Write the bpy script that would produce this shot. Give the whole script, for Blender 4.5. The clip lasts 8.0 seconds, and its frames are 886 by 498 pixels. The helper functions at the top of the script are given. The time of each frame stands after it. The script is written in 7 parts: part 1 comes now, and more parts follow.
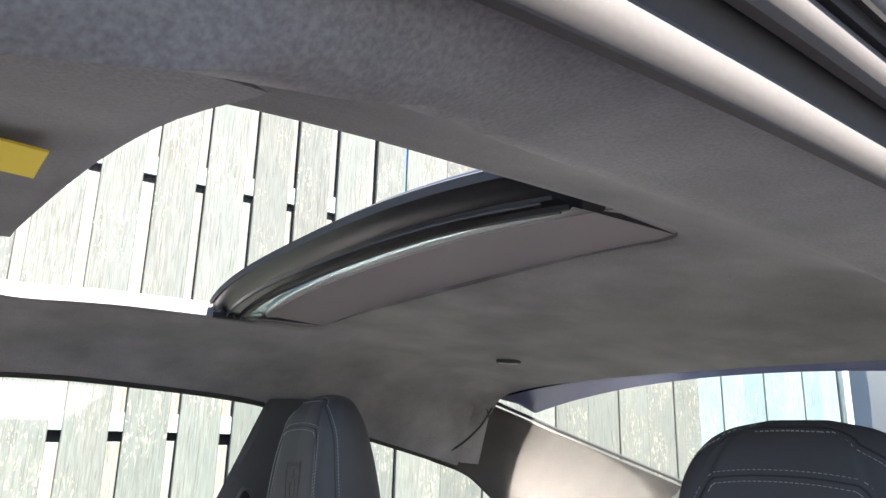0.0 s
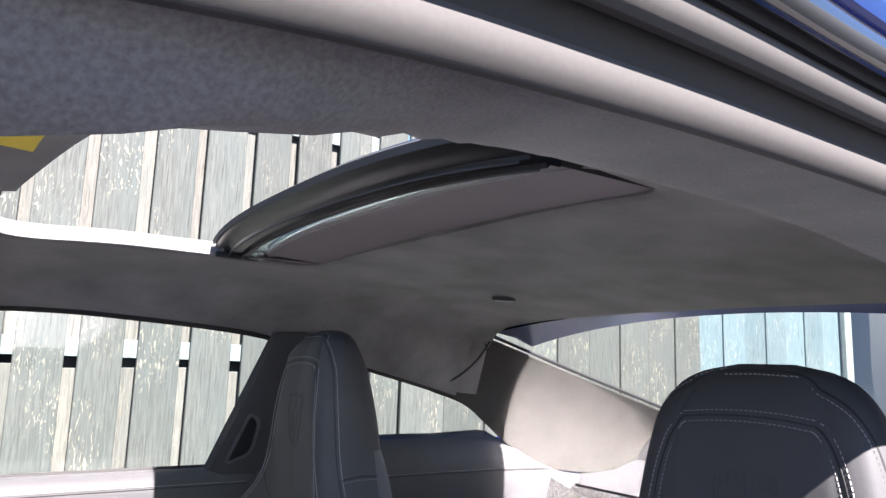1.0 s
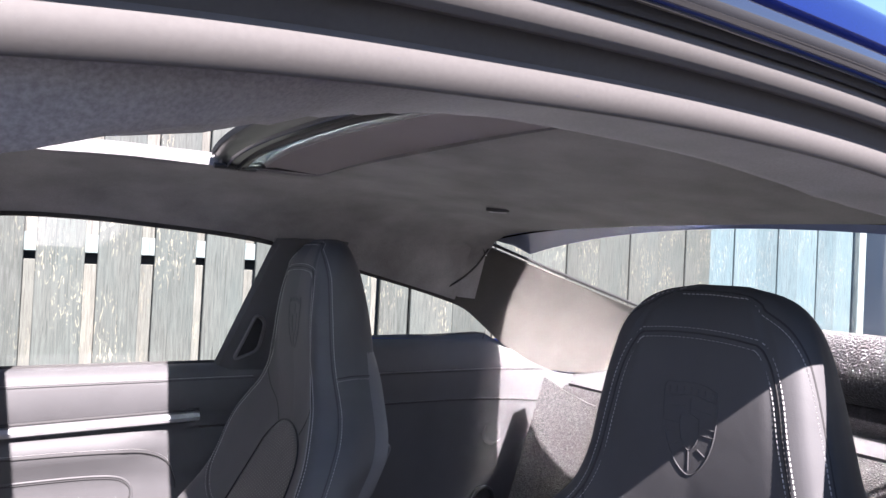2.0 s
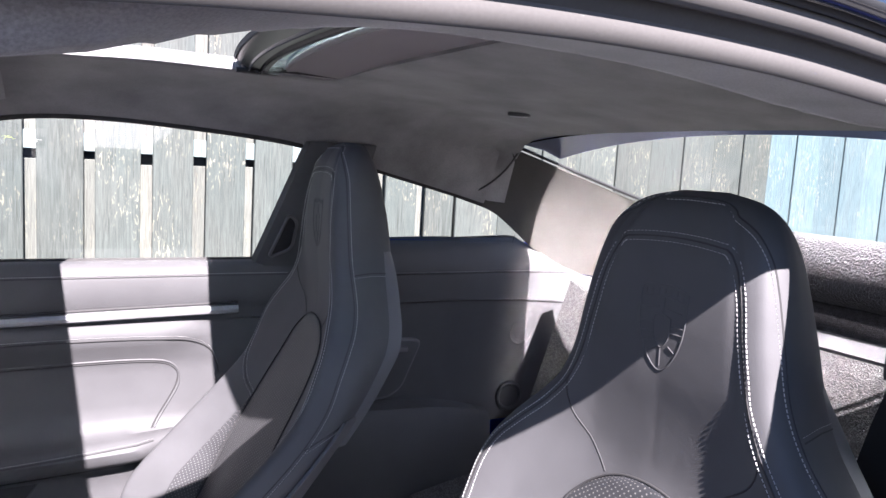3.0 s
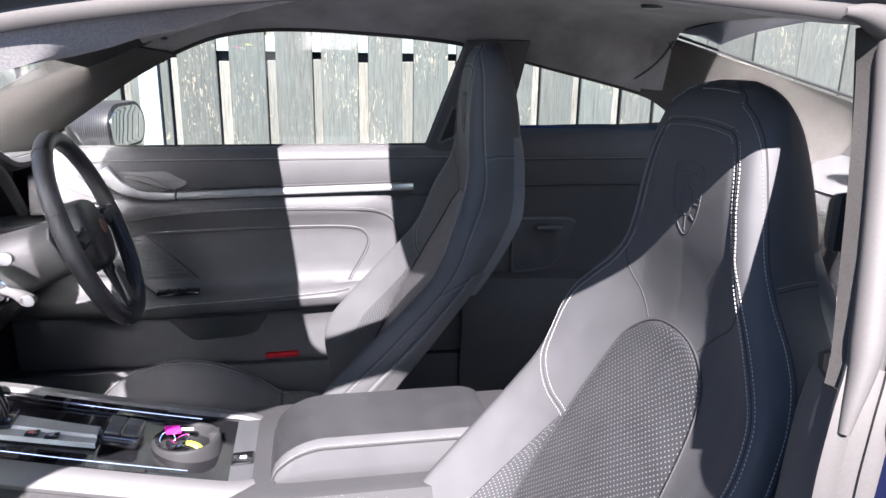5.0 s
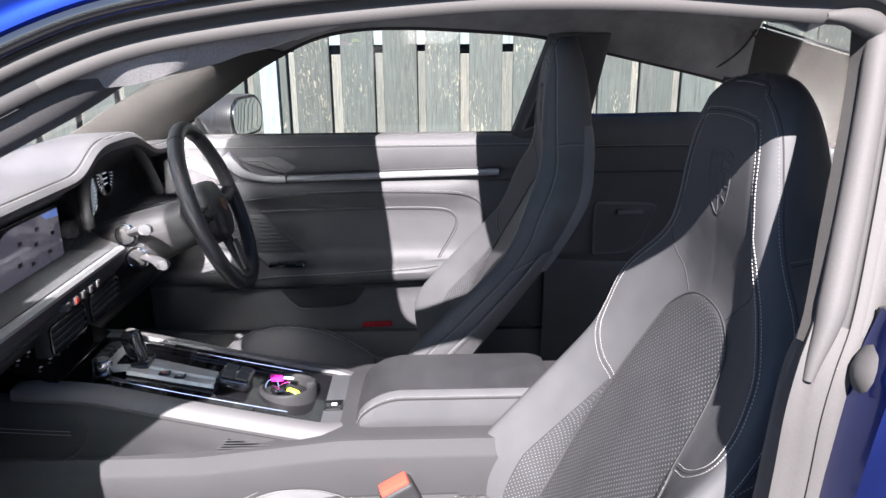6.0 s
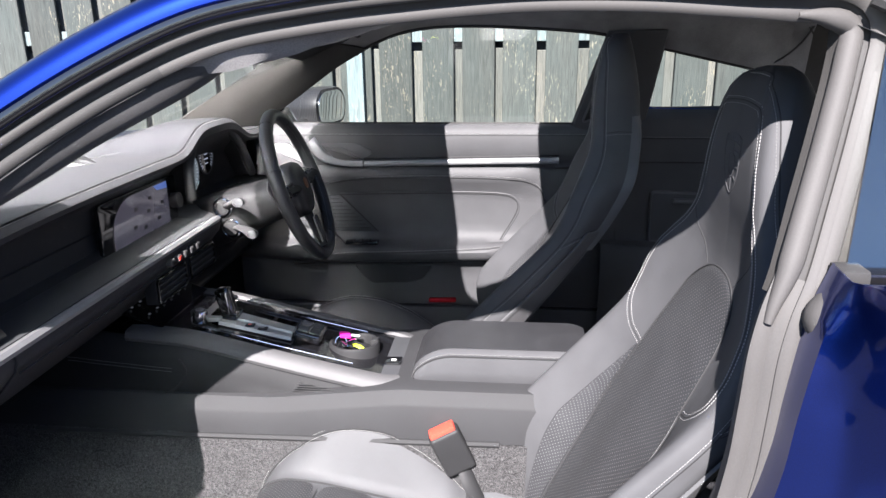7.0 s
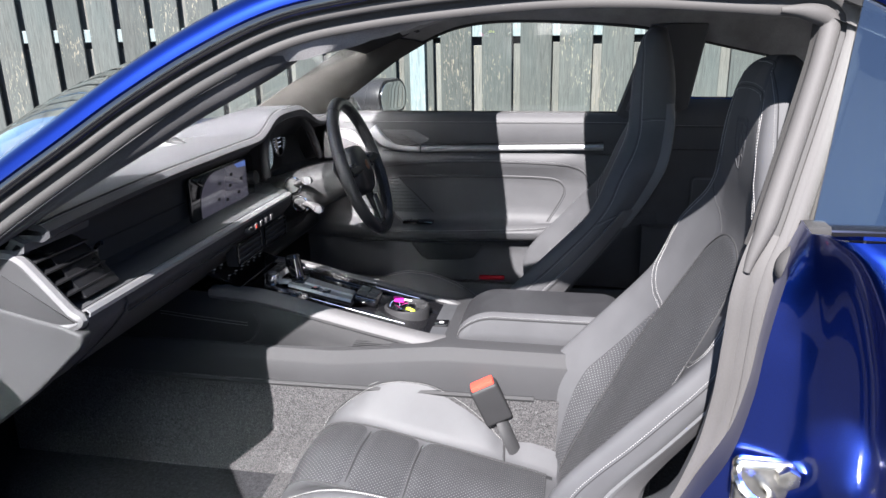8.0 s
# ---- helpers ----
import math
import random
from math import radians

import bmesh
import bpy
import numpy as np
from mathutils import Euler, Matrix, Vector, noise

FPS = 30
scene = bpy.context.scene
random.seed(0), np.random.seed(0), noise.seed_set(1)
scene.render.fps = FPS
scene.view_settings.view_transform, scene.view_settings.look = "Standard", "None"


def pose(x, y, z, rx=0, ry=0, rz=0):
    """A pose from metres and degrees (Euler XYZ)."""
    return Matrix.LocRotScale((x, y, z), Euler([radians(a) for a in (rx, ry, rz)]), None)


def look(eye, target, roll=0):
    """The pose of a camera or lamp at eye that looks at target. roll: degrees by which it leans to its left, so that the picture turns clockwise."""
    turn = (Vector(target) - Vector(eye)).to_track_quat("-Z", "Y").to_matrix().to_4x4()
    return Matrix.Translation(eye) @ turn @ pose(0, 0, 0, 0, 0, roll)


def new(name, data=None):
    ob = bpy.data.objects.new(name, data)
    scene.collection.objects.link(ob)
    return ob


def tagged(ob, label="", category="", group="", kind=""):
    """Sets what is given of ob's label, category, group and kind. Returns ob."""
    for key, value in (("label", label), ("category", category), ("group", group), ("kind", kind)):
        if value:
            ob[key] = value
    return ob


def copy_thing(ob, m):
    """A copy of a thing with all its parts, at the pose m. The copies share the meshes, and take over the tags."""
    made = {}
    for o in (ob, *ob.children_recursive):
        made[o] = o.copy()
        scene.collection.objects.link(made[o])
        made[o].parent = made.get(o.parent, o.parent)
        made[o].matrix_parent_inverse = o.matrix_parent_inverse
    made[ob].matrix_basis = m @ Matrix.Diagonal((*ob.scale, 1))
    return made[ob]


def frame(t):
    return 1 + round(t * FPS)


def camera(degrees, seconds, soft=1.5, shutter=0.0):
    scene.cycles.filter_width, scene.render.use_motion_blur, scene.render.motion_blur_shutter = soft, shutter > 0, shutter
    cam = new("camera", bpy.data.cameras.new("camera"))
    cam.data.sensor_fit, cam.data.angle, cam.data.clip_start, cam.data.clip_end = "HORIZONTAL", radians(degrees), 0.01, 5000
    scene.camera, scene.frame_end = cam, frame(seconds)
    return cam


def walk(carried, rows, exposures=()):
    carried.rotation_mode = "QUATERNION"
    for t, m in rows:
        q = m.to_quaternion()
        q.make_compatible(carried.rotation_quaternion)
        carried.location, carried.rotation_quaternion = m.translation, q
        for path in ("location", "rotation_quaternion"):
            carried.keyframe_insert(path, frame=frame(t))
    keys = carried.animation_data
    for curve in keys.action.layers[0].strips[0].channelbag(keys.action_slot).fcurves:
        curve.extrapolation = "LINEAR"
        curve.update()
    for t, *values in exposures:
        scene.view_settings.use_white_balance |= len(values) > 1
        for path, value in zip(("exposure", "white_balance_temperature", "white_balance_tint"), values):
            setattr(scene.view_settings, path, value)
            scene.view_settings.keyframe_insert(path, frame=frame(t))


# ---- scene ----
cam = camera(63.1, 8.0)
PATH = [
    (0, (0.102, -0.676, 1.086), (1.203, 0.913, 1.598), 1.4),
    (0.5, (0.1, -0.691, 1.09), (1.198, 0.923, 1.528), 1.7),
    (1, (0.1, -0.711, 1.099), (1.209, 0.922, 1.418), 1.9),
    (1.5, (0.102, -0.738, 1.111), (1.211, 0.917, 1.294), 2.4),
    (2.8, (0.148, -0.816, 1.122), (1.141, 0.911, 0.936), 3.3),
    (3, (0.156, -0.832, 1.122), (1.109, 0.911, 0.887), 3.4),
    (3.5, (0.172, -0.876, 1.126), (1.009, 0.906, 0.776), 3.3),
    (4, (0.197, -0.934, 1.123), (0.89, 0.888, 0.677), 2.8),
    (4.5, (0.227, -1.013, 1.136), (0.75, 0.847, 0.62), 2.0),
    (5, (0.251, -1.091, 1.148), (0.598, 0.799, 0.593), 1.0),
    (6.3, (0.325, -1.281, 1.171), (0.287, 0.629, 0.58), -0.6),
    (6.5, (0.34, -1.316, 1.169), (0.253, 0.594, 0.581), -0.6),
    (7, (0.37, -1.389, 1.17), (0.176, 0.511, 0.576), -0.7),
    (7.5, (0.397, -1.471, 1.169), (0.113, 0.416, 0.57), -0.8),
    (8, (0.429, -1.553, 1.17), (0.063, 0.319, 0.567), -1.1),
]
EXPOSURES = [(0, 3.75, 5950, 14), (0.5, 3.5, 5900, 16), (1.0, 3.3, 5750, 19), (1.5, 3.28, 5800, 24), (3.0, 3.42, 5640, 23), (5.0, 3.30, 5620, 19), (6.5, 2.84, 5640, 16), (8.0, 2.70, 5560, 14)]
walk(cam, [(t, look(eye, target, roll)) for t, eye, target, roll in PATH], EXPOSURES)

# ---- light: a clear day, the sun high on the passenger's side ----
SUN_WAY = Vector((0.10, 1.0, -0.90)).normalized()
world = bpy.data.worlds.new("sky")
scene.world = world
world.use_nodes = True
wn = world.node_tree.nodes
sky = wn.new("ShaderNodeTexSky")
sky.sky_type, sky.sun_disc = "NISHITA", False
sky.dust_density, sky.ozone_density = 0.3, 2.5
sky.sun_elevation = math.asin(-SUN_WAY.z)
sky.sun_rotation = math.atan2(-SUN_WAY.x, -SUN_WAY.y)
world.node_tree.links.new(sky.outputs[0], wn["Background"].inputs[0])
wn["Background"].inputs[1].default_value = 0.036
sun = new("sun", bpy.data.lights.new("sun", "SUN"))
sun.data.energy, sun.data.angle, sun.data.color = 5.0, radians(0.5), (1.0, 0.885, 0.735)
sun.matrix_world = look((0, -6, 6), Vector((0, -6, 6)) + SUN_WAY)
# ---- materials ----
def material(name, base, rough=0.5, metal=0.0, spec=0.5, coat=0.0, sheen=0.0, mottle=0.0, mottle_scale=8.0,
             grain=0.0, grain_scale=600.0, bump=0.0, bump_scale=400.0, bump_kind="noise", second=None, trans=0.0, dist=0.0004, wrinkle=0.0):
    m = bpy.data.materials.new(name)
    m.use_nodes = True
    nt = m.node_tree
    nd, ln = nt.nodes, nt.links
    b = nd["Principled BSDF"]
    b.inputs["Base Color"].default_value = (*base, 1)
    b.inputs["Roughness"].default_value = rough
    b.inputs["Metallic"].default_value = metal
    b.inputs["Specular IOR Level"].default_value = spec
    b.inputs["Coat Weight"].default_value = coat
    b.inputs["Coat Roughness"].default_value = 0.05
    b.inputs["Sheen Weight"].default_value = sheen
    b.inputs["Sheen Roughness"].default_value = 0.5
    b.inputs["Transmission Weight"].default_value = trans
    co = nd.new("ShaderNodeTexCoord")
    if mottle or grain:
        n1 = nd.new("ShaderNodeTexNoise")
        n1.inputs["Scale"].default_value, n1.inputs["Detail"].default_value = mottle_scale, 5
        ln.new(co.outputs["Object"], n1.inputs["Vector"])
        n2 = nd.new("ShaderNodeTexNoise")
        n2.inputs["Scale"].default_value, n2.inputs["Detail"].default_value = grain_scale, 2
        ln.new(co.outputs["Object"], n2.inputs["Vector"])
        mix = nd.new("ShaderNodeMix")
        mix.data_type = "RGBA"
        dark = tuple(c * (1 - mottle) for c in base)
        lite = second or tuple(min(1, c * (1 + mottle)) for c in base)
        mix.inputs[6].default_value, mix.inputs[7].default_value = (*dark, 1), (*lite, 1)
        ramp = nd.new("ShaderNodeMapRange")
        ramp.inputs[1].default_value, ramp.inputs[2].default_value = 0.3, 0.7
        ln.new(n1.outputs["Fac"], ramp.inputs[0])
        ln.new(ramp.outputs[0], mix.inputs[0])
        out = mix.outputs[2]
        if grain:
            g = nd.new("ShaderNodeMix")
            g.data_type, g.blend_type = "RGBA", "MULTIPLY"
            g.inputs[0].default_value = 1.0
            r2 = nd.new("ShaderNodeMapRange")
            r2.inputs[1].default_value, r2.inputs[2].default_value = 0.3, 0.7
            r2.inputs[3].default_value, r2.inputs[4].default_value = 1 - grain, 1 + grain
            ln.new(n2.outputs["Fac"], r2.inputs[0])
            ln.new(out, g.inputs[6])
            ln.new(r2.outputs[0], g.inputs[7])
            out = g.outputs[2]
        ln.new(out, b.inputs["Base Color"])
        rr = nd.new("ShaderNodeMapRange")
        rr.inputs[3].default_value, rr.inputs[4].default_value = max(0.02, rough - 0.06), min(1, rough + 0.06)
        ln.new(n1.outputs["Fac"], rr.inputs[0])
        ln.new(rr.outputs[0], b.inputs["Roughness"])
    if bump:
        t = nd.new("ShaderNodeTexVoronoi" if bump_kind == "cells" else "ShaderNodeTexNoise")
        t.inputs["Scale"].default_value = bump_scale
        ln.new(co.outputs["Object"], t.inputs["Vector"])
        bp = nd.new("ShaderNodeBump")
        bp.inputs["Strength"].default_value, bp.inputs["Distance"].default_value = bump, dist
        ln.new(t.outputs["Distance" if bump_kind == "cells" else "Fac"], bp.inputs["Height"])
        ln.new(bp.outputs[0], b.inputs["Normal"])
        if wrinkle:
            w = nd.new("ShaderNodeTexNoise")
            w.inputs["Scale"].default_value, w.inputs["Detail"].default_value, w.inputs["Distortion"].default_value = 16, 3, 0.8
            ln.new(co.outputs["Object"], w.inputs["Vector"])
            b2 = nd.new("ShaderNodeBump")
            b2.inputs["Strength"].default_value, b2.inputs["Distance"].default_value = wrinkle, 0.006
            ln.new(w.outputs["Fac"], b2.inputs["Height"])
            ln.new(b2.outputs[0], bp.inputs["Normal"])
    return m


def perforated(name, base, dot, pitch, size, rough=0.55):
    """Leather or cloth with rows of small dots, laid out in the UV map, in metres."""
    m = material(name, base, rough, mottle=0.12, mottle_scale=20, bump=0.25, bump_scale=900)
    nt = m.node_tree
    nd, ln = nt.nodes, nt.links
    b = nd["Principled BSDF"]
    uv = nd.new("ShaderNodeUVMap")
    sp = nd.new("ShaderNodeSeparateXYZ")
    ln.new(uv.outputs[0], sp.inputs[0])

    def op(kind, a, c):
        n = nd.new("ShaderNodeMath")
        n.operation = kind
        for i, v in enumerate((a, c)):
            if v is None:
                continue
            if isinstance(v, (int, float)):
                n.inputs[i].default_value = v
            else:
                ln.new(v, n.inputs[i])
        return n.outputs[0]
    u, v = op("DIVIDE", sp.outputs[0], pitch), op("DIVIDE", sp.outputs[1], pitch * 0.5)
    row = op("FLOOR", v, None)
    odd = op("MULTIPLY", op("FLOORED_MODULO", row, 2.0), 0.5)
    fu = op("SUBTRACT", op("FRACT", op("ADD", u, odd), None), 0.5)
    fv = op("MULTIPLY", op("SUBTRACT", op("FRACT", v, None), 0.5), 0.5)
    d = op("SQRT", op("ADD", op("MULTIPLY", fu, fu), op("MULTIPLY", fv, fv)), None)
    inside = op("LESS_THAN", d, size)
    mix = nd.new("ShaderNodeMix")
    mix.data_type = "RGBA"
    old = b.inputs["Base Color"].links[0].from_socket
    ln.new(inside, mix.inputs[0])
    ln.new(old, mix.inputs[6])
    mix.inputs[7].default_value = (*dot, 1)
    ln.new(mix.outputs[2], b.inputs["Base Color"])
    return m


LEATHER = material("slate leather", (0.047, 0.0472, 0.0500), 0.62, spec=0.26, wrinkle=0.1, mottle=0.08, mottle_scale=14, bump=0.12, bump_scale=900, bump_kind="cells")
LEATHER_SOFT = material("dash leather", (0.0455, 0.0455, 0.0480), 0.60, spec=0.25, mottle=0.10, mottle_scale=10, bump=0.4, bump_scale=1100, bump_kind="cells")
DASH_LEATHER = material("dash top leather", (0.027, 0.027, 0.0295), 0.62, spec=0.3, mottle=0.12, mottle_scale=9, bump=0.4, bump_scale=1100, bump_kind="cells")
INSERT = perforated("perforated leather", (0.021, 0.0215, 0.024), (0.12, 0.117, 0.115), 0.0086, 0.12)
SEAM = material("seam shadow", (0.012, 0.012, 0.013), 0.8)
THREAD = material("pale thread", (0.25, 0.248, 0.246), 0.7)
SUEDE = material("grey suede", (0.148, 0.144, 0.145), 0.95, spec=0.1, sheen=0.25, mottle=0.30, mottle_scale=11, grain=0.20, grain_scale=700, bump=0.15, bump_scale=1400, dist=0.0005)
# Darker copy of the grey suede, with the passenger-side shade in its colour.
SUEDE_SHADED = material("shaded grey suede", (0.046, 0.045, 0.046), 0.95, spec=0.1, sheen=0.1, mottle=0.2, mottle_scale=11, grain=0.15, grain_scale=700, bump=0.15, bump_scale=1400, dist=0.0005)
# Base well below the lining's suede, to hold these trims down in sun.
SUEDE_SUNLIT = material("sun-toned grey suede", (0.036, 0.034, 0.032), 0.95, spec=0.1, sheen=0.03, mottle=0.10, mottle_scale=12, grain=0.2, grain_scale=900, bump=0.5, bump_scale=1400, dist=0.0006)
BLIND = material("sun blind cloth", (0.27, 0.25, 0.255), 0.85, spec=0.2, mottle=0.05, mottle_scale=6, grain=0.08, grain_scale=2200)
RUBBER = material("grey rubber", (0.048, 0.0458, 0.0443), 0.70, spec=0.3, mottle=0.06, mottle_scale=9, grain=0.05, grain_scale=500, bump=0.06, bump_scale=300)
RUBBER_DARK = material("dark rubber", (0.026, 0.0255, 0.0255), 0.78, spec=0.2, mottle=0.1, mottle_scale=22, grain=0.1)
RUBBER_MID = material("mid grey rubber", (0.034, 0.033, 0.0325), 0.74, spec=0.25, mottle=0.08, mottle_scale=12, grain=0.06, grain_scale=400)
BLACK = material("black plastic", (0.016, 0.016, 0.017), 0.6, spec=0.25, mottle=0.15, bump=0.2, bump_scale=900)
SATIN_BLACK = material("satin black frame", (0.008, 0.008, 0.009), 0.30, mottle=0.1)
GLOSS = material("piano black", (0.006, 0.006, 0.007), 0.06, coat=1.0)
LEATHER_BLACK = material("black leather", (0.022, 0.022, 0.024), 0.40, mottle=0.12, mottle_scale=20, bump=0.35, bump_scale=1000, bump_kind="cells")
PLASTIC = material("grey plastic", (0.062, 0.061, 0.064), 0.6, mottle=0.06, bump=0.25, bump_scale=1200)
PLASTIC_STALK = material("satin grey plastic", (0.040, 0.039, 0.041), 0.55, mottle=0.06, bump=0.2, bump_scale=1200)
SHELL = material("grey seat shell", (0.075, 0.075, 0.078), 0.55, mottle=0.06, bump=0.2, bump_scale=1200)
PLASTIC_DARK = material("dark grained plastic", (0.032, 0.033, 0.036), 0.62, mottle=0.08, bump=0.35, bump_scale=1000, bump_kind="cells")
TUNNEL = material("matt tunnel plastic", (0.021, 0.021, 0.0225), 0.68, spec=0.3, mottle=0.08, bump=0.35, bump_scale=1000, bump_kind="cells")
CHEEK = material("matt black leather", (0.013, 0.013, 0.014), 0.65, spec=0.25, mottle=0.12, mottle_scale=20, bump=0.35, bump_scale=1000, bump_kind="cells")
ALU = material("brushed aluminium", (0.24, 0.24, 0.25), 0.5, metal=0.7, mottle=0.06, mottle_scale=30)
SILVER = material("satin silver paint", (0.066, 0.065, 0.067), 0.68, spec=0.4, metal=0.2, mottle=0.05)
CHROME = material("chrome", (0.8, 0.8, 0.82), 0.08, metal=1.0)
STEEL = material("greased steel", (0.55, 0.54, 0.50), 0.25, metal=1.0, mottle=0.3, mottle_scale=60)
PAINT = material("blue metallic paint", (0.010, 0.026, 0.20), 0.30, metal=1.0, spec=0.6, coat=0.6, mottle=0.12, mottle_scale=3, grain=0.18, grain_scale=1800)
CARPET = material("grey carpet", (0.046, 0.045, 0.046), 0.98, spec=0.05, mottle=0.3, mottle_scale=160, grain=0.55, grain_scale=420, bump=1.0, bump_scale=420, dist=0.003)
CARPET_DARK = material("dark carpet", (0.022, 0.022, 0.024), 0.98, spec=0.05, mottle=0.3, mottle_scale=100, grain=0.4, grain_scale=420, bump=1.0, bump_scale=420, dist=0.003)
PLUSH = material("deep plush", (0.024, 0.024, 0.026), 0.98, spec=0.05, sheen=0.1, mottle=0.4, mottle_scale=220, grain=0.5, grain_scale=420, bump=1.0, bump_scale=260, dist=0.006)
RED = material("red plastic", (0.55, 0.05, 0.03), 0.35, mottle=0.05)
RED_DARK = material("red reflector", (0.25, 0.008, 0.012), 0.2, coat=0.6)
WHITE = material("white print", (0.5, 0.5, 0.5), 0.6)
YELLOW = material("yellow print", (0.80, 0.62, 0.03), 0.6)
LIME = material("lime plastic", (0.62, 0.75, 0.03), 0.4)
PINK = material("magenta plastic", (0.70, 0.02, 0.35), 0.4)
CRESTGOLD = material("crest enamel", (0.30, 0.15, 0.08), 0.3, metal=0.5)
CARBON = material("carbon weave", (0.012, 0.012, 0.013), 0.45, spec=0.2, coat=0.1)
nt_ = CARBON.node_tree
wv = nt_.nodes.new("ShaderNodeTexWave")
wv.inputs["Scale"].default_value, wv.inputs["Distortion"].default_value = 55, 0.6
cr = nt_.nodes.new("ShaderNodeMix")
cr.data_type = "RGBA"
cr.inputs[6].default_value, cr.inputs[7].default_value = (0.004, 0.004, 0.005, 1), (0.035, 0.035, 0.037, 1)
nt_.links.new(nt_.nodes["Texture Coordinate"].outputs["Object"], wv.inputs["Vector"])
nt_.links.new(wv.outputs["Fac"], cr.inputs[0])
nt_.links.new(cr.outputs[2], nt_.nodes["Principled BSDF"].inputs["Base Color"])
CONCRETE = material("worn grey paving", (0.045, 0.045, 0.045), 0.9, mottle=0.25, mottle_scale=4, grain=0.25, grain_scale=120, bump=0.5, bump_scale=60, dist=0.002)
ROOFING = material("dark ribbed roofing", (0.05, 0.055, 0.055), 0.6, mottle=0.2)
RENDERED = material("white rendered wall", (0.22, 0.227, 0.227), 0.9, mottle=0.06, mottle_scale=3, bump=0.4, bump_scale=60, dist=0.002)


def glass(name, tint, rough=0.0):
    m = bpy.data.materials.new(name)
    m.use_nodes = True
    b = m.node_tree.nodes["Principled BSDF"]
    b.inputs["Base Color"].default_value = (*tint, 1)
    b.inputs["Roughness"].default_value = rough
    b.inputs["Transmission Weight"].default_value = 1.0
    b.inputs["IOR"].default_value = 1.45
    return m


GLASS = glass("clear glass", (0.93, 0.97, 0.95))
GLASS_GREEN = glass("green tinted glass", (0.62, 0.80, 0.76))
MIRROR = material("mirror glass", (0.85, 0.87, 0.88), 0.01, metal=1.0)


def screen_material(name, ground, level):
    m = material(name, ground, 0.08, coat=0.5)
    b = m.node_tree.nodes["Principled BSDF"]
    b.inputs["Emission Color"].default_value = (*ground, 1)
    b.inputs["Emission Strength"].default_value = level
    return m


SCREEN = screen_material("lit map screen", (0.060, 0.054, 0.062), 0.12)
DIAL_FACE = screen_material("pale dial face", (0.16, 0.18, 0.17), 0.12)
DIAL_INK = screen_material("lit dial marks", (0.32, 0.33, 0.35), 0.14)
ICON = screen_material("lit icons", (0.12, 0.12, 0.12), 0.08)


def fence_wood(name, base, flake):
    """Weathered boards under flaking grey-green stain: long grain, knots, cream chips, each board a little different."""
    m = bpy.data.materials.new(name)
    m.use_nodes = True
    nt = m.node_tree
    nd, ln = nt.nodes, nt.links
    b = nd["Principled BSDF"]
    b.inputs["Roughness"].default_value, b.inputs["Specular IOR Level"].default_value = 0.85, 0.2
    co, info = nd.new("ShaderNodeTexCoord"), nd.new("ShaderNodeObjectInfo")
    sh = nd.new("ShaderNodeVectorMath")
    sh.operation = "MULTIPLY_ADD"
    sh.inputs[1].default_value = (37, 11, 53)
    ln.new(info.outputs["Random"], sh.inputs[0])
    ln.new(co.outputs["Object"], sh.inputs[2])

    def tex(scale, stretch, detail, distort=0.0):
        mp = nd.new("ShaderNodeMapping")
        mp.inputs["Scale"].default_value = stretch
        ln.new(sh.outputs[0], mp.inputs["Vector"])
        n = nd.new("ShaderNodeTexNoise")
        n.inputs["Scale"].default_value, n.inputs["Detail"].default_value, n.inputs["Distortion"].default_value = scale, detail, distort
        ln.new(mp.outputs[0], n.inputs["Vector"])
        return n.outputs["Fac"]

    def ramp(src, lo, hi, a=0.0, c=1.0):
        r = nd.new("ShaderNodeMapRange")
        r.inputs[1].default_value, r.inputs[2].default_value, r.inputs[3].default_value, r.inputs[4].default_value = lo, hi, a, c
        ln.new(src, r.inputs[0])
        return r.outputs[0]

    def mix(fac, a, c, kind="MIX"):
        x = nd.new("ShaderNodeMix")
        x.data_type, x.blend_type = "RGBA", kind
        for i, v in ((0, fac), (6, a), (7, c)):
            if isinstance(v, float):
                x.inputs[i].default_value = v
            elif isinstance(v, tuple):
                x.inputs[i].default_value = (*v, 1)
            else:
                ln.new(v, x.inputs[i])
        return x.outputs[2]
    fine = tex(34, (5, 5, 0.30), 8, 0.7)
    wide = tex(5, (1.5, 1.5, 0.5), 4)
    chips = tex(34, (2.4, 2.4, 0.55), 6, 1.8)
    cracks = tex(42, (5, 5, 0.16), 4, 0.3)
    where = tex(4, (1, 1, 0.8), 2)
    lite = tuple(min(1, c * 1.25) for c in base)
    col = mix(ramp(fine, 0.35, 0.65), tuple(c * 0.78 for c in base), lite)
    col = mix(ramp(wide, 0.35, 0.65, 0.0, 0.5), col, (base[0] * 0.85, base[1] * 0.98, base[2] * 1.02))
    chip = nd.new("ShaderNodeMath")
    chip.operation = "MULTIPLY"
    ln.new(ramp(chips, 0.60, 0.63), chip.inputs[0])
    ln.new(ramp(where, 0.45, 0.6), chip.inputs[1])
    col = mix(ramp(cracks, 0.60, 0.68, 0.0, 0.75), col, tuple(c * 0.45 for c in base))
    col = mix(chip.outputs[0], col, flake)
    tone = nd.new("ShaderNodeMapRange")
    tone.inputs[3].default_value, tone.inputs[4].default_value = 0.82, 1.15
    ln.new(info.outputs["Random"], tone.inputs[0])
    cc = nd.new("ShaderNodeCombineColor")
    for i in range(3):
        ln.new(tone.outputs[0], cc.inputs[i])
    col = mix(1.0, col, cc.outputs[0], "MULTIPLY")
    ln.new(col, b.inputs["Base Color"])
    bp = nd.new("ShaderNodeBump")
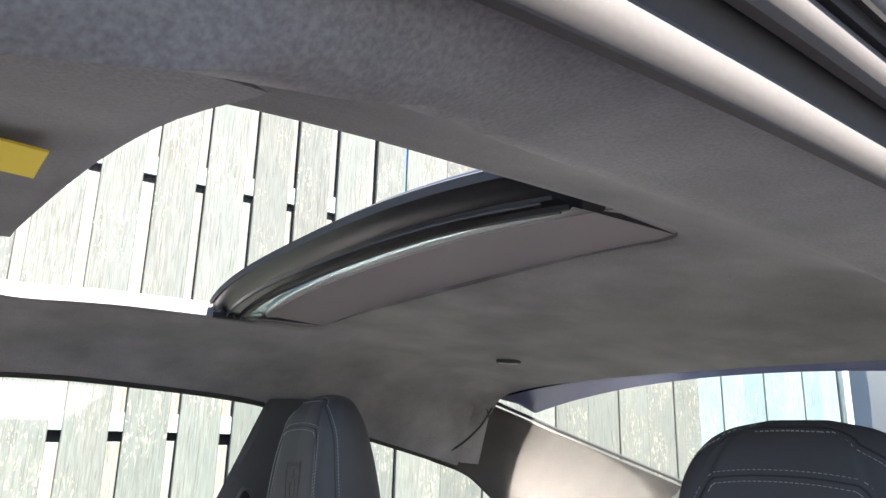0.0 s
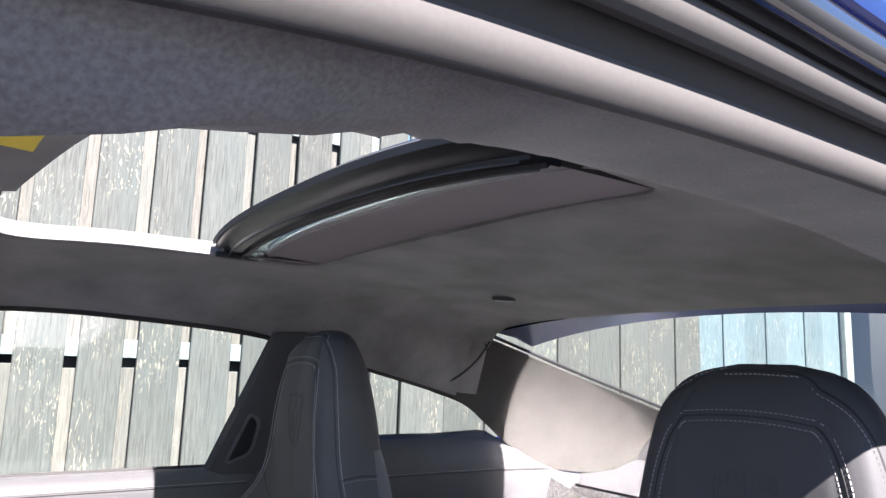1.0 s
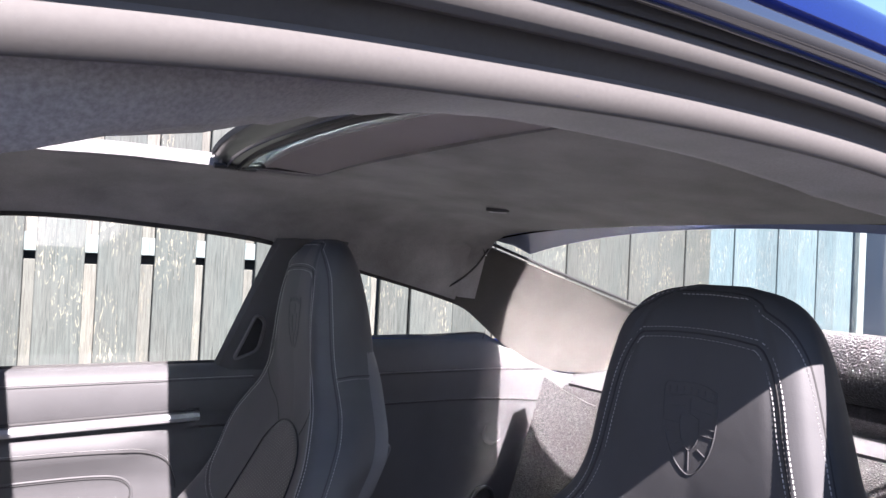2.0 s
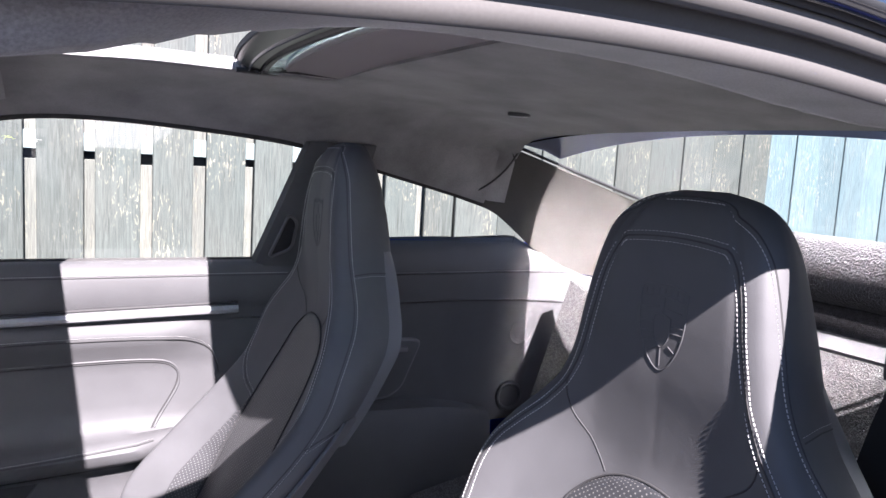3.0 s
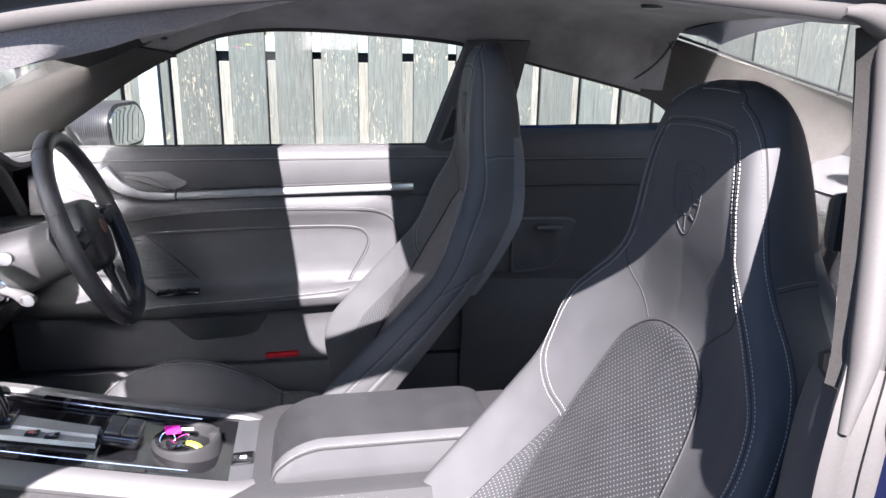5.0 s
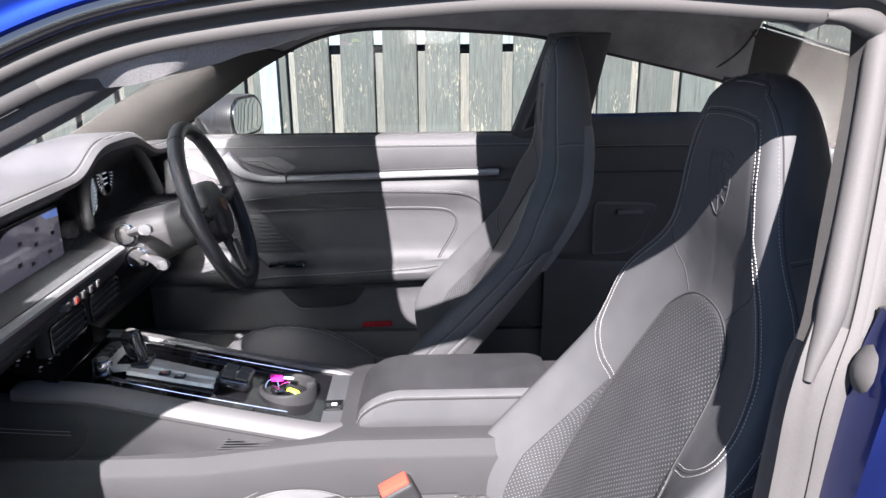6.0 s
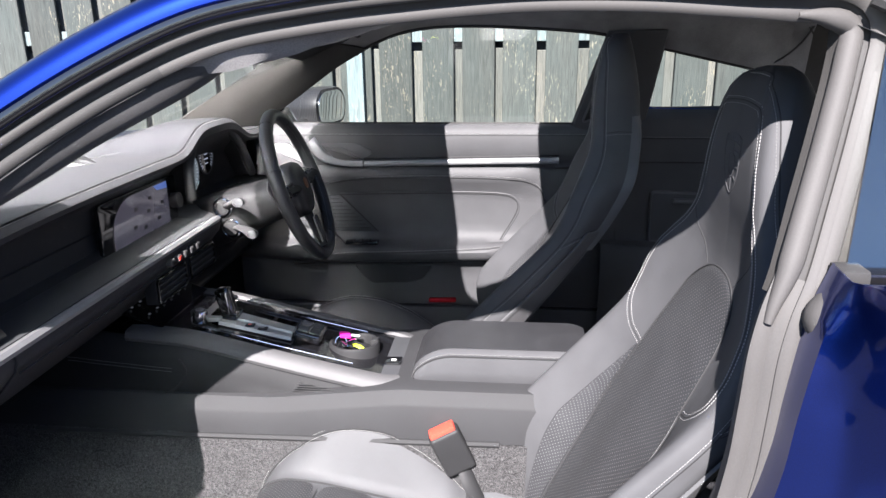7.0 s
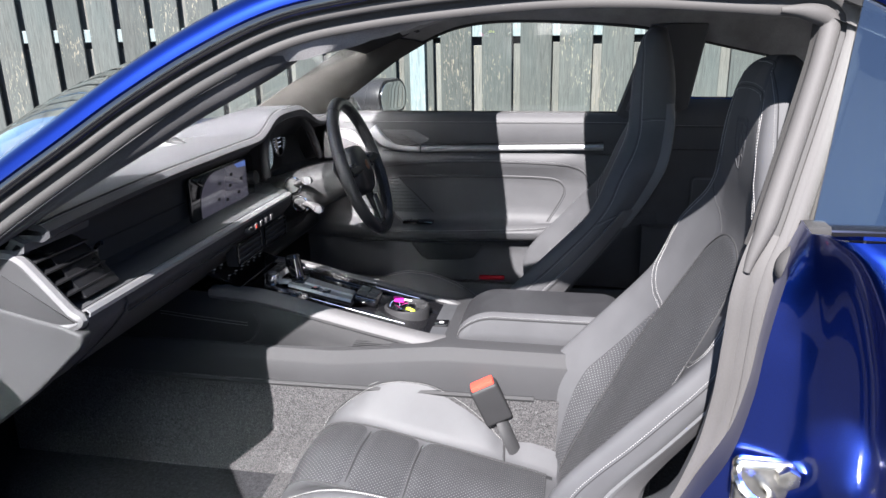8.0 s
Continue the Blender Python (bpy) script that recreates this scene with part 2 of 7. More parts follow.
    bp.inputs["Strength"].default_value, bp.inputs["Distance"].default_value = 0.6, 0.002
    ln.new(fine, bp.inputs["Height"])
    ln.new(bp.outputs[0], b.inputs["Normal"])
    return m


FENCE = fence_wood("weathered grey boards", (0.046, 0.050, 0.046), (0.14, 0.13, 0.10))
FENCE_BACK = fence_wood("pale back boards", (0.088, 0.087, 0.078), (0.13, 0.122, 0.095))
FENCE_TEAL = fence_wood("teal stained boards", (0.053, 0.074, 0.081), (0.125, 0.13, 0.12))
POST = fence_wood("pale blue post", (0.125, 0.15, 0.15), (0.21, 0.21, 0.19))
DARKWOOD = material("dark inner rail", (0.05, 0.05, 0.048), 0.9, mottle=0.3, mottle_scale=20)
# ---- building kit ----
def spline(keys, t):
    """Smooth (Catmull-Rom) value at t of rows (t, v...) in order of t."""
    n = len(keys)
    if t <= keys[0][0]:
        return tuple(keys[0][1:])
    if t >= keys[-1][0]:
        return tuple(keys[-1][1:])
    i = max(k for k in range(n - 1) if keys[k][0] <= t)
    t0, t1 = keys[i][0], keys[i + 1][0]
    h = t1 - t0
    s = (t - t0) / h
    out = []
    for c in range(1, len(keys[0])):
        p0, p1 = keys[i][c], keys[i + 1][c]
        m0 = (p1 - keys[i - 1][c]) / (t1 - keys[i - 1][0]) if i else (p1 - p0) / h
        m1 = (keys[i + 2][c] - p0) / (keys[i + 2][0] - t0) if i + 2 < n else (p1 - p0) / h
        d = (p1 - p0) / h
        if d == 0 or m0 * d < 0:
            m0 = 0
        if d == 0 or m1 * d < 0:
            m1 = 0
        s2, s3 = s * s, s * s * s
        out.append((2 * s3 - 3 * s2 + 1) * p0 + (s3 - 2 * s2 + s) * h * m0 + (3 * s2 - 2 * s3) * p1 + (s3 - s2) * h * m1)
    return tuple(out)


def along(points, n):
    """n points evenly spread on the smooth line through the given ones."""
    pts = [Vector(p) for p in points]
    keys, d = [], 0.0
    for i, p in enumerate(pts):
        if i:
            d += max(1e-6, (p - pts[i - 1]).length)
        keys.append((d, *p))
    res = []
    for k in range(n):
        t = d * k / (n - 1)
        i = max(0, min(len(keys) - 2, sum(1 for q in keys if q[0] <= t) - 1))
        t0, t1 = keys[i][0], keys[i + 1][0]
        h, s = t1 - t0, (t - t0) / (t1 - t0)
        p0, p1 = pts[i], pts[i + 1]
        m0 = (p1 - pts[i - 1]) / (t1 - keys[i - 1][0]) if i else (p1 - p0) / h
        m1 = (pts[i + 2] - p0) / (keys[i + 2][0] - t0) if i + 2 < len(pts) else (p1 - p0) / h
        s2, s3 = s * s, s * s * s
        res.append(p0 * (2 * s3 - 3 * s2 + 1) + m0 * ((s3 - 2 * s2 + s) * h) + p1 * (3 * s2 - 2 * s3) + m1 * ((s3 - s2) * h))
    return res


def thing(name, at, label, category, group="", kind=""):
    ob = new(name)
    ob.location = at
    ob.empty_display_size = 0.05
    tagged(ob, label, category, group, kind)
    scene_places[ob.name] = Matrix.Translation(at)
    return ob


scene_places = {}


def place_of(ob):
    """The world place of an object that is still where it was made (things are only moved, parts carry no offset)."""
    m = scene_places.get(ob.name)
    while m is None:
        ob = ob.parent
        m = scene_places.get(ob.name)
    return m


def part(name, bm, mat, parent=None, label="", smooth=True):
    """Links a bmesh, made in world places, as one mesh object under a thing or under a part."""
    me = bpy.data.meshes.new(name)
    if parent is not None:
        bmesh.ops.transform(bm, matrix=place_of(parent).inverted(), verts=bm.verts)
    bmesh.ops.recalc_face_normals(bm, faces=bm.faces)
    if smooth:
        for f in bm.faces:
            f.smooth = True
        for e in bm.edges:
            if len(e.link_faces) == 2 and e.calc_face_angle(0) > 0.7:
                e.smooth = False
    bm.to_mesh(me)
    bm.free()
    for m in (mat if isinstance(mat, (list, tuple)) else [mat]):
        me.materials.append(m)
    ob = new(name, me)
    if parent is not None:
        ob.parent = parent
    if label:
        ob["label"] = label
    return ob


def sheet(rows, closed=False, ends=False, thick=0.0, cut=None):
    """A surface through rows of points; closed joins each row's ends; thick gives it a back at that distance."""
    bm = bmesh.new()
    uvl = bm.loops.layers.uv.new("UVMap")
    grid = [[bm.verts.new(p) for p in r] for r in rows]
    nr, nc = len(rows), len(rows[0])
    us = [[0.0] * nc for _ in rows]
    vs = [[0.0] * nc for _ in rows]
    for i in range(nr):
        for j in range(nc):
            if j:
                us[i][j] = us[i][j - 1] + (Vector(rows[i][j]) - Vector(rows[i][j - 1])).length
            if i:
                vs[i][j] = vs[i - 1][j] + (Vector(rows[i][j]) - Vector(rows[i - 1][j])).length
        mid = us[i][nc // 2]
        us[i] = [u - mid for u in us[i]]
    for i in range(nr - 1):
        for j in range(nc - (0 if closed else 1)):
            k = (j + 1) % nc
            if cut and cut(i, j):
                continue
            try:
                f = bm.faces.new((grid[i][j], grid[i][k], grid[i + 1][k], grid[i + 1][j]))
            except ValueError:
                continue
            for lp, (a, b) in zip(f.loops, ((i, j), (i, k), (i + 1, k), (i + 1, j))):
                lp[uvl].uv = (us[a][b], vs[a][b])
    if ends:
        for r in (grid[0], grid[-1]):
            try:
                bm.faces.new(r)
            except ValueError:
                pass
    if thick:
        bmesh.ops.recalc_face_normals(bm, faces=bm.faces)
        bmesh.ops.solidify(bm, geom=bm.faces[:], thickness=thick)
    return bm


def tube(points, r, sides=8, closed=False, flat=1.0, bm=None):
    """A round (or flattened) bar along points."""
    pts = [Vector(p) for p in points]
    own = bm is None
    bm = bm or bmesh.new()
    n = len(pts)
    rings, side = [], None
    for i, p in enumerate(pts):
        a = pts[(i - 1) % n] if closed or i else p
        c = pts[(i + 1) % n] if closed or i < n - 1 else p
        t = (c - a).normalized()
        if side is None:
            side = t.cross(Vector((0, 0, 1)))
            if side.length < 0.05:
                side = t.cross(Vector((0, 1, 0)))
        side = (side - t * side.dot(t)).normalized()
        up = t.cross(side)
        rad = r(i / (n - 1)) if callable(r) else r
        rings.append([bm.verts.new(p + (side * math.cos(q) + up * math.sin(q) * flat) * rad) for q in (2 * math.pi * k / sides for k in range(sides))])
    for i in range(n if closed else n - 1):
        for k in range(sides):
            bm.faces.new((rings[i][k], rings[i][(k + 1) % sides], rings[(i + 1) % n][(k + 1) % sides], rings[(i + 1) % n][k]))
    if not closed:
        bm.faces.new(rings[0][::-1])
        bm.faces.new(rings[-1])
    return bm


def box(x0, x1, y0, y1, z0, z1, bevel=0.004, seg=2, turn=None):
    bm = bmesh.new()
    bmesh.ops.create_cube(bm, size=1, matrix=Matrix.LocRotScale(((x0 + x1) / 2, (y0 + y1) / 2, (z0 + z1) / 2), None, (abs(x1 - x0), abs(y1 - y0), abs(z1 - z0))))
    if bevel:
        bmesh.ops.bevel(bm, geom=bm.edges[:], offset=bevel, segments=seg, affect="EDGES", profile=0.6)
    if turn is not None:
        bmesh.ops.transform(bm, matrix=turn, verts=bm.verts)
    return bm


def disc(centre, axis, r, depth, sides=32, bevel=0.002, r2=None):
    bm = bmesh.new()
    q = Vector(axis).to_track_quat("Z", "Y").to_matrix().to_4x4()
    bmesh.ops.create_cone(bm, cap_ends=True, segments=sides, radius1=r, radius2=r if r2 is None else r2, depth=depth)
    if bevel:
        rim = [e for e in bm.edges if len(e.link_faces) == 2 and e.calc_face_angle(0) > 1.0]
        bmesh.ops.bevel(bm, geom=rim, offset=bevel, segments=2, affect="EDGES", profile=0.6)
    bmesh.ops.transform(bm, matrix=Matrix.Translation(centre) @ q, verts=bm.verts)
    return bm


def prism(outline, off, bevel=0.0, seg=2):
    """A plate: an outline of points in space, pushed out by the vector off, its edges rounded."""
    bm = bmesh.new()
    a = [bm.verts.new(p) for p in outline]
    f = bm.faces.new(a)
    ext = bmesh.ops.extrude_face_region(bm, geom=[f])
    top = [v for v in ext["geom"] if isinstance(v, bmesh.types.BMVert)]
    bmesh.ops.translate(bm, verts=top, vec=off)
    if bevel:
        tf = [g for g in ext["geom"] if isinstance(g, bmesh.types.BMFace)]
        edges = list({e for g in tf for e in g.edges})
        bmesh.ops.bevel(bm, geom=edges, offset=bevel, segments=seg, affect="EDGES", profile=0.6)
    return bm


def rounded(corners, r, n=6):
    """A closed flat outline through corners (2-D), each rounded by r (a number, or one for each)."""
    out = []
    m = len(corners)
    for i in range(m):
        p, a, c = Vector(corners[i]), Vector(corners[i - 1]), Vector(corners[(i + 1) % m])
        rad = r[i] if isinstance(r, (list, tuple)) else r
        u, w = (a - p), (c - p)
        k = min(rad, u.length * 0.49, w.length * 0.49)
        s, e = p + u.normalized() * k, p + w.normalized() * k
        for j in range(n + 1):
            t = j / n
            out.append(s * (1 - t) ** 2 + p * 2 * t * (1 - t) + e * t * t)
    return out


def stitches(points, normals, pitch=0.0045, length=0.0031, wide=0.0008, tall=0.0003, side=0.0):
    """A row of short threads along a line on a surface."""
    bm = bmesh.new()
    d, nxt = 0.0, pitch / 2
    for i in range(len(points) - 1):
        a, b = Vector(points[i]), Vector(points[i + 1])
        seg = (b - a).length
        if seg < 1e-7:
            continue
        t = (b - a) / seg
        n = Vector(normals[i]).normalized()
        s = n.cross(t).normalized()
        while nxt <= d + seg:
            c = a + t * (nxt - d) + s * side
            h = t * (length / 2)
            w = s * (wide / 2)
            base, up = n * -0.0006, n * tall
            q = [bm.verts.new(c + x) for x in (-h - w + base, h - w + base, h + w + base, -h + w + base, -h * 0.8 + up, h * 0.8 + up)]
            bm.faces.new((q[0], q[1], q[5], q[4]))
            bm.faces.new((q[2], q[3], q[4], q[5]))
            bm.faces.new((q[1], q[2], q[5]))
            bm.faces.new((q[3], q[0], q[4]))
            nxt += pitch
        d += seg
    return bm


def join(*meshes):
    """Several bmeshes of one part as one."""
    first = meshes[0]
    for bm in meshes[1:]:
        me = bpy.data.meshes.new("tmp")
        bm.to_mesh(me)
        bm.free()
        first.from_mesh(me)
        bpy.data.meshes.remove(me)
    return first
# ---- ground, fence and what stands round the car ----
bm = bmesh.new()
bmesh.ops.create_grid(bm, x_segments=40, y_segments=40, size=60)
tagged(part("ground", bm, CONCRETE), "dark grey worn paving under the parked car", "ground", kind="structure")

FY, TOP = 2.25, 2.85
fence = thing("fence", (1.5, FY, 0), "weathered grey hit-and-miss timber fence with flaking stain", "fence", kind="structure")
PITCH, BOARD = 0.2025, 0.158
X0 = 0.690
board_meshes = {}


def plank(key, wide, thick, z0, z1):
    """One upright board with worn edges, shared between alike ones."""
    if key not in board_meshes:
        bm = box(-wide / 2, wide / 2, -thick / 2, thick / 2, z0, z1, 0.003, 1)
        me = bpy.data.meshes.new(key)
        bm.to_mesh(me)
        bm.free()
        board_meshes[key] = me
    return board_meshes[key]


def set_plank(name, key, mat, wide, thick, z0, z1, x, y, lean=0.0):
    me = plank(key, wide, thick, z0, z1)
    if not me.materials:
        me.materials.append(mat)
    ob = new(name, me)
    ob.parent = fence
    ob.matrix_basis = Matrix.Translation((x - 1.5, y - FY, 0)) @ pose(0, 0, 0, 0, lean, 0)
    return ob


rnd = random.Random(4)
for i in range(-21, 27):
    x = X0 + i * PITCH + rnd.uniform(-0.004, 0.004)
    if x > 5.95 or x > 1.9:
        continue
    kind = i % 3
    teal = x > 4.22
    mat = FENCE_TEAL if teal else FENCE
    set_plank("board", f"front {kind} {teal}", mat, BOARD + (0.0, 0.004, -0.004)[kind], 0.020, 0.03, TOP - (0.0, 0.02, 0.01)[kind], x + PITCH / 2, FY + 0.01, rnd.uniform(-0.12, 0.12))
    set_plank("back_board", f"back {kind}", FENCE_BACK, 0.120, 0.018, 0.03, 1.052 + (0, 0.006, -0.006)[kind], x + rnd.uniform(-0.006, 0.006), FY + 0.062, rnd.uniform(-0.1, 0.1))
    set_plank("back_board", f"upper {kind}", FENCE_BACK, 0.120, 0.018, 1.145, TOP - 0.05 - 0.05 * kind, x + rnd.uniform(-0.006, 0.006), FY + 0.062, rnd.uniform(-0.1, 0.1))
for i in range(16):
    x = 2.02 + 0.252 * i
    teal = x > 4.2
    set_plank("board", f"wide {i % 2} {teal}", FENCE_TEAL if teal else FENCE, 0.244 + 0.004 * (i % 2), 0.022, 0.03, TOP - 0.02 * (i % 3), x, FY + 0.01 + 0.008 * (i % 2), rnd.uniform(-0.1, 0.1))
for z0, z1 in ((1.088, 1.158), (0.30, 0.38), (2.10, 2.18)):
    part("rail", box(-3.8, 5.9, FY + 0.022, FY + 0.052, z0, z1, 0.003, 1), POST if z0 > 1 else DARKWOOD, fence, "pale horizontal fence rail")
# Dark sheet added behind the boards as the shade in their gaps.
part("gap_shade", box(-3.8, 5.9, FY + 0.085, FY + 0.095, 0.0, 1.11, 0), DARKWOOD, fence, "dark sheet standing in for shade in the gaps")
part("post", box(-0.463, -0.383, FY - 0.045, FY + 0.0, 0, 2.3, 0.004), POST, fence, "pale blue-grey fence post")
part("post", box(5.96, 6.06, FY - 0.03, FY + 0.07, 0, TOP, 0.004), POST, fence, "pale blue-grey fence post")
tagged(part("wall_east", box(6.4, 6.6, -9, 12, 0, 3.2, 0.01), RENDERED), "white rendered boundary wall behind the car", "wall", kind="structure")

# a low building behind the open door, with a dark ribbed roof
shed = thing("outbuilding", (3.2, -6.8, 0), "outbuilding with timber walls and dark ribbed metal roof", "building")
part("wall", box(1.9, 4.5, -8.3, -5.3, 0, 2.3, 0.02), DARKWOOD, shed)
rows = []
for k in range(49):
    x = 1.7 + 3.0 * k / 48
    dz = 0.03 if k % 4 < 2 else 0.0
    rise = 1.5 * max(0.0, min(1.0, (x - 1.7) / 1.0, (4.7 - x) / 1.0))
    rows.append([(x, -5.1, 2.25 + dz), (x, -6.8 + (1.5 - rise) * 0.2, 2.25 + rise + dz), (x, -8.5, 2.25 + dz)])
part("roof", sheet(rows, thick=0.03), ROOFING, shed, smooth=False)

# ---- the car: shell, openings, headliner ----
car = thing("car", (0.4, 0, 0.12), "dark blue metallic two-door coupe with its passenger door open", "car")
# height of the side opening's upper edge along the car
OPEN = [(-0.62, 0.74), (-0.50, 0.815), (-0.42, 0.868), (-0.34, 0.925), (-0.25, 0.985), (-0.19, 1.025), (-0.13, 1.064), (-0.06, 1.102), (0.0, 1.130), (0.06, 1.151),
        (0.13, 1.163), (0.25, 1.167), (0.35, 1.163), (0.45, 1.157), (0.585, 1.144), (0.75, 1.105), (0.90, 1.071), (1.08, 1.027), (1.15, 0.996), (1.19, 0.962), (1.30, 0.90)]


def open_z(x):
    return spline(OPEN, x)[0]


def lean_y(z):
    """How far out the side glass stands at height z."""
    return 0.70 - 0.4 * (z - 0.88)


ROOFLINE = [(-0.30, 1.085), (-0.20, 1.135), (-0.10, 1.180), (0.0, 1.215), (0.12, 1.242), (0.3, 1.255), (0.577, 1.252), (0.8, 1.232), (1.06, 1.196), (1.12, 1.184)]


NEAR_EDGE = [(-0.30, 0.682, 0.955), (-0.20, 0.644, 1.019), (-0.10, 0.620, 1.080), (0.0, 0.600, 1.130), (0.13, 0.585, 1.163), (0.26, 0.570, 1.178), (0.38, 0.558, 1.186), (0.50, 0.557, 1.185),
             (0.60, 0.558, 1.178), (0.668, 0.552, 1.172), (0.72, 0.550, 1.167), (0.80, 0.575, 1.130), (0.92, 0.620, 1.075), (1.08, 0.641, 1.027), (1.15, 0.654, 0.996)]
# the lining's rolled lip above the open door: how far out, how high
NEAR_LIP = [(-0.10, 0.600, 1.065), (0.0, 0.588, 1.105), (0.08, 0.576, 1.127), (0.14, 0.563, 1.144), (0.18, 0.553, 1.155), (0.23, 0.522, 1.171), (0.30, 0.494, 1.186), (0.40, 0.485, 1.190), (0.50, 0.485, 1.187),
            (0.60, 0.482, 1.178), (0.68, 0.490, 1.170), (0.74, 0.525, 1.160), (0.86, 0.58, 1.10)]


def side_edge(x, y):
    """Where the headliner ends at the side, out and up."""
    if y > 0:
        return lean_y(open_z(x)), open_z(x)
    return spline(NEAR_EDGE, x)


def lining(x, y):
    """Height of the headliner's underside."""
    ys, zs = side_edge(x, y)
    top = spline(ROOFLINE, x)[0]
    k = min(1.0, abs(y) / ys)
    e = 4.6 + 10.0 * max(0.0, min(1.0, (x - 0.6) / 0.45)) ** 1.3
    far = zs + (top - zs) * (1 - k ** e)
    f = max(0.0, min(1.0, (x + 0.08) / 0.15)) * max(0.0, min(1.0, (0.88 - x) / 0.18))
    if y > 0 or f == 0:
        return far
    yl, zl = spline(NEAR_LIP, x)
    out = abs(y) - yl
    if out > 0:
        t = min(1.0, out / max(0.004, ys - yl))
        roll = zl + (zs - zl) * (t - 0.12 * math.sin(math.pi * t))
    else:
        roll = zl + (max(far, zl) - zl) * (1 - math.exp(out / 0.042))
    return far + (roll - far) * f * f * (3 - 2 * f)


HX0, HX1, HY = 0.128, 0.577, 0.345
hole3 = [(p.x, p.y, 0) for p in rounded([(HX0, -HY), (HX1, -HY), (HX1, HY), (HX0, HY)], [0.085, 0.05, 0.05, 0.085], 12)]
hole = []
for k, p in enumerate(hole3):
    q = Vector(hole3[(k + 1) % len(hole3)]) - Vector(p)
    n = max(1, int(q.length / 0.012))
    hole += [Vector((p[0] + q.x * j / n, p[1] + q.y * j / n)) for j in range(n)]
edge = []


def edge_point(d):
    """Where a line from the hole's middle in the direction d leaves the lining."""
    c = Vector(((HX0 + HX1) / 2, 0))
    lo, hi = 0.1, 2.0
    for _ in range(40):
        mid = (lo + hi) / 2
        p = c + d * mid
        front = -0.21 + 0.13 * (abs(p.y) / 0.6) ** 2
        back = 1.055 + 0.055 * (abs(p.y) / 0.575) ** 2
        inside = front < p.x < back and abs(p.y) < side_edge(p.x, p.y)[0] + (0.003 if p.y < 0 else -0.003)
        lo, hi = (mid, hi) if inside else (lo, mid)
    return c + d * lo


rings = 34
mesh_rows = [[] for _ in range(rings + 3)]
for p in hole:
    c = Vector(((HX0 + HX1) / 2, 0))
    e = edge_point((p - c).normalized())
    mesh_rows[0].append((p.x, p.y, lining(p.x, p.y) + 0.021))
    mesh_rows[1].append((p.x, p.y, lining(p.x, p.y) + 0.008))
    for k in range(rings + 1):
        q = p.lerp(e, k / rings)
        g = p + (q - p) + ((q - p).normalized() * 0.004 if k == 0 and (q - p).length else Vector((0, 0)))
        mesh_rows[k + 2].append((q.x, q.y, lining(q.x, q.y) + (0.002 if k == 0 else 0)))
part("headliner", sheet(mesh_rows, closed=True), SUEDE, car, "dark grey suede headliner round the open sunroof")

# the skin of the roof, outside, with the same hole
skin = []
for k in range(9):
    row = []
    for p in hole:
        c = Vector(((HX0 + HX1) / 2, 0))
        e = edge_point((p - c).normalized())
        q = p.lerp(e, k / 8)
        row.append((q.x, q.y * (1.0 + 0.03 * k / 8), lining(q.x, abs(q.y)) + 0.0205 + 0.026 * (k / 8)))
    skin.append(row)
part("roof", sheet(skin, closed=True), PAINT, car, "blue metallic roof skin")

# Unseen overhang, added and sized to cast shade on the rear side panel.
part("rear_shade_flap", sheet([[(1.03, y, 1.247 - 0.05 * (abs(y) / 0.56) ** 2), (1.07, y, 1.240 - 0.05 * (abs(y) / 0.56) ** 2), (1.12 + 0.05 * (abs(y) / 0.56) ** 2, y, 1.224 - 0.05 * (abs(y) / 0.56) ** 2), (1.172 + 0.05 * (abs(y) / 0.56) ** 2, y, 1.206 - 0.05 * (abs(y) / 0.56) ** 2)] for y in (0.56 * (k / 12 - 1) for k in range(25))], thick=0.006), PAINT, car, "unseen blue flap added to shade the rear side panel")

# reading light in the rear of the headliner
lz = lining(0.90, 0.272)
part("rear_lamp", disc((0.90, 0.272, lz - 0.001), (0.05, 0.1, -1), 0.021, 0.006), SILVER, car, "small round silver lamp in the headliner")
part("lamp_lens", disc((0.90, 0.272, lz - 0.004), (0.05, 0.1, -1), 0.016, 0.004), WHITE, car)


# sliding roof: black-framed glass panel above, cloth blind below
sunroof = thing("sunroof_panel", (0.35, 0, 1.26), "sliding glass sunroof panel with black frame, partly open", "sunroof")
SX = 0.385


def across(profile, y_half, steps=48):
    """A bar of the given (x, z) profile across the car, bowed like the roof."""
    rows_ = []
    for k in range(steps + 1):
        y = y_half * (2 * k / steps - 1)
        b = (abs(y) / y_half)
        rows_.append([(px + 0.022 * b ** 3.0, y, pz - 0.042 - 0.012 * b ** 2.4) for px, pz in profile])
    return sheet(rows_, closed=True, ends=True)


part("frame_front", across([(SX, 1.322), (SX + 0.006, 1.310), (SX + 0.020, 1.303), (SX + 0.021, 1.300), (SX + 0.024, 1.303), (SX + 0.036, 1.300), (SX + 0.037, 1.296), (SX + 0.040, 1.299), (SX + 0.050, 1.299), (SX + 0.050, 1.318), (SX + 0.01, 1.330)], 0.335), SATIN_BLACK, sunroof, "satin black front frame")
part("frame_edge", across([(SX - 0.002, 1.322), (SX, 1.315), (SX + 0.002, 1.319), (SX + 0.001, 1.324)], 0.336), RUBBER, sunroof, "thin pale edge seal")
for dx, dz, r in ((0.021, 1.2985, 0.0011), (0.040, 1.2965, 0.0016)):
    pts = [(SX + dx + 0.022 * (abs(y) / 0.335) ** 3.0, y, dz - 0.042 - 0.012 * (abs(y) / 0.335) ** 2.4) for y in (0.325 * (2 * k / 60 - 1) for k in range(61))]
    part("frame_rib", tube(pts, r, 6), SILVER, sunroof)
rows = []
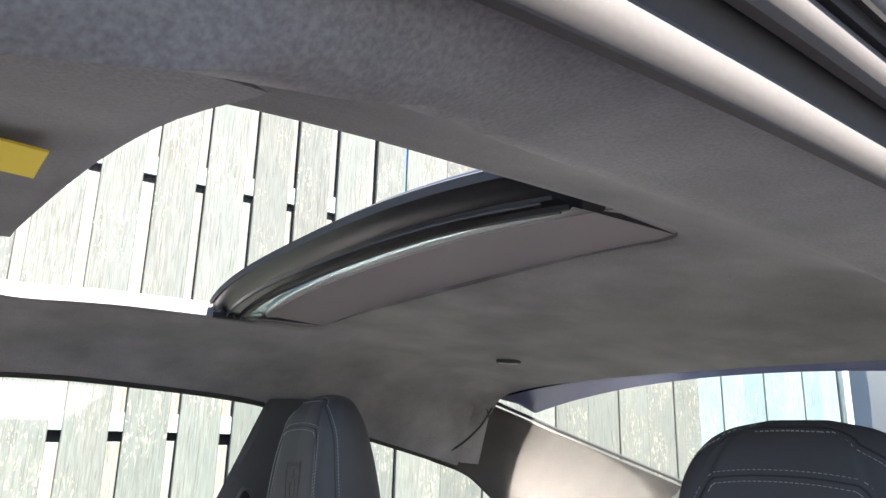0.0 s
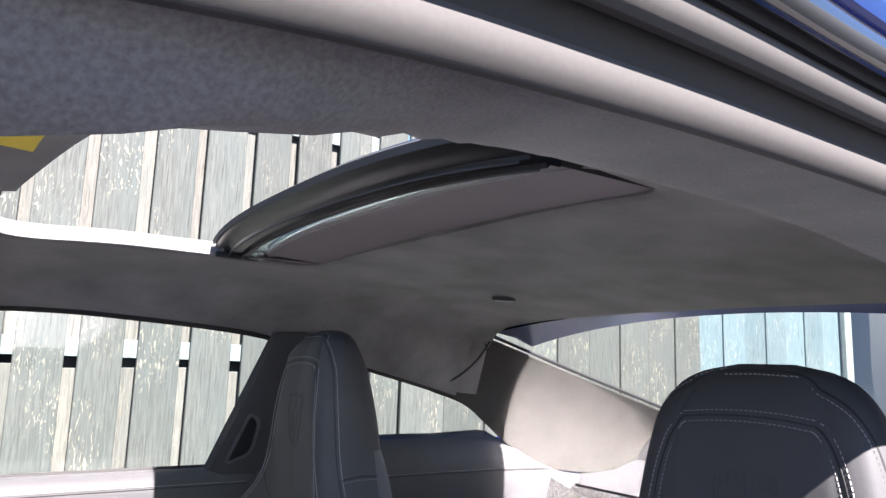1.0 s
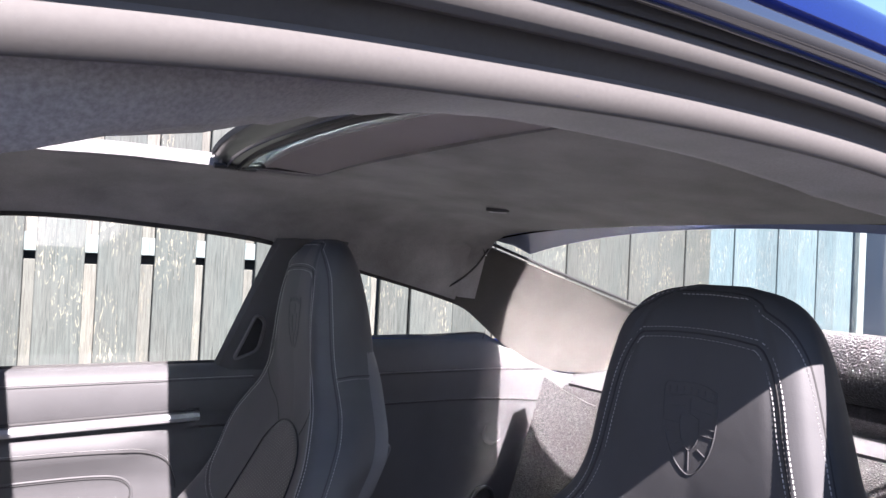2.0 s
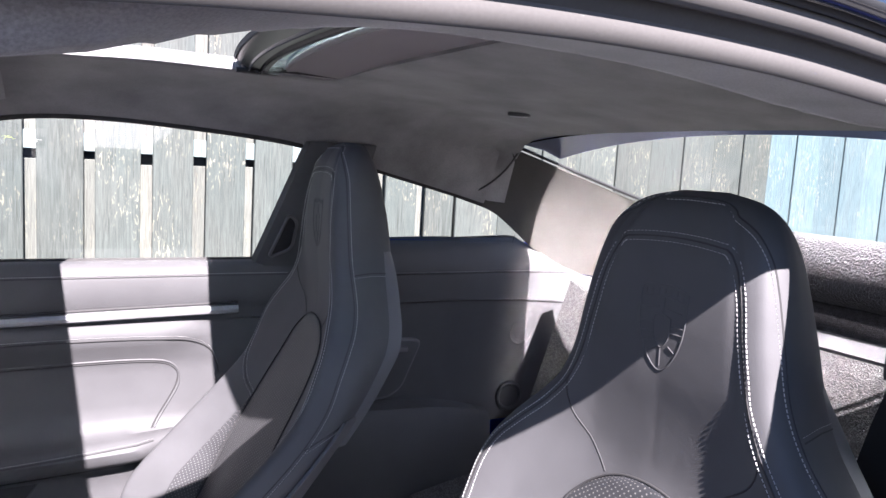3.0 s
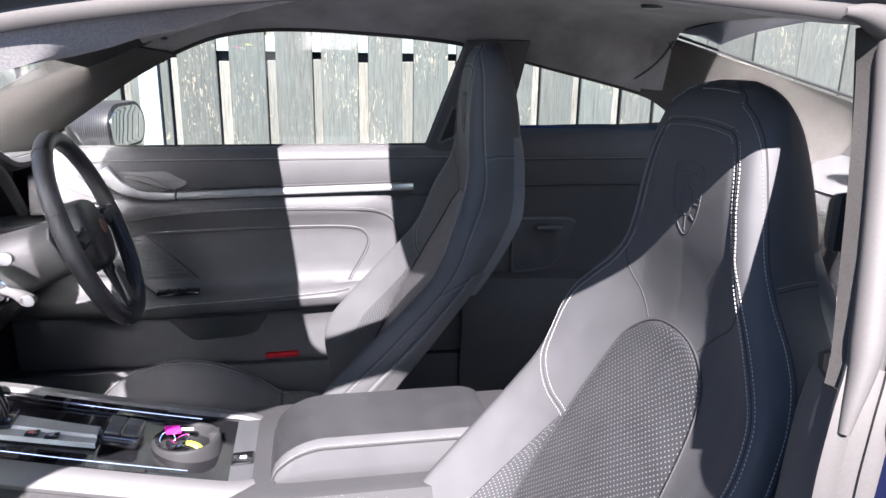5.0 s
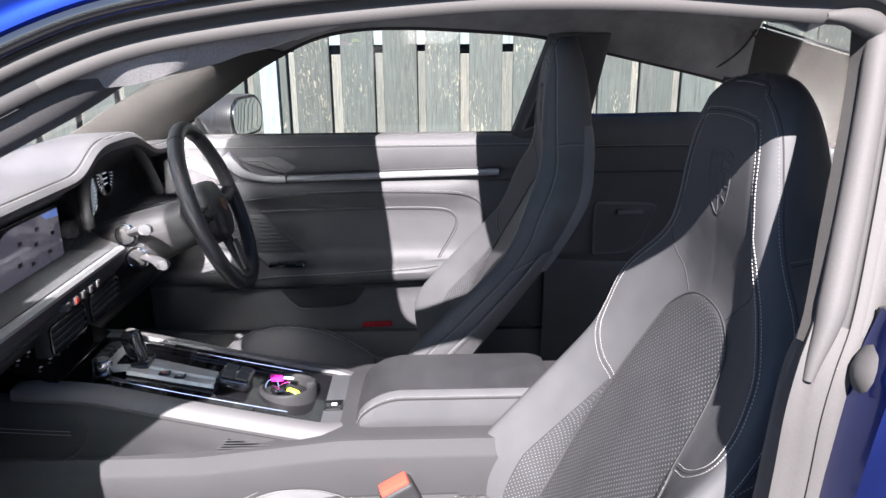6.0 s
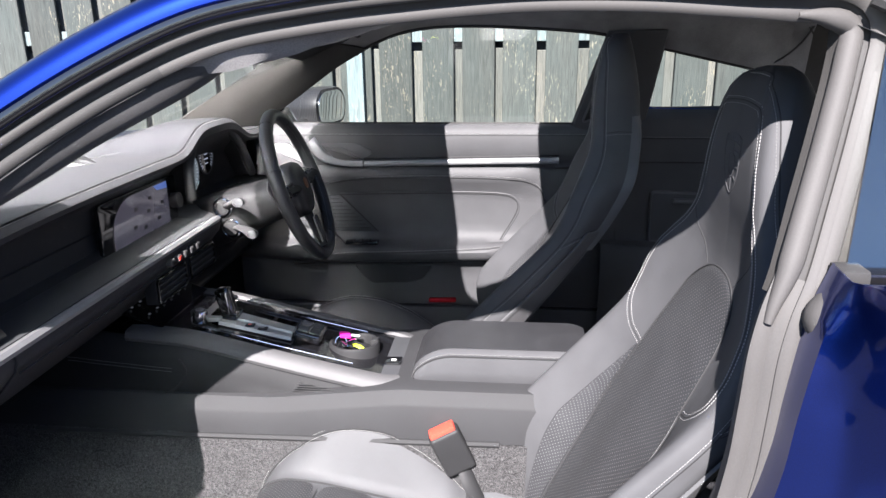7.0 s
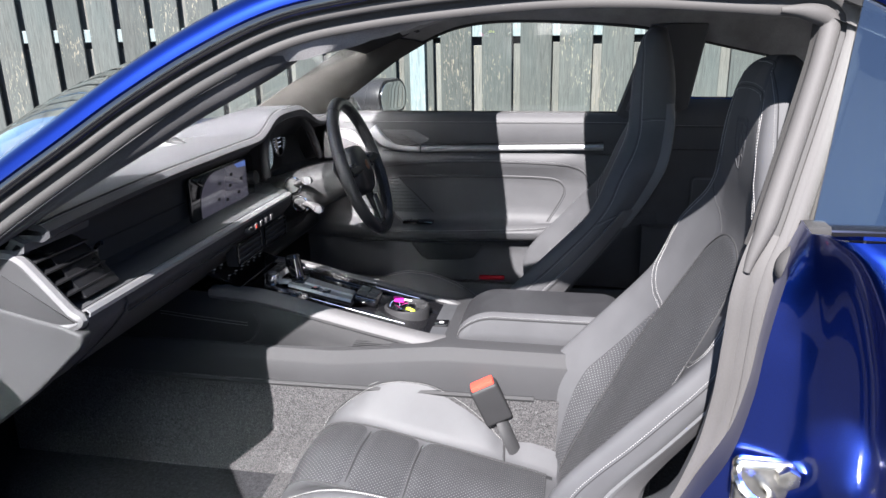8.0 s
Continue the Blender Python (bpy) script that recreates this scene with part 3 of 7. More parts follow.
for k in range(41):
    y = 0.315 * (2 * k / 40 - 1)
    b = abs(y) / 0.335
    rows.append([(SX + 0.045 + 0.022 * b ** 3.0 + j * 0.05, y, 1.272 - 0.012 * b ** 2.4) for j in range(9)])
g = part("pane", sheet(rows, thick=0.004), GLASS_GREEN, sunroof, "green-tinted glass pane")
for s in (1, -1):
    part("frame_side", tube([(SX + 0.07 + 0.05 * k, s * 0.325, 1.262) for k in range(10)], 0.010, 8, flat=1.2), BLACK, sunroof)
    if s > 0:
        part("guide", join(box(SX + 0.03, SX + 0.085, s * 0.315, s * 0.333, 1.243, 1.262, 0.003), tube([(SX + 0.02, s * 0.317, 1.246), (SX + 0.09, s * 0.317, 1.252)], 0.004, 8), disc((SX + 0.055, s * 0.313, 1.250), (0, 1, 0), 0.008, 0.006, 12, 0.001)), BLACK, sunroof, "black sliding guide with screw")
blind = thing("sun_blind", (0.5, 0, 1.25), "grey cloth sun blind drawn back under the sunroof", "sun blind")
rows = []
BX = SX + 0.084
for i in range(25):
    row = []
    for k in range(49):
        y = 0.343 * (2 * k / 48 - 1)
        b = abs(y) / 0.343
        x = BX + 0.024 * b ** 2.6
        u = i / 24
        xx = x + (0.60 - x) * u
        z = 1.268 - 0.010 * b ** 2.4 - 0.004 * u
        if i == 0:
            z += 0.012
        if i == 1:
            xx, z = x + 0.001, z - 0.001
        if i == 2:
            xx = x + 0.012
        row.append((xx, y, z))
    rows.append(row)
part("cloth_panel", sheet(rows, thick=0.006), BLIND, blind)
part("blind_lip", tube([(p[0] - 0.004, p[1], p[2] - 0.001) for p in rows[1]], 0.0050, 8), BLIND, blind, "pale grey front lip")

# ---- door opening on the passenger's side: seals, rail and pillar, swept along one line ----
RIM = [(x, -lean_y(open_z(x)), open_z(x)) for x in (-0.60, -0.50, -0.42, -0.34, -0.25, -0.16, -0.06, 0.04)]
RIM += [(x, -spline(NEAR_EDGE, x)[0], spline(NEAR_EDGE, x)[1]) for x in (0.14, 0.26, 0.38, 0.50, 0.60)]
RIM += [(0.655, -0.556, 1.174), (0.694, -0.543, 1.171), (0.722, -0.533, 1.160), (0.717, -0.545, 1.130), (0.692, -0.586, 1.055), (0.667, -0.624, 0.985), (0.646, -0.653, 0.924), (0.631, -0.665, 0.885),
        (0.622, -0.671, 0.84), (0.618, -0.674, 0.78), (0.612, -0.675, 0.70), (0.594, -0.676, 0.61), (0.55, -0.678, 0.51), (0.45, -0.68, 0.43), (0.30, -0.682, 0.39), (0.05, -0.682, 0.375), (-0.2, -0.682, 0.375)]
RIM_LINE = along(RIM, 340)
MIDDLE = Vector((0.15, -0.65, 0.85))


def rim_frames(line, middle):
    out = []
    for i, p in enumerate(line):
        t = (line[min(i + 1, len(line) - 1)] - line[max(i - 1, 0)]).normalized()
        y = Vector((0, -1, 0))
        o = (y - t * y.dot(t)).normalized()
        a = o.cross(t).normalized()
        if a.dot(p - middle) < 0:
            a = -a
        out.append((p, o, a))
    return out


FRAMES = rim_frames(RIM_LINE, MIDDLE)


def slim(p):
    """The seals lie flatter against the pillar than along the roof."""
    k = max(0.0, min(1.0, (p.x - 0.62) / 0.10)) if p.z > 1.14 or p.x < 0.1 else (1.0 if p.z > 0.5 else max(0.0, (p.z - 0.38) / 0.12))
    r = 1 - k if p.z > 1.0 or p.x < 0.0 else 0.0
    return ((1 - 0.62 * k) * (1 - 0.52 * r), (1 - 0.20 * k) * (1 - 0.42 * r))


def sweep(profile, frames, closed=True):
    return sheet([[p + o * u * slim(p)[0] + a * w * slim(p)[1] for u, w in profile] for p, o, a in frames], closed=closed, ends=closed)


BEND = next(i for i, (p, o, a) in enumerate(FRAMES) if p.x > 0.70)
# The lining's edge takes the suede copy that has shade in its colour.
part("opening_trim", sweep([(-0.050, 0.046), (-0.034, 0.026), (-0.020, 0.008), (-0.010, -0.001), (-0.002, -0.002), (-0.002, 0.012), (-0.04, 0.06)], [f for f in FRAMES[:BEND + 140] if f[0].x < 0.13 and f[0].z > 0.7]), SUEDE_SHADED, car, "suede edge of the lining")
TURN_IN = next(i for i, (p, o, a) in enumerate(FRAMES) if p.x > -0.02)
part("inner_seal", sweep([(-0.004, 0.0), (0.003, -0.007), (0.011, -0.008), (0.018, -0.003), (0.021, 0.006), (0.018, 0.014), (0.008, 0.017), (-0.002, 0.012)], FRAMES[TURN_IN:]), RUBBER, car, "grey rubber door seal")
# Same seal, coloured darker from here forward for the shade on the pillar.
part("inner_seal", sweep([(-0.004, 0.0), (0.003, -0.007), (0.011, -0.008), (0.018, -0.003), (0.021, 0.006), (0.018, 0.014), (0.008, 0.017), (-0.002, 0.012)], FRAMES[:TURN_IN + 1]), RUBBER_MID, car, "rubber seal along the windscreen pillar, shade in its colour")
part("seal_channel", sweep([(0.017, 0.012), (0.024, 0.022), (0.028, 0.036), (0.028, 0.046), (0.010, 0.036)], FRAMES), RUBBER_MID, car)
part("outer_seal", sweep([(0.026, 0.034), (0.031, 0.027), (0.039, 0.026), (0.047, 0.031), (0.050, 0.040), (0.046, 0.048), (0.030, 0.047)], FRAMES), RUBBER, car, "grey rubber outer seal lip")
part("drip_channel", sweep([(0.046, 0.046), (0.053, 0.045), (0.058, 0.053), (0.055, 0.066), (0.044, 0.062)], FRAMES[:BEND - 7]), BLACK, car)
part("drip_rail", sweep([(0.052, 0.052), (0.062, 0.049), (0.070, 0.054), (0.073, 0.064), (0.069, 0.074), (0.055, 0.075)], FRAMES[:BEND - 7]), GLOSS, car, "glossy black drip rail")
part("roof_side", sweep([(0.055, 0.068), (0.068, 0.070), (0.075, 0.077), (0.074, 0.092), (0.063, 0.108), (0.044, 0.122), (0.020, 0.132), (-0.02, 0.134), (0.02, 0.10)], FRAMES[:BEND - 9]), PAINT, car, "blue metallic roof side and windscreen pillar")

EDGE = [f for f in FRAMES[BEND - 5:] if f[0].z > 0.868]
for w, r, flat in ((0.003, 0.0125, 1.0), (0.034, 0.0135, 0.8)):
    path = [p + o * 0.009 + a * w * (0.55 + 0.45 * min(1.0, k / 14)) for k, (p, o, a) in enumerate(EDGE)]
    part("seal_roll", tube(path if w < 0.01 else path[9:], lambda t, r=r: r * min(1.0, 0.3 + 6 * t, 0.35 + 4 * (1 - t)), 12, flat=flat), RUBBER, car, "rounded grey rubber seal roll")
part("seal_band", sweep([(0.012, 0.010), (0.026, 0.018), (0.034, 0.032), (0.036, 0.048), (0.032, 0.062), (0.020, 0.068), (0.008, 0.04)], [f for f in FRAMES[BEND:] if f[0].z < 0.925]), RUBBER, car, "broad grey rubber sill band")
# passenger-side B pillar: suede upper trim with belt slot, plastic lower trim, belt
rows = []
for k in range(25):
    u = k / 24
    z = 1.165 - 0.265 * u
    xs, ys_ = spline([(0.90, 0.637, -0.661), (0.924, 0.646, -0.653), (0.985, 0.667, -0.624), (1.055, 0.692, -0.586), (1.13, 0.717, -0.545), (1.165, 0.722, -0.533)], z)
    xi, yi = spline([(0.90, 0.678, -0.590), (0.94, 0.688, -0.585), (1.0, 0.700, -0.560), (1.10, 0.716, -0.520), (1.165, 0.722, -0.500)], z)
    f = min(1.0, (1 - u) * 3)
    rows.append([(xs + 0.006, ys_ - 0.004 - 0.006 * f, z), (xs + 0.002 - 0.005 * f, ys_ - 0.002 - 0.005 * f, z), (xs - 0.002 - 0.003 * f, ys_ + 0.011, z), (xi - 0.004, yi - 0.022, z), (xi + 0.006, yi - 0.004, z), (xi + 0.022, yi + 0.002, z), (xi + 0.07, yi + 0.004, z), (xi + 0.11, yi - 0.01, z)])
part("pillar_trim", sheet(rows, thick=0.004), SUEDE_SUNLIT, car, "grey suede pillar trim")
rows = []
for k in range(17):
    u = k / 16
    z = 0.896 - 0.44 * u
    xs = spline([(0.45, 0.47), (0.51, 0.55), (0.61, 0.594), (0.70, 0.612), (0.78, 0.618), (0.86, 0.625), (0.90, 0.637)], z)[0]
    rows.append([(xs + 0.004, -0.672, z), (xs + 0.004, -0.65, z), (xs + 0.020, -0.615, z), (xs + 0.040, -0.590, z), (xs + 0.09, -0.572, z), (xs + 0.14, -0.58, z)])
part("pillar_lower_trim", sheet(rows, thick=0.004), PLASTIC_DARK, car, "dark plastic lower pillar trim")
# driver's side B pillar trim
rows = []
for k in range(21):
    u = k / 20
    z = 1.150 - 0.275 * u
    xf = 0.603 - 0.083 * u
    xb = 0.758 - 0.030 * u
    yb = lean_y(z) - 0.006
    rows.append([(xf, yb + 0.004, z), (xf + 0.006, yb - 0.016, z), (xf + 0.03, yb - 0.026, z), ((xf + xb) / 2, yb - 0.030, z), (xb - 0.03, yb - 0.026, z), (xb - 0.006, yb - 0.014, z), (xb, yb + 0.004, z)])
part("pillar_trim", sheet(rows, thick=0.004), LEATHER_SOFT, car, "dark leather pillar trim with belt slot")
slot = rounded([(0.553, 0.905), (0.600, 0.925), (0.604, 0.985), (0.584, 1.000)], 0.014, 5)
part("belt_slot", prism([(x, lean_y(z) - 0.036, z) for x, z in slot], (0, 0.012, 0), 0.003), BLACK, car, "black belt slot")
part("slot_rim", tube([(x, lean_y(z) - 0.036, z) for x, z in slot], 0.0035, 6, closed=True), PLASTIC, car)
part("belt_guide", join(box(0.700, 0.738, -0.550, -0.534, 0.972, 1.026, 0.008), box(0.705, 0.733, -0.544, -0.526, 0.978, 1.020, 0.006)), BLACK, car, "black seat belt slot")
belt = thing("seat_belt", (0.86, -0.42, 0.78), "black woven seat belt hanging behind the passenger seat", "seat belt")
rows = [[(x, y - 0.022, z - 0.008), (x + 0.006, y, z), (x, y + 0.022, z + 0.008)] for x, y, z in along([(0.785, -0.54, 1.01), (0.80, -0.50, 0.93), (0.86, -0.44, 0.78), (0.90, -0.40, 0.62), (0.86, -0.42, 0.40), (0.80, -0.5, 0.30)], 20)]
part("webbing", sheet(rows, thick=0.002), BLACK, belt)

# driver's side: the same opening seen from within
FAR = [(x, lean_y(open_z(x)) + 0.002, open_z(x)) for x in (-0.50, -0.42, -0.34, -0.25, -0.16, -0.06, 0.04, 0.14, 0.26, 0.38, 0.50, 0.60, 0.72, 0.84, 0.96, 1.06)]
part("window_seal", tube(along(FAR, 80), 0.006, 8), RUBBER_DARK, car, "dark rubber window seal")
part("roof_side", sheet([[(p.x, p.y + 0.004, p.z), (p.x, p.y + 0.05, p.z + 0.01), (p.x, p.y + 0.055, p.z + 0.03), (p.x, p.y + 0.02, p.z + 0.07), (p.x, p.y - 0.05 * max(0.0, min(1.0, (0.95 - p.x) / 0.2)), p.z + 0.07 + 0.022 * max(0.0, min(1.0, (0.95 - p.x) / 0.2)))] for p in along(FAR, 60)], thick=0.004), PAINT, car, "blue metallic roof side")


NEAR_TOP = along([(x, -spline(NEAR_EDGE, x)[0], spline(NEAR_EDGE, x)[1] + 0.032) for x in (0.735, 0.76, 0.80, 0.86, 0.92, 1.0, 1.08, 1.15)], 24)
part("roof_side", sheet([[(p.x, p.y - 0.022, p.z + 0.002), (p.x, p.y - 0.040, p.z + 0.02), (p.x, p.y - 0.036, p.z + 0.06), (p.x, p.y + 0.0, p.z + 0.10), (p.x, p.y + 0.06, p.z + 0.13)] for p in NEAR_TOP], thick=0.004), PAINT, car, "blue metallic roof side above the quarter glass")
part("quarter_seal", tube([p + Vector((0.0, -0.010, -0.002)) for p in NEAR_TOP], 0.009, 8), RUBBER_DARK, car)


# windscreen pillar trims, both sides
def pillar(s):
    rows_ = []
    for k in range(29):
        u = k / 28
        x = -0.60 + 0.56 * u
        zo = open_z(x)
        yo = lean_y(zo)
        ux, uz = -0.80 + 0.62 * u, 0.785 + 0.385 * u - 0.02 * u * u
        uy = (0.60 - 0.075 * u) if s > 0 else (0.555 - 0.10 * u)
        lo_, hi_ = Vector((x, yo + 0.004, zo - 0.002)), Vector((ux, uy, uz))
        row = [lo_, lo_ + Vector((0.002, -0.014, 0.003))]
        for q in (0.15, 0.35, 0.55, 0.75, 0.92, 1.0):
            p = (lo_ + Vector((0, -0.018, 0.006))).lerp(hi_, q)
            row.append(p + Vector((0.006, -0.014, -0.004)) * math.sin(math.pi * q))
        rows_.append([(p.x, s * p.y, p.z) for p in row])
    return sheet(rows_, thick=0.005)


part("windscreen_pillar_trim", pillar(1), SUEDE_SUNLIT, car, "grey suede windscreen pillar trim")
part("windscreen_pillar_trim", pillar(-1), SUEDE_SHADED, car, "grey suede windscreen pillar trim")
# the near pillar's trim hangs a little below the seal; its colour holds shade
rows = []
for k in range(41):
    x = -0.46 + 0.54 * k / 40
    d = spline([(-0.46, 0.0), (-0.38, 0.008), (-0.25, 0.020), (-0.17, 0.028), (-0.10, 0.030), (-0.01, 0.028), (0.04, 0.016), (0.08, 0.0)], x)[0]
    zo = open_z(x)
    yo = -lean_y(zo)
    rows.append([(x, yo + 0.004, zo + 0.006), (x, yo + 0.008, zo - 0.4 * d), (x, yo + 0.014, zo - 0.8 * d), (x, yo + 0.022, zo - d), (x, yo + 0.034, zo - 0.95 * d), (x, yo + 0.050, zo - 0.6 * d + 0.004), (x, yo + 0.075, zo + 0.020)])
part("windscreen_pillar_lip", sheet(rows, thick=0.004), SUEDE_SHADED, car, "suede lip of the pillar trim, shade in its colour")
# seam across the driver's pillar, where it meets the lining
part("lining_seam", tube(along([(-0.060, 0.604, 1.094), (-0.085, 0.578, 1.112), (-0.118, 0.545, 1.136), (-0.15, 0.52, 1.155)], 14), 0.0026, 6), SEAM, car)


# windscreen
def screen_point(u, v):
    y = (2 * u - 1) * (0.66 - 0.10 * v)
    b = (2 * u - 1) ** 2
    x = -0.98 + 0.83 * v + 0.16 * b * (1 - 0.35 * v)
    z = 0.80 + 0.42 * v - 0.07 * b * v + 0.085 * (1 - b) * math.sin(math.pi * min(1.0, v / 0.84)) ** 1.2
    return (x, y, z)


g = part("windscreen", sheet([[screen_point(u / 24, v / 12) for u in range(25)] for v in range(13)], thick=0.004), GLASS, car, "clear laminated windscreen")
g.visible_shadow = False
part("windscreen_band", tube([screen_point(u / 40, 1.0) for u in range(41)], 0.012, 8), BLACK, car)
# Unseen strips, added to keep windscreen sun off the driver's cushion.
part("screen_sun_block", sheet([[Vector(screen_point(u / 40, v)) + Vector((0.004, 0, -0.008)) for v in (0.81, 0.87, 0.93, 1.0)] for u in range(41)]), BLACK, car, "unseen black strip added under the windscreen's top to block sun")
part("screen_sun_block", sheet([[Vector(screen_point(u, v / 12)) + Vector((0.004, 0, -0.008)) for u in (0.0, 0.05, 0.10)] for v in range(3, 12)]), BLACK, car)


# side and rear glass
def side_pane(s, xs, name, label):
    rows_ = []
    for x in xs:
        zt = open_z(x) + 0.01
        rows_.append([(x, s * (lean_y(0.88 + (zt - 0.88) * k / 6) + 0.012), 0.88 + (zt - 0.88) * k / 6) for k in range(7)])
    ob = part(name, sheet(rows_, thick=0.004), GLASS, car, label)
    ob.visible_shadow = False


side_pane(1, [-0.30 + 0.0413 * k for k in range(25)], "side_window", "clear driver's door glass")
side_pane(1, [0.745 + 0.034 * k for k in range(14)], "quarter_window", "clear rear quarter glass")
rows = []
for v in range(13):
    t = v / 12
    hw = 0.575 - 0.02 * t
    rows.append([(1.055 + 0.055 * ((2 * u / 24 - 1) ** 2) + 0.62 * t, hw * (2 * u / 24 - 1), 1.205 - 0.21 * t - 0.02 * t * t - 0.028 * ((2 * u / 24 - 1) ** 2)) for u in range(25)])
GLASS_REAR = glass("coated rear glass", (0.93, 0.97, 0.95))
GLASS_REAR.node_tree.nodes["Principled BSDF"].inputs["IOR"].default_value = 1.06
g = part("rear_window", sheet(rows, thick=0.004), GLASS_REAR, car, "clear heated rear window")
g.visible_shadow = False

# panel between rear window and quarter window, driver's side, and its twin
def rear_pillar(s):
    top = along([(0.985, s * 0.56, 1.19), (1.106, s * 0.575, 1.163), (1.25, s * 0.572, 1.122), (1.40, s * 0.562, 1.078), (1.56, s * 0.552, 1.032), (1.70, s * 0.545, 0.992)], 40)
    low = along([(1.00, s * 0.648, 1.045), (1.10, s * 0.655, 1.014), (1.175, s * 0.668, 0.968), (1.25, s * 0.664, 0.912), (1.37, s * 0.655, 0.858), (1.66, s * 0.64, 0.838)], 40)
    rows_ = []
    for i in range(40):
        a, b = top[i], low[i]
        rows_.append([a.lerp(b, k / 8) + Vector((0, s * 0.018 * math.sin(math.pi * k / 8), 0.006 * math.sin(math.pi * k / 8))) for k in range(9)])
    return sheet(rows_, thick=0.006), top, low


for s in (1, -1):
    bm, top, low = rear_pillar(s)
    if s > 0:
        TOP_R, LOW_R = top, low
    part("rear_pillar_trim", bm, SUEDE_SUNLIT, car, "sun-toned grey suede rear pillar trim")
    part("glass_edge", tube([p + Vector((0.004, -s * 0.004, 0.006)) for p in top[7:]], 0.0045, 6), BLACK, car)
    part("trim_joint", tube([p + Vector((0, -s * 0.003, 0)) for p in low], 0.0025, 6), SEAM, car)
part("trim_seam", tube(along([(1.106, 0.567, 1.160), (1.085, 0.588, 1.115), (1.05, 0.615, 1.075), (1.00, 0.640, 1.046)], 16), 0.0025, 6), SEAM, car)
# the lining's tail above the quarter window
rows = []
for k in range(21):
    x = 0.60 + 0.46 * k / 20
    zs = open_z(x)
    ys = lean_y(zs)
    rows.append([(x, ys + 0.003, zs - 0.001), (x, ys - 0.006, zs + 0.006), (x, ys - 0.02, zs + 0.03 + 0.02 * k / 20), (x, 0.57, lining(x, 0.57) + 0.008)])
part("lining_tail", sheet(rows, thick=0.003), SUEDE, car)
# tweeter cover let into the rear pillar


def on_rear_pillar(u, k, out=0.0):
    i = max(0, min(38, int(u * 39)))
    f = u * 39 - i
    p = TOP_R[i].lerp(TOP_R[i + 1], f).lerp(LOW_R[i].lerp(LOW_R[i + 1], f), k)
    return p + Vector((0, 0.018 * math.sin(math.pi * k) - out, 0.006 * math.sin(math.pi * k)))


rows = [[on_rear_pillar(0.56 + 0.062 * r * math.cos(q), 0.66 + 0.24 * r * math.sin(q) + 0.10 * r * math.cos(q), 0.0025 + 0.002 * (1 - r * r)) for q in (2 * math.pi * j / 28 for j in range(28))] for r in (0.05, 0.4, 0.8, 1.0)]
part("pillar_speaker_rim", tube(rows[-1], 0.0014, 5, closed=True), SEAM, car)
part("pillar_speaker", sheet(rows, closed=True, ends=True), SUEDE_SUNLIT, car, "oval tweeter cover in the rear pillar")
# ---- driver's door, seen from within ----
door = thing("driver_door", (0.1, 0.72, 0.35), "closed driver's door with grey leather panel and silver strip", "car door")
DX0, DX1 = -0.47, 0.66
DOORPROFILE = [(0.703, 0.893), (0.690, 0.897), (0.673, 0.893), (0.661, 0.881), (0.657, 0.862), (0.6575, 0.835), (0.661, 0.814), (0.665, 0.804), (0.668, 0.798),
               (0.668, 0.778), (0.661, 0.772), (0.6555, 0.762), (0.6535, 0.750), (0.6545, 0.741), (0.660, 0.730), (0.667, 0.715), (0.6735, 0.700), (0.677, 0.688), (0.678, 0.670), (0.678, 0.640), (0.678, 0.61),
               (0.677, 0.585), (0.670, 0.562), (0.655, 0.550), (0.634, 0.543), (0.616, 0.536), (0.608, 0.524), (0.611, 0.508), (0.624, 0.494), (0.645, 0.486), (0.656, 0.478), (0.660, 0.44), (0.657, 0.40), (0.664, 0.352), (0.70, 0.335)]


def door_row(x):
    f = max(0.0, min(1.0, (-0.18 - x) / 0.25))
    b = max(0.0, min(1.0, (x - 0.36) / 0.12))
    arm = max(0.0, min(1.0, (0.50 - x) / 0.20)) * (1 - 0.6 * f)
    rise = 0.012 * max(0.0, (x + 0.12) / 0.4) + 0.02 * max(0.0, (x - 0.25) / 0.3) ** 2
    out = []
    for y, z in DOORPROFILE:
        if 0.485 < z < 0.568:
            y = 0.676 - (0.676 - y) * max(arm, 0.15)
            z += min(rise, 0.06) * (1 if z < 0.55 else 0.4)
        if 0.69 < z < 0.775:
            y = 0.674 - (0.674 - y) * (1 - b)
        out.append((x, y + 0.012 * f, z + (0.006 * f if z > 0.85 else 0)))
    return out


part("panel", sheet([door_row(DX0 + (DX1 - DX0) * k / 48) for k in range(49)], thick=0.01), LEATHER_SOFT, door, "dark grey leather door panel")
part("outer_skin", box(DX0, DX1, 0.80, 0.86, 0.20, 0.86, 0.03), PAINT, door, "blue door skin")
part("door_fill", box(DX0, DX1, 0.71, 0.80, 0.22, 0.885, 0.01), BLACK, door)
# bright strip and pull handle
STRIP = [(-0.066 + 0.56 * k / 30, 0.6520 + 0.003 * math.sin(math.pi * k / 30), 0.786 + 0.013 * k / 30) for k in range(31)]
part("bright_strip", sheet([[(x, y + 0.012, z + 0.011), (x, y, z + 0.008), (x, y - 0.005, z + 0.001), (x, y - 0.004, z - 0.005), (x, y + 0.010, z - 0.010)] for x, y, z in STRIP], thick=0.002), ALU, door, "bright aluminium trim strip")
part("strip_shadow", tube([(x, y + 0.008, z + 0.013) for x, y, z in STRIP], 0.003, 6), SEAM, door)
part("strip_joint", tube([(-0.068, 0.648, 0.777), (-0.066, 0.648, 0.798)], 0.0015, 6), SEAM, door)
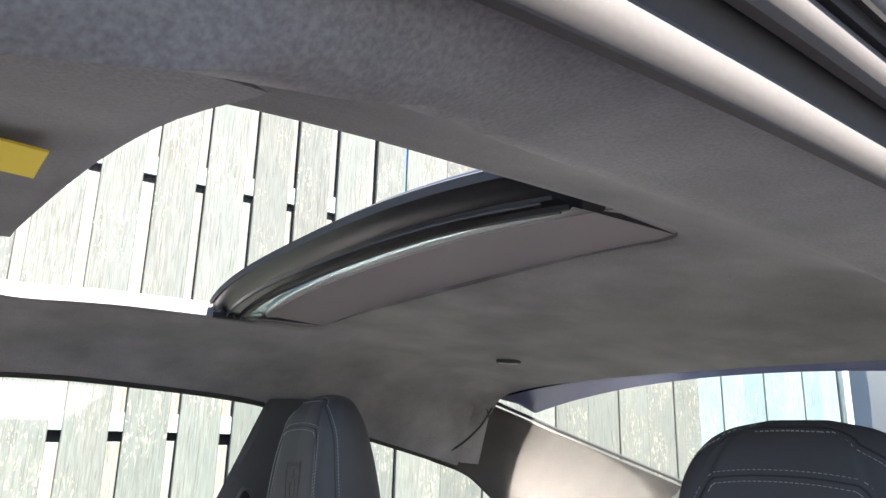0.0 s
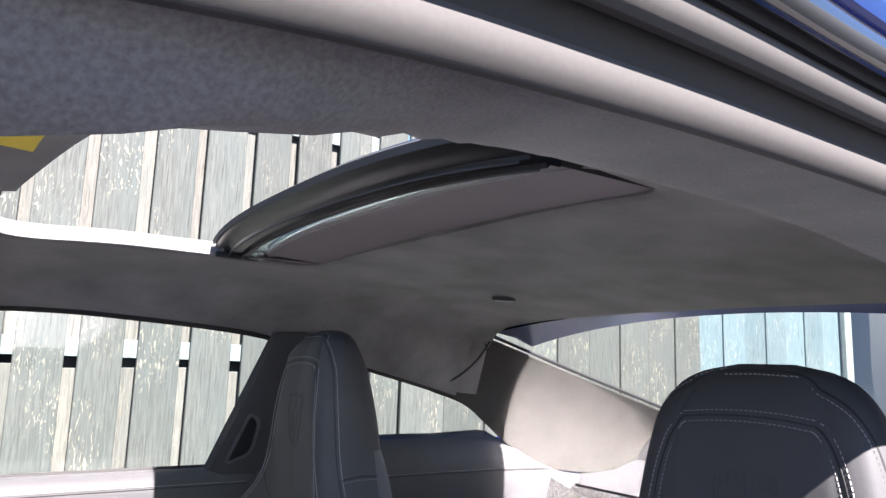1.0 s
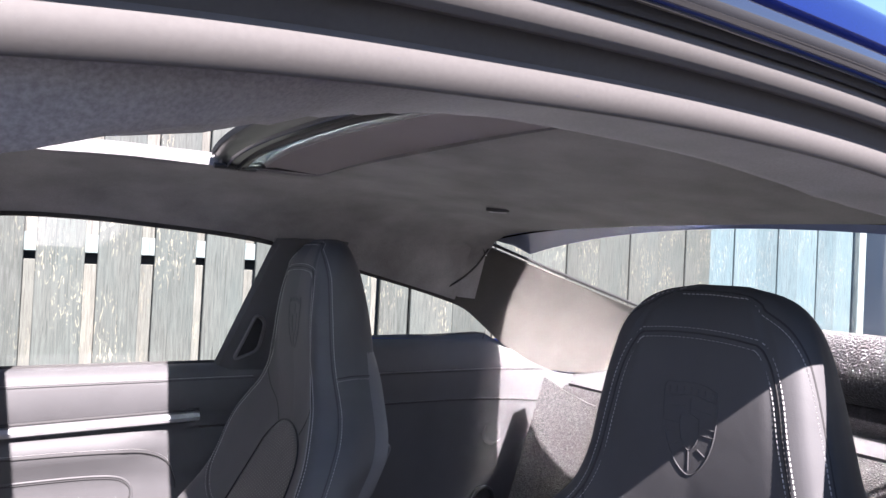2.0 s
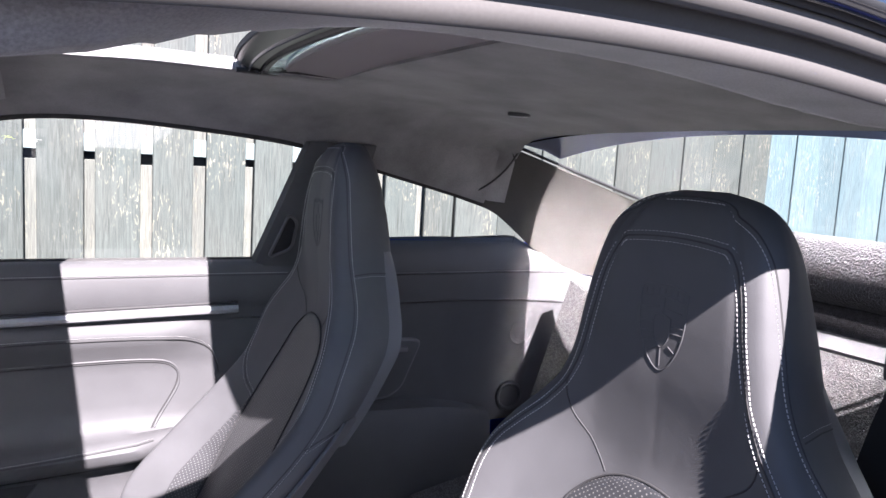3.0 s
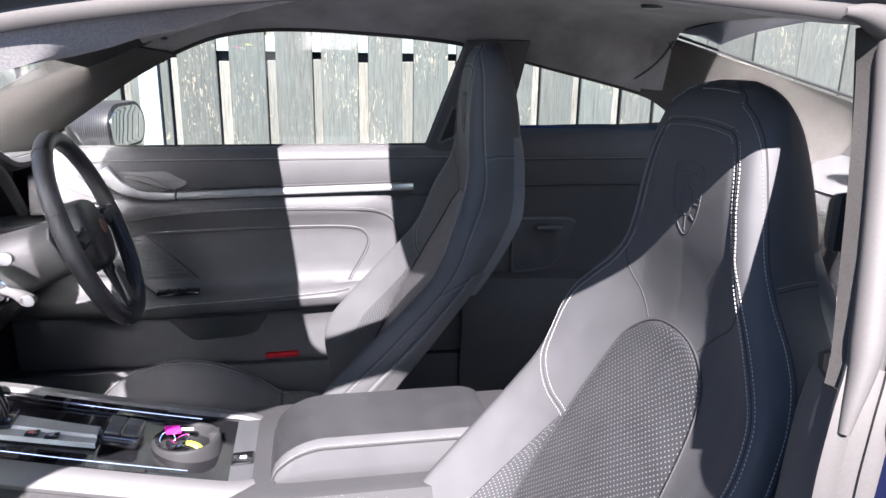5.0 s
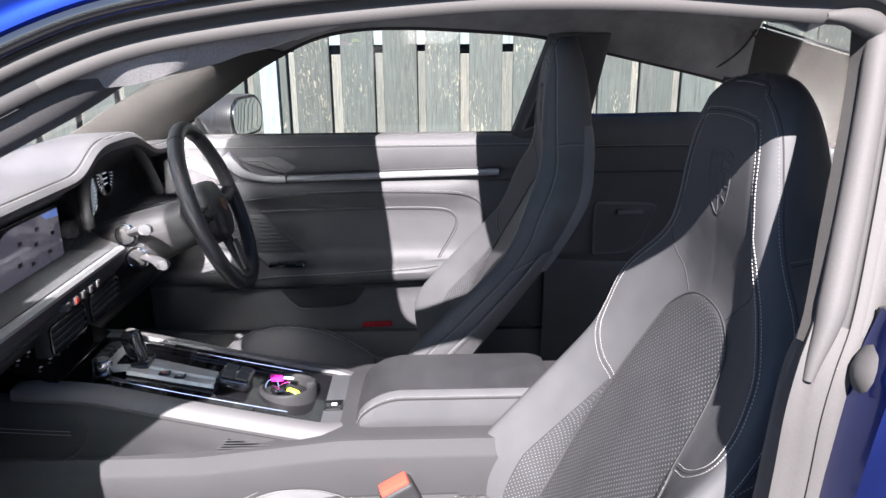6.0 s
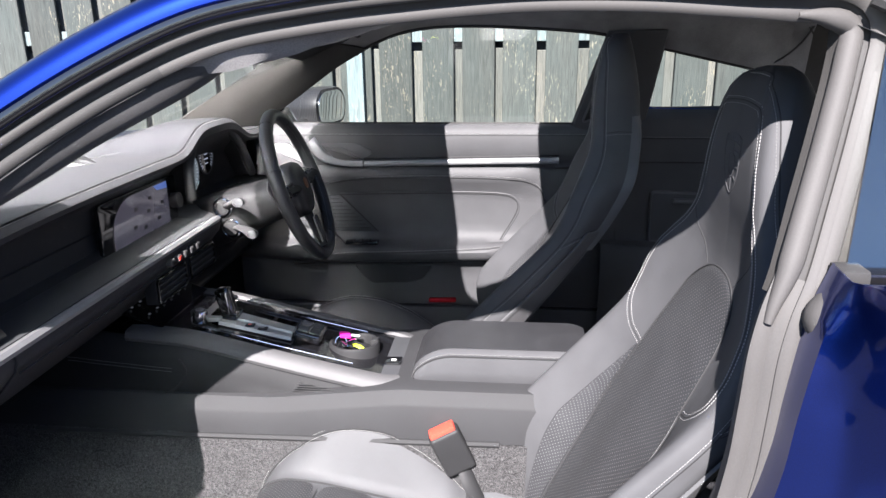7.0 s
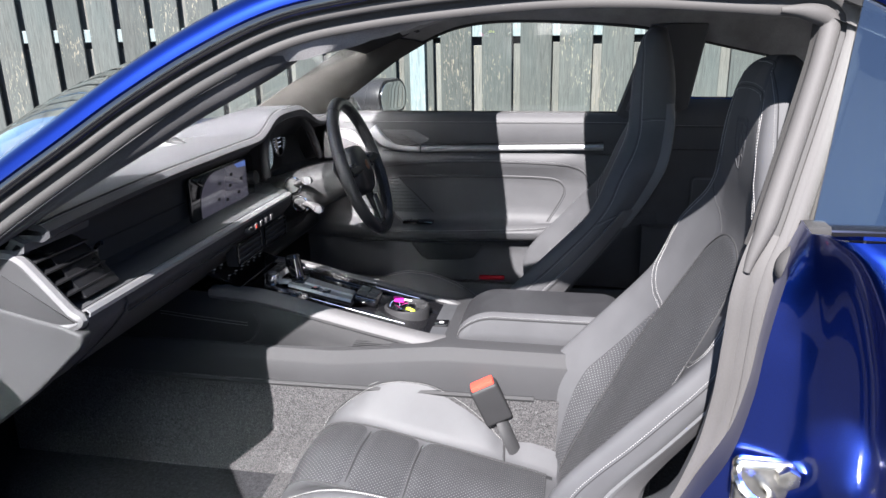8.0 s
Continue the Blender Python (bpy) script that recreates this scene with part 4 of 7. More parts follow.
GRIP = along([(-0.226, 0, 0.850), (-0.208, 0, 0.829), (-0.186, 0, 0.808), (-0.150, 0, 0.794), (-0.110, 0, 0.788), (-0.070, 0, 0.787)], 40)
rows = []
for k, p in enumerate(GRIP):
    d = (GRIP[min(k + 1, 39)] - GRIP[max(k - 1, 0)]).normalized()
    e = Vector((d.z, 0, -d.x)) * spline([(0.0, 0.022), (0.4, 0.015), (0.7, 0.011), (1.0, 0.011)], k / 39)[0]
    rows.append([Vector((p.x, 0.668, p.z)) + e * w_ + Vector((0, h_, 0)) for w_, h_ in ((-1.0, 0.0), (-0.96, -0.014), (-0.7, -0.020), (0.0, -0.022), (0.7, -0.020), (0.96, -0.014), (1.0, 0.0))])
part("pull_handle", sheet(rows, closed=True, ends=True), ALU, door, "satin silver interior door handle")
part("handle_recess", prism([(p.x, 0.664, p.y) for p in rounded([(-0.196, 0.846), (-0.085, 0.846), (-0.035, 0.818), (-0.064, 0.803), (-0.140, 0.806)], 0.014, 5)], (0, -0.0105, 0), 0.003), PLASTIC, door, "moulded dish behind the handle")
part("handle_lever", prism([(p.x, 0.654, p.y) for p in rounded([(-0.182, 0.836), (-0.125, 0.834), (-0.070, 0.800), (-0.150, 0.798)], 0.008, 5)], (0, -0.006, 0), 0.003), SILVER, door, "satin grey release lever")
part("corner_trim", prism([(p.x, 0.672, p.y) for p in rounded([(-0.378, 0.846), (-0.285, 0.846), (-0.222, 0.776), (-0.34, 0.776)], 0.01, 4)], (0, -0.022, 0), 0.004), PLASTIC, door, "grey plastic corner trim before the handle")
# seams and stitching on the panel


def on_door(x, z, out=0.001):
    """A point on the door panel's face."""
    r = [q for q in door_row(x)][3:-2]
    for p, q in zip(r, r[1:]):
        if q[2] <= z <= p[2]:
            k = (p[2] - z) / max(1e-6, p[2] - q[2])
            return Vector((x, p[1] + (q[1] - p[1]) * k - out, z))
    return Vector((x, min(r, key=lambda q: abs(q[2] - z))[1] - out, z))


def door_line(keys, n, out=0.001):
    return [on_door(p.x, p.z, out) for p in along([(x, 0, z) for x, z in keys], n)]


INSET = [(-0.147, 0.689), (-0.02, 0.693), (0.12, 0.696), (0.25, 0.697), (0.325, 0.694), (0.362, 0.686), (0.380, 0.668), (0.378, 0.645), (0.362, 0.612), (0.330, 0.560)]
part("pad_seam", tube(door_line(INSET, 90, 0.0), 0.0016, 6), SEAM, door)
part("pad_roll", tube(door_line([(x + 0.001, z + 0.0045) for x, z in INSET[:7]] + [(x + 0.005, z) for x, z in INSET[7:]], 90, -0.0008), 0.0028, 6), LEATHER_SOFT, door)
CREASE = [(-0.20, 0.724), (-0.12, 0.736), (-0.033, 0.743), (0.08, 0.747), (0.206, 0.748), (0.33, 0.745), (0.396, 0.738), (0.440, 0.716), (0.458, 0.680), (0.462, 0.66)]
ln_ = door_line(CREASE, 160)
part("seam", tube(ln_, 0.0016, 6), SEAM, door)
part("stitching", stitches([p + Vector((0, -0.0006, 0.0055)) for p in ln_], [(0, -1, 0.2)] * 160), THREAD, door, "pale stitching")
ln_ = door_line([(-0.32, 0.868), (0.0, 0.868), (0.3, 0.869), (0.60, 0.869)], 160)
part("seam", tube(ln_, 0.0009, 5), SEAM, door)
part("stitching", stitches([p + Vector((0, -0.0006, 0.004)) for p in ln_], [(0, -1, 0.2)] * 160), THREAD, door, "pale stitching")
ln_ = [on_door(p.x, p.z, 0.0012) for p in along([(-0.16, 0, 0.521), (-0.117, 0, 0.526), (0.0, 0, 0.530), (0.116, 0, 0.535), (0.22, 0, 0.541), (0.33, 0, 0.549)], 140)]
part("seam", tube(ln_, 0.0012, 5), SEAM, door)
part("stitching", stitches([p + Vector((0, -0.0004, 0.0045)) for p in ln_], [(0, -0.7, 0.7)] * 140), THREAD, door, "pale stitching")
part("lower_joint", tube(door_line([(-0.30, 0.470), (-0.18, 0.482), (-0.08, 0.486), (0.1, 0.490), (0.3, 0.502), (0.42, 0.520)], 60, 0.0), 0.0020, 6), SEAM, door)
# speaker, switches, pocket, reflector
GR = rounded([(-0.300, 0.680), (-0.147, 0.687), (-0.025, 0.566), (-0.13, 0.562), (-0.30, 0.60)], [0.008, 0.006, 0.008, 0.01, 0.01], 4)
part("speaker_grille", prism([(p.x, 0.681, p.y) for p in GR], (0, -0.0065, 0), 0.002), PLASTIC_DARK, door, "dark speaker grille")
part("grille_edge", tube([(-0.147, 0.676, 0.688), (-0.022, 0.676, 0.563)], 0.0020, 6), SEAM, door)
for k in range(9):
    part("grille_rib", tube([(-0.285 + 0.0, 0.6743, 0.673 - 0.011 * k), (-0.150 + 0.0112 * k, 0.6743, 0.676 - 0.011 * k)], 0.0009, 4), BLACK, door)
part("tray_edge", tube([(-0.235, 0.640, 0.628), (-0.174, 0.638, 0.596), (-0.125, 0.632, 0.548)], 0.0022, 6), SEAM, door)
sw = part("switch_pack", box(-0.128, -0.030, 0.628, 0.662, 0.548, 0.556, 0.003), GLOSS, door, "window switch pack")
for k in range(4):
    part("switch", box(-0.122 + 0.023 * k, -0.104 + 0.023 * k, 0.631, 0.648, 0.5545, 0.5605, 0.003), BLACK, sw)
    part("switch_edge", tube([(-0.122 + 0.023 * k, 0.6300, 0.5585), (-0.104 + 0.023 * k, 0.6300, 0.5585)], 0.0008, 6), CHROME, sw)
PK = rounded([(-0.112, 0.479), (0.143, 0.497), (0.100, 0.433), (0.058, 0.422), (-0.058, 0.417), (-0.082, 0.440)], 0.014, 5)
part("door_pocket", prism([(p.x, 0.664, p.y) for p in PK], (0, -0.008, 0), 0.002), BLACK, door, "dark recessed door pocket")
part("pocket_rim", tube([(p.x, 0.656, p.y) for p in PK], 0.0022, 6, closed=True), PLASTIC_DARK, door)
part("reflector", prism([(x, 0.660, z) for x, z in rounded([(0.115, 0.374), (0.20, 0.376), (0.20, 0.362), (0.115, 0.360)], 0.006, 4)], (0, -0.008, 0), 0.002), RED_DARK, door, "red reflector low on the door")
part("window_wiper_seal", tube([(DX0 + 0.15 + (DX1 - DX0 - 0.15) * k / 20, 0.700, 0.896) for k in range(21)], 0.005, 8), RUBBER_DARK, door)

# door mirror outside the driver's window
mirror = thing("door_mirror", (-0.30, 0.93, 0.92), "door mirror in glossy carbon-weave housing", "car mirror")
MT = Matrix.Translation((-0.315, 0.98, 0.920)) @ pose(0, 0, 0, 0, 0, -14) @ Matrix.Translation((0.29, -0.98, -0.925))
shape = rounded([(0.885, 0.862), (1.075, 0.865), (1.09, 0.94), (1.05, 0.985), (0.91, 0.985), (0.87, 0.94)], 0.04, 6)
rows = []
for x, k in ((-0.205, 0.97), (-0.215, 1.0), (-0.25, 1.0), (-0.31, 0.93), (-0.36, 0.75), (-0.385, 0.4)):
    rows.append([MT @ Vector((x, 0.98 + (p.x - 0.98) * k, 0.925 + (p.y - 0.925) * k)) for p in shape])
part("housing", sheet(rows, closed=True, ends=True), CARBON, mirror, "carbon-weave mirror housing")
part("mirror_glass", prism([MT @ Vector((-0.2045, 0.98 + (p.x - 0.98) * 0.84, 0.925 + (p.y - 0.925) * 0.84)) for p in shape], MT.to_3x3() @ Vector((0.004, 0, 0)), 0.001), MIRROR, mirror)
part("mirror_foot", tube(along([(-0.30, 0.90, 0.885), (-0.31, 0.82, 0.875), (-0.31, 0.74, 0.875)], 8), 0.018, 10, flat=0.7), GLOSS, mirror)
part("mirror_triangle", prism([(x, 0.705, z) for x, z in ((-0.44, 0.895), (-0.27, 0.895), (-0.30, 0.945))], (0, 0.02, 0), 0.003), GLOSS, door)

# ---- side panel behind the driver's door ----
side = thing("rear_side_panel", (0.95, 0.68, 0.30), "grey leather rear side panel with seams under the quarter window", "car trim")


def panel_y(x, z):
    """How far out the panel stands."""
    y = 0.660 - 0.030 * max(0, (x - 1.15) / 0.2) ** 2
    if z > 0.90:
        y += 0.045 * ((z - 0.90) / 0.04) ** 1.5
    if 0.80 < z <= 0.90:
        y -= 0.004 * math.sin(math.pi * (z - 0.80) / 0.10)
    if z < 0.79:
        y += 0.012 * math.sin(math.pi * min(1, (0.79 - z) / 0.3))
    return y


ZS = [0.938, 0.930, 0.918, 0.905, 0.88, 0.862, 0.85, 0.83, 0.81, 0.797, 0.790, 0.785, 0.76, 0.72, 0.68, 0.64, 0.60, 0.56, 0.52, 0.48]
panel_rows = []
for k in range(37):
    x = 0.62 + 0.80 * k / 36
    cap = spline([(1.10, 1.02), (1.175, 0.966), (1.25, 0.910), (1.37, 0.856), (1.45, 0.848)], x)[0] if x > 1.10 else 1.1
    heights = [min(z + (0.012 * max(0, (x - 0.85) / 0.3) if z > 0.9 else 0), cap + 0.12 * (z - 0.938)) if z > 0.80 else z for z in ZS]
    panel_rows.append([(x, panel_y(x, min(h, 0.938)) + 0.008, h) for h in heights])
part("panel", sheet(panel_rows, thick=0.008), LEATHER_SOFT, side, "grey leather panel")
for z, nm, dip in ((0.862, "stitched", 0.0), (0.795, "joint", 0.012)):
    line = [(0.64 + 0.70 * k / 100, 0, z - dip * (max(0, k - 45) / 55) ** 2) for k in range(101)]
    line = [(x, panel_y(x, zz) - 0.0015, zz) for x, _, zz in line]
    part("seam", tube(line, 0.0022 if nm == "joint" else 0.0012, 6), SEAM, side)
    if nm == "stitched":
        part("stitching", stitches([(a, b, c + 0.004) for a, b, c in line], [(0, -1, 0.1)] * 101), THREAD, side)
frame2 = rounded([(0.76, 0.708), (0.905, 0.703), (0.926, 0.696), (0.882, 0.592), (0.85, 0.572), (0.76, 0.563)], [0.01, 0.02, 0.015, 0.03, 0.03, 0.01], 6)
part("speaker_frame", tube([(p.x, panel_y(p.x, p.y) - 0.002, p.y) for p in frame2], 0.006, 8, closed=True), PLASTIC, side, "grey speaker frame")
part("speaker_grille", prism([(p.x, 0.672, p.y) for p in frame2], (0, -0.010, 0), 0.002), PLASTIC_DARK, side)
part("panel_handle", box(0.815, 0.886, 0.641, 0.66, 0.681, 0.693, 0.004), PLASTIC, side, "slim release handle")
rows = []
for k in range(9):
    r = 0.004 + 0.028 * k / 8
    rows.append([(1.212 + r * math.cos(q), panel_y(1.212, 0.70) + 0.004 * (1 - (k / 8) ** 2) - 0.0015 * (k == 7) - 0.002, 0.702 + r * math.sin(q)) for q in (2 * math.pi * j / 28 for j in range(28))])
part("belt_dimple", sheet(rows, closed=True), LEATHER_SOFT, side, "round moulded dimple")
part("anchor_ring", tube([(1.190 + 0.034 * math.cos(q), panel_y(1.19, 0.54) - 0.003, 0.538 + 0.034 * math.sin(q)) for q in (2 * math.pi * k / 30 for k in range(30))], 0.006, 8, closed=True), PLASTIC_DARK, side, "round belt anchor ring")
rows = []
for k in range(25):
    x = 0.62 + 0.50 * k / 24
    top = 0.560 - 0.05 * max(0, (k - 10) / 14) ** 2 + 0.0
    inn = 0.645 - 0.04 * math.sin(math.pi * k / 24)
    rows.append([(x, 0.668, top + 0.004), (x, inn, top), (x, inn - 0.012, top - 0.015), (x, inn - 0.02, top - 0.12), (x, inn + 0.0, 0.30), (x, 0.64, 0.20)])
part("lower_trim", sheet(rows, thick=0.006), LEATHER_SOFT, side, "dark plastic lower trim")

# ---- rear compartment ----
rear = thing("rear_bench", (1.15, 0.0, 0.25), "pair of small black rear seats with carpeted backs", "car seat")
for s in (1, -1):
    rows = []
    for k in range(13):
        t = k / 12
        x, z = spline([(0, 0.86, 0.30), (0.3, 1.08, 0.34), (0.45, 1.16, 0.36), (0.6, 1.21, 0.45), (1.0, 1.33, 0.80)], t)
        rows.append([(x - 0.04 * abs(q) ** 3 * (t > 0.4), s * 0.30 + 0.25 * q, z + 0.05 * abs(q) ** 3) for q in (-1, -0.85, -0.5, 0, 0.5, 0.85, 1)])
    part("shell", sheet(rows, thick=0.04), CARPET, rear)
shelf = thing("rear_shelf", (1.55, 0.0, 0.6), "carpeted rear bulkhead and shelf under the back window", "car trim")
rows = []
for k in range(25):
    y = -0.66 + 1.32 * k / 24
    rows.append([(1.32, y, 0.30), (1.355, y, 0.60), (1.385, y, 0.78), (1.41, y, 0.815), (1.46, y, 0.828), (1.58, y, 0.835), (1.66, y, 0.86), (1.72, y, 0.99)])
part("bulkhead", sheet([r[:4] for r in rows], thick=0.012), CARPET, shelf, "grey carpet")
part("shelf_top", sheet([r[3:] for r in rows], thick=0.012), LEATHER_SOFT, shelf, "pale smooth shelf covering")
rows = []
for k in range(21):
    t = k / 20
    y = -0.60 + 0.95 * t
    e = math.sqrt(max(0.02, 1 - abs(2 * t - 1) ** 8))
    rows.append([(1.51 + 0.060 * e * math.cos(q), y, 0.957 + 0.068 * e * math.sin(q)) for q in (2 * math.pi * j / 24 for j in range(24))])
roll = thing("plush_roll", (1.53, -0.2, 0.88), "grey deep-pile roll along the rear shelf", "cover")
part("roll_cover", sheet(rows, closed=True, ends=True), PLUSH, roll)
part("base", box(1.48, 1.56, -0.60, 0.33, 0.833, 0.897, 0.01), CARPET_DARK, roll)

# ---- floor, sill and body below ----
part("floor", box(-1.15, 1.40, -0.72, 0.72, 0.125, 0.15, 0.004), CARPET_DARK, car, "dark carpeted floor")
rows = [[(-0.24 + 0.62 * k / 10, -0.66, 0.165), (-0.24 + 0.62 * k / 10, -0.4, 0.158), (-0.24 + 0.62 * k / 10, -0.2, 0.17), (-0.24 + 0.62 * k / 10, -0.165, 0.22)] for k in range(11)]
part("floor_carpet", sheet(rows, thick=0.006), CARPET, car, "grey looped carpet in front of the seat")
part("sill", box(-0.62, 0.42, -0.80, -0.70, 0.16, 0.372, 0.02), PAINT, car, "blue sill under the open door")
part("sill_cover", box(-0.60, 0.40, -0.735, -0.675, 0.30, 0.378, 0.012), PLASTIC_DARK, car)
part("far_sill", box(-0.62, 1.3, 0.66, 0.82, 0.16, 0.345, 0.02), PLASTIC_DARK, car)
part("firewall", box(-1.22, -1.16, -0.74, 0.74, 0.15, 0.80, 0.01), BLACK, car)
part("footwell_side", box(-1.16, -0.58, -0.78, -0.70, 0.15, 0.80, 0.015), BLACK, car)
part("footwell_side", box(-1.16, -0.47, 0.70, 0.78, 0.15, 0.86, 0.015), BLACK, car)
# front wings and bonnet, to close the car
rows = []
for k in range(13):
    x = -2.05 + 1.45 * k / 12
    h = 0.74 + 0.10 * k / 12
    rows.append([(x, -0.90, 0.25), (x, -0.925, 0.55), (x, -0.86, h), (x, -0.70, h + 0.05), (x, -0.5, h + 0.02), (x, 0, h + 0.03), (x, 0.5, h + 0.02), (x, 0.70, h + 0.05), (x, 0.86, h), (x, 0.925, 0.55), (x, 0.90, 0.25)])
part("bonnet_and_wings", sheet(rows[:-1], thick=0.008), PAINT, car, "blue bonnet and front wings")
part("scuttle", box(-1.0, -0.66, -0.70, 0.70, 0.755, 0.80, 0.01), BLACK, car)
# driver's side rear flank and tail
rows = []
for k in range(13):
    x = 0.66 + 1.5 * k / 12
    t = k / 12
    rows.append([(x, 0.86 + 0.04 * t, 0.22), (x, 0.90 + 0.03 * t, 0.55), (x, 0.88 + 0.02 * t, 0.80), (x, 0.76, 0.915 - 0.05 * t), (x, 0.70 - 0.02 * t, 0.945 - 0.03 * t)])
part("rear_wing", sheet(rows, thick=0.008), PAINT, car, "blue rear wing")
part("tail", box(1.72, 2.16, -0.80, 0.80, 0.25, 0.93, 0.08, 3), PAINT, car, "blue engine lid and tail")
part("floor_rear", box(1.40, 2.10, -0.8, 0.8, 0.22, 0.26, 0.01), BLACK, car)

# passenger-side rear wing with the door shut face
JAMB = along([(0.680, -0.732, 0.940), (0.664, -0.737, 0.90), (0.655, -0.740, 0.86), (0.646, -0.742, 0.80), (0.640, -0.742, 0.74), (0.622, -0.743, 0.66), (0.592, -0.745, 0.60), (0.54, -0.746, 0.50), (0.44, -0.746, 0.41)], 40)
LIP = along([(0.682, -0.790, 0.952), (0.702, -0.815, 0.936), (0.718, -0.838, 0.898), (0.732, -0.850, 0.848), (0.741, -0.857, 0.80), (0.748, -0.862, 0.70), (0.738, -0.866, 0.58), (0.70, -0.87, 0.46), (0.62, -0.87, 0.36)], 40)
rows = []
for k, (j, l) in enumerate(zip(JAMB, LIP)):
    deep = min(1.0, k / 8)
    r = Vector((l.x - 0.004, j.y - 0.010, (j.z + l.z) / 2))
    r = l.lerp(r, 0.35 + 0.65 * deep)
    row = [j + Vector((0.006, 0.058, 0)), j + Vector((0.003, 0.040, 0)), j + Vector((0.001, 0.020, 0))]
    for q in range(19):
        t = q / 18
        row.append(j * (1 - t) ** 2 + r * 2 * t * (1 - t) + l * t * t + Vector((0.004 * math.sin(3 * math.pi * t) * deep, 0, 0)))
    row += [l + Vector((0.002, -0.008, 0)), l + Vector((0.007, -0.015, 0.001)), l + Vector((0.016, -0.021, 0.002)), l + Vector((0.029, -0.025, 0.003)), l + Vector((0.046, -0.027, 0.004))]
    rows.append(row)
part("shut_face", sheet(rows, thick=0.003), PAINT, car, "blue door shut face")
rows = []
for k in range(31):
    a = LIP[k] + Vector((0.046, -0.027, 0.004))
    end = Vector((2.1, -0.86 - 0.05 * math.sin(math.pi * k / 30), 0.93 - 0.62 * k / 30))
    rows.append([a.lerp(end, q / 12) + Vector((0, -0.03 * math.sin(math.pi * q / 12) * (k / 30), 0)) for q in range(13)])
part("rear_wing", sheet(rows, thick=0.004), PAINT, car, "blue metallic rear wing")
rows = [[LIP[0].lerp(Vector((2.1, -0.80, 0.93)), q / 12) + Vector((0.03, 0, 0.003)), Vector((0.69 + 1.36 * q / 12, -0.722, 0.934 + 0.004 * math.sin(math.pi * q / 12)))] for q in range(13)]
part("wing_shoulder", sheet(rows, thick=0.004), PAINT, car, "blue shoulder below the quarter glass")
NOSE = [f for f in FRAMES if 0.862 < f[0].z < 0.928 and f[0].x > 0.6]
rows = []
for k, (p, o, a) in enumerate(NOSE):
    e = math.sin(math.pi * (k + 0.5) / len(NOSE)) ** 0.6
    c = p + o * 0.036 + a * 0.058
    rows.append([c + o * (0.032 * math.cos(q)) * e + a * (0.036 * math.sin(q)) * e for q in (2 * math.pi * m / 16 for m in range(16))])
part("corner_filler", sheet(rows, closed=True, ends=True), RUBBER, car, "grey rubber corner at the belt line")
part("quarter_belt", box(0.700, 1.25, -0.700, -0.672, 0.922, 0.937, 0.004), GLOSS, car, "glossy black belt moulding")
part("belt_cap", box(0.684, 0.712, -0.703, -0.668, 0.918, 0.940, 0.005), RUBBER_DARK, car)
rows = []
for k in range(15):
    t = k / 14
    row = []
    for j in range(7):
        z0 = 0.936 + (max(0.95, open_z(0.72 + 0.47 * t) + 0.075 * (1 - t)) - 0.936) * j / 6
        row.append((0.695 + 0.205 * (z0 - 0.926) * (1 - t) + 0.50 * t, -(lean_y(z0) + 0.003), z0))
    rows.append(row)
QG = glass("dark quarter glass", (0.10, 0.13, 0.14))
QG.node_tree.nodes["Principled BSDF"].inputs["IOR"].default_value = 2.3
g = part("quarter_window", sheet(rows, thick=0.004), QG, car, "dark rear quarter glass with reflections")
g.visible_shadow = False
# striker
striker = thing("door_striker", (0.655, -0.78, 0.64), "greased steel door striker on the shut face", "latch")
loop = along([(0.628, -0.752, 0.652), (0.622, -0.79, 0.655), (0.632, -0.80, 0.645), (0.652, -0.798, 0.632), (0.664, -0.775, 0.625), (0.668, -0.752, 0.625)], 24)
part("loop", tube(loop, 0.006, 8), STEEL, striker)
part("plate", box(0.622, 0.695, -0.764, -0.746, 0.600, 0.668, 0.012, 3), STEEL, striker)
part("bolt", disc((0.682, -0.768, 0.652), (0, -1, 0), 0.014, 0.012, 6), STEEL, striker)

# ---- the open passenger door, standing out beside the opening ----
pdoor = thing("passenger_door", (-0.62, -0.80, 0.25), "open passenger door in dark blue metallic paint", "car door")
PD = Matrix.Translation((-0.64, -0.80, 0)) @ pose(0, 0, 0, 0, 0, -52)
rows = []
for k in range(25):
    u = 1.16 * k / 24
    cut = 0.05 * max(0.0, (u - 0.95) / 0.21) ** 2
    rows.append([PD @ Vector((u - cut * 2, -0.05, 0.24 + cut)), PD @ Vector((u - cut, -0.075, 0.45)), PD @ Vector((u, -0.07, 0.70)), PD @ Vector((u, -0.045, 0.86)), PD @ Vector((u, -0.02, 0.885))])
part("outer_skin", sheet(rows, thick=0.006), PAINT, pdoor, "blue metallic door skin")
rows = []
for k in range(25):
    u = 1.14 * k / 24
    rows.append([PD @ Vector((u, 0.02, 0.25)), PD @ Vector((u, 0.055, 0.40)), PD @ Vector((u, 0.085, 0.53)), PD @ Vector((u, 0.04, 0.56)), PD @ Vector((u, 0.035, 0.72)), PD @ Vector((u, 0.055, 0.80)), PD @ Vector((u, 0.03, 0.885)), PD @ Vector((u, -0.015, 0.885))])
part("inner_panel", sheet(rows, thick=0.008), LEATHER_SOFT, pdoor, "grey leather door panel")
g = part("window", sheet([[PD @ Vector((0.24 + 0.86 * k / 12, -0.012 + 0.10 * j / 6, 0.885 + (min(0.265, 0.02 + 0.55 * k / 12)) * j / 6)) for j in range(7)] for k in range(13)], thick=0.004), GLASS_GREEN, pdoor, "green-tinted frameless window")
g.visible_shadow = False
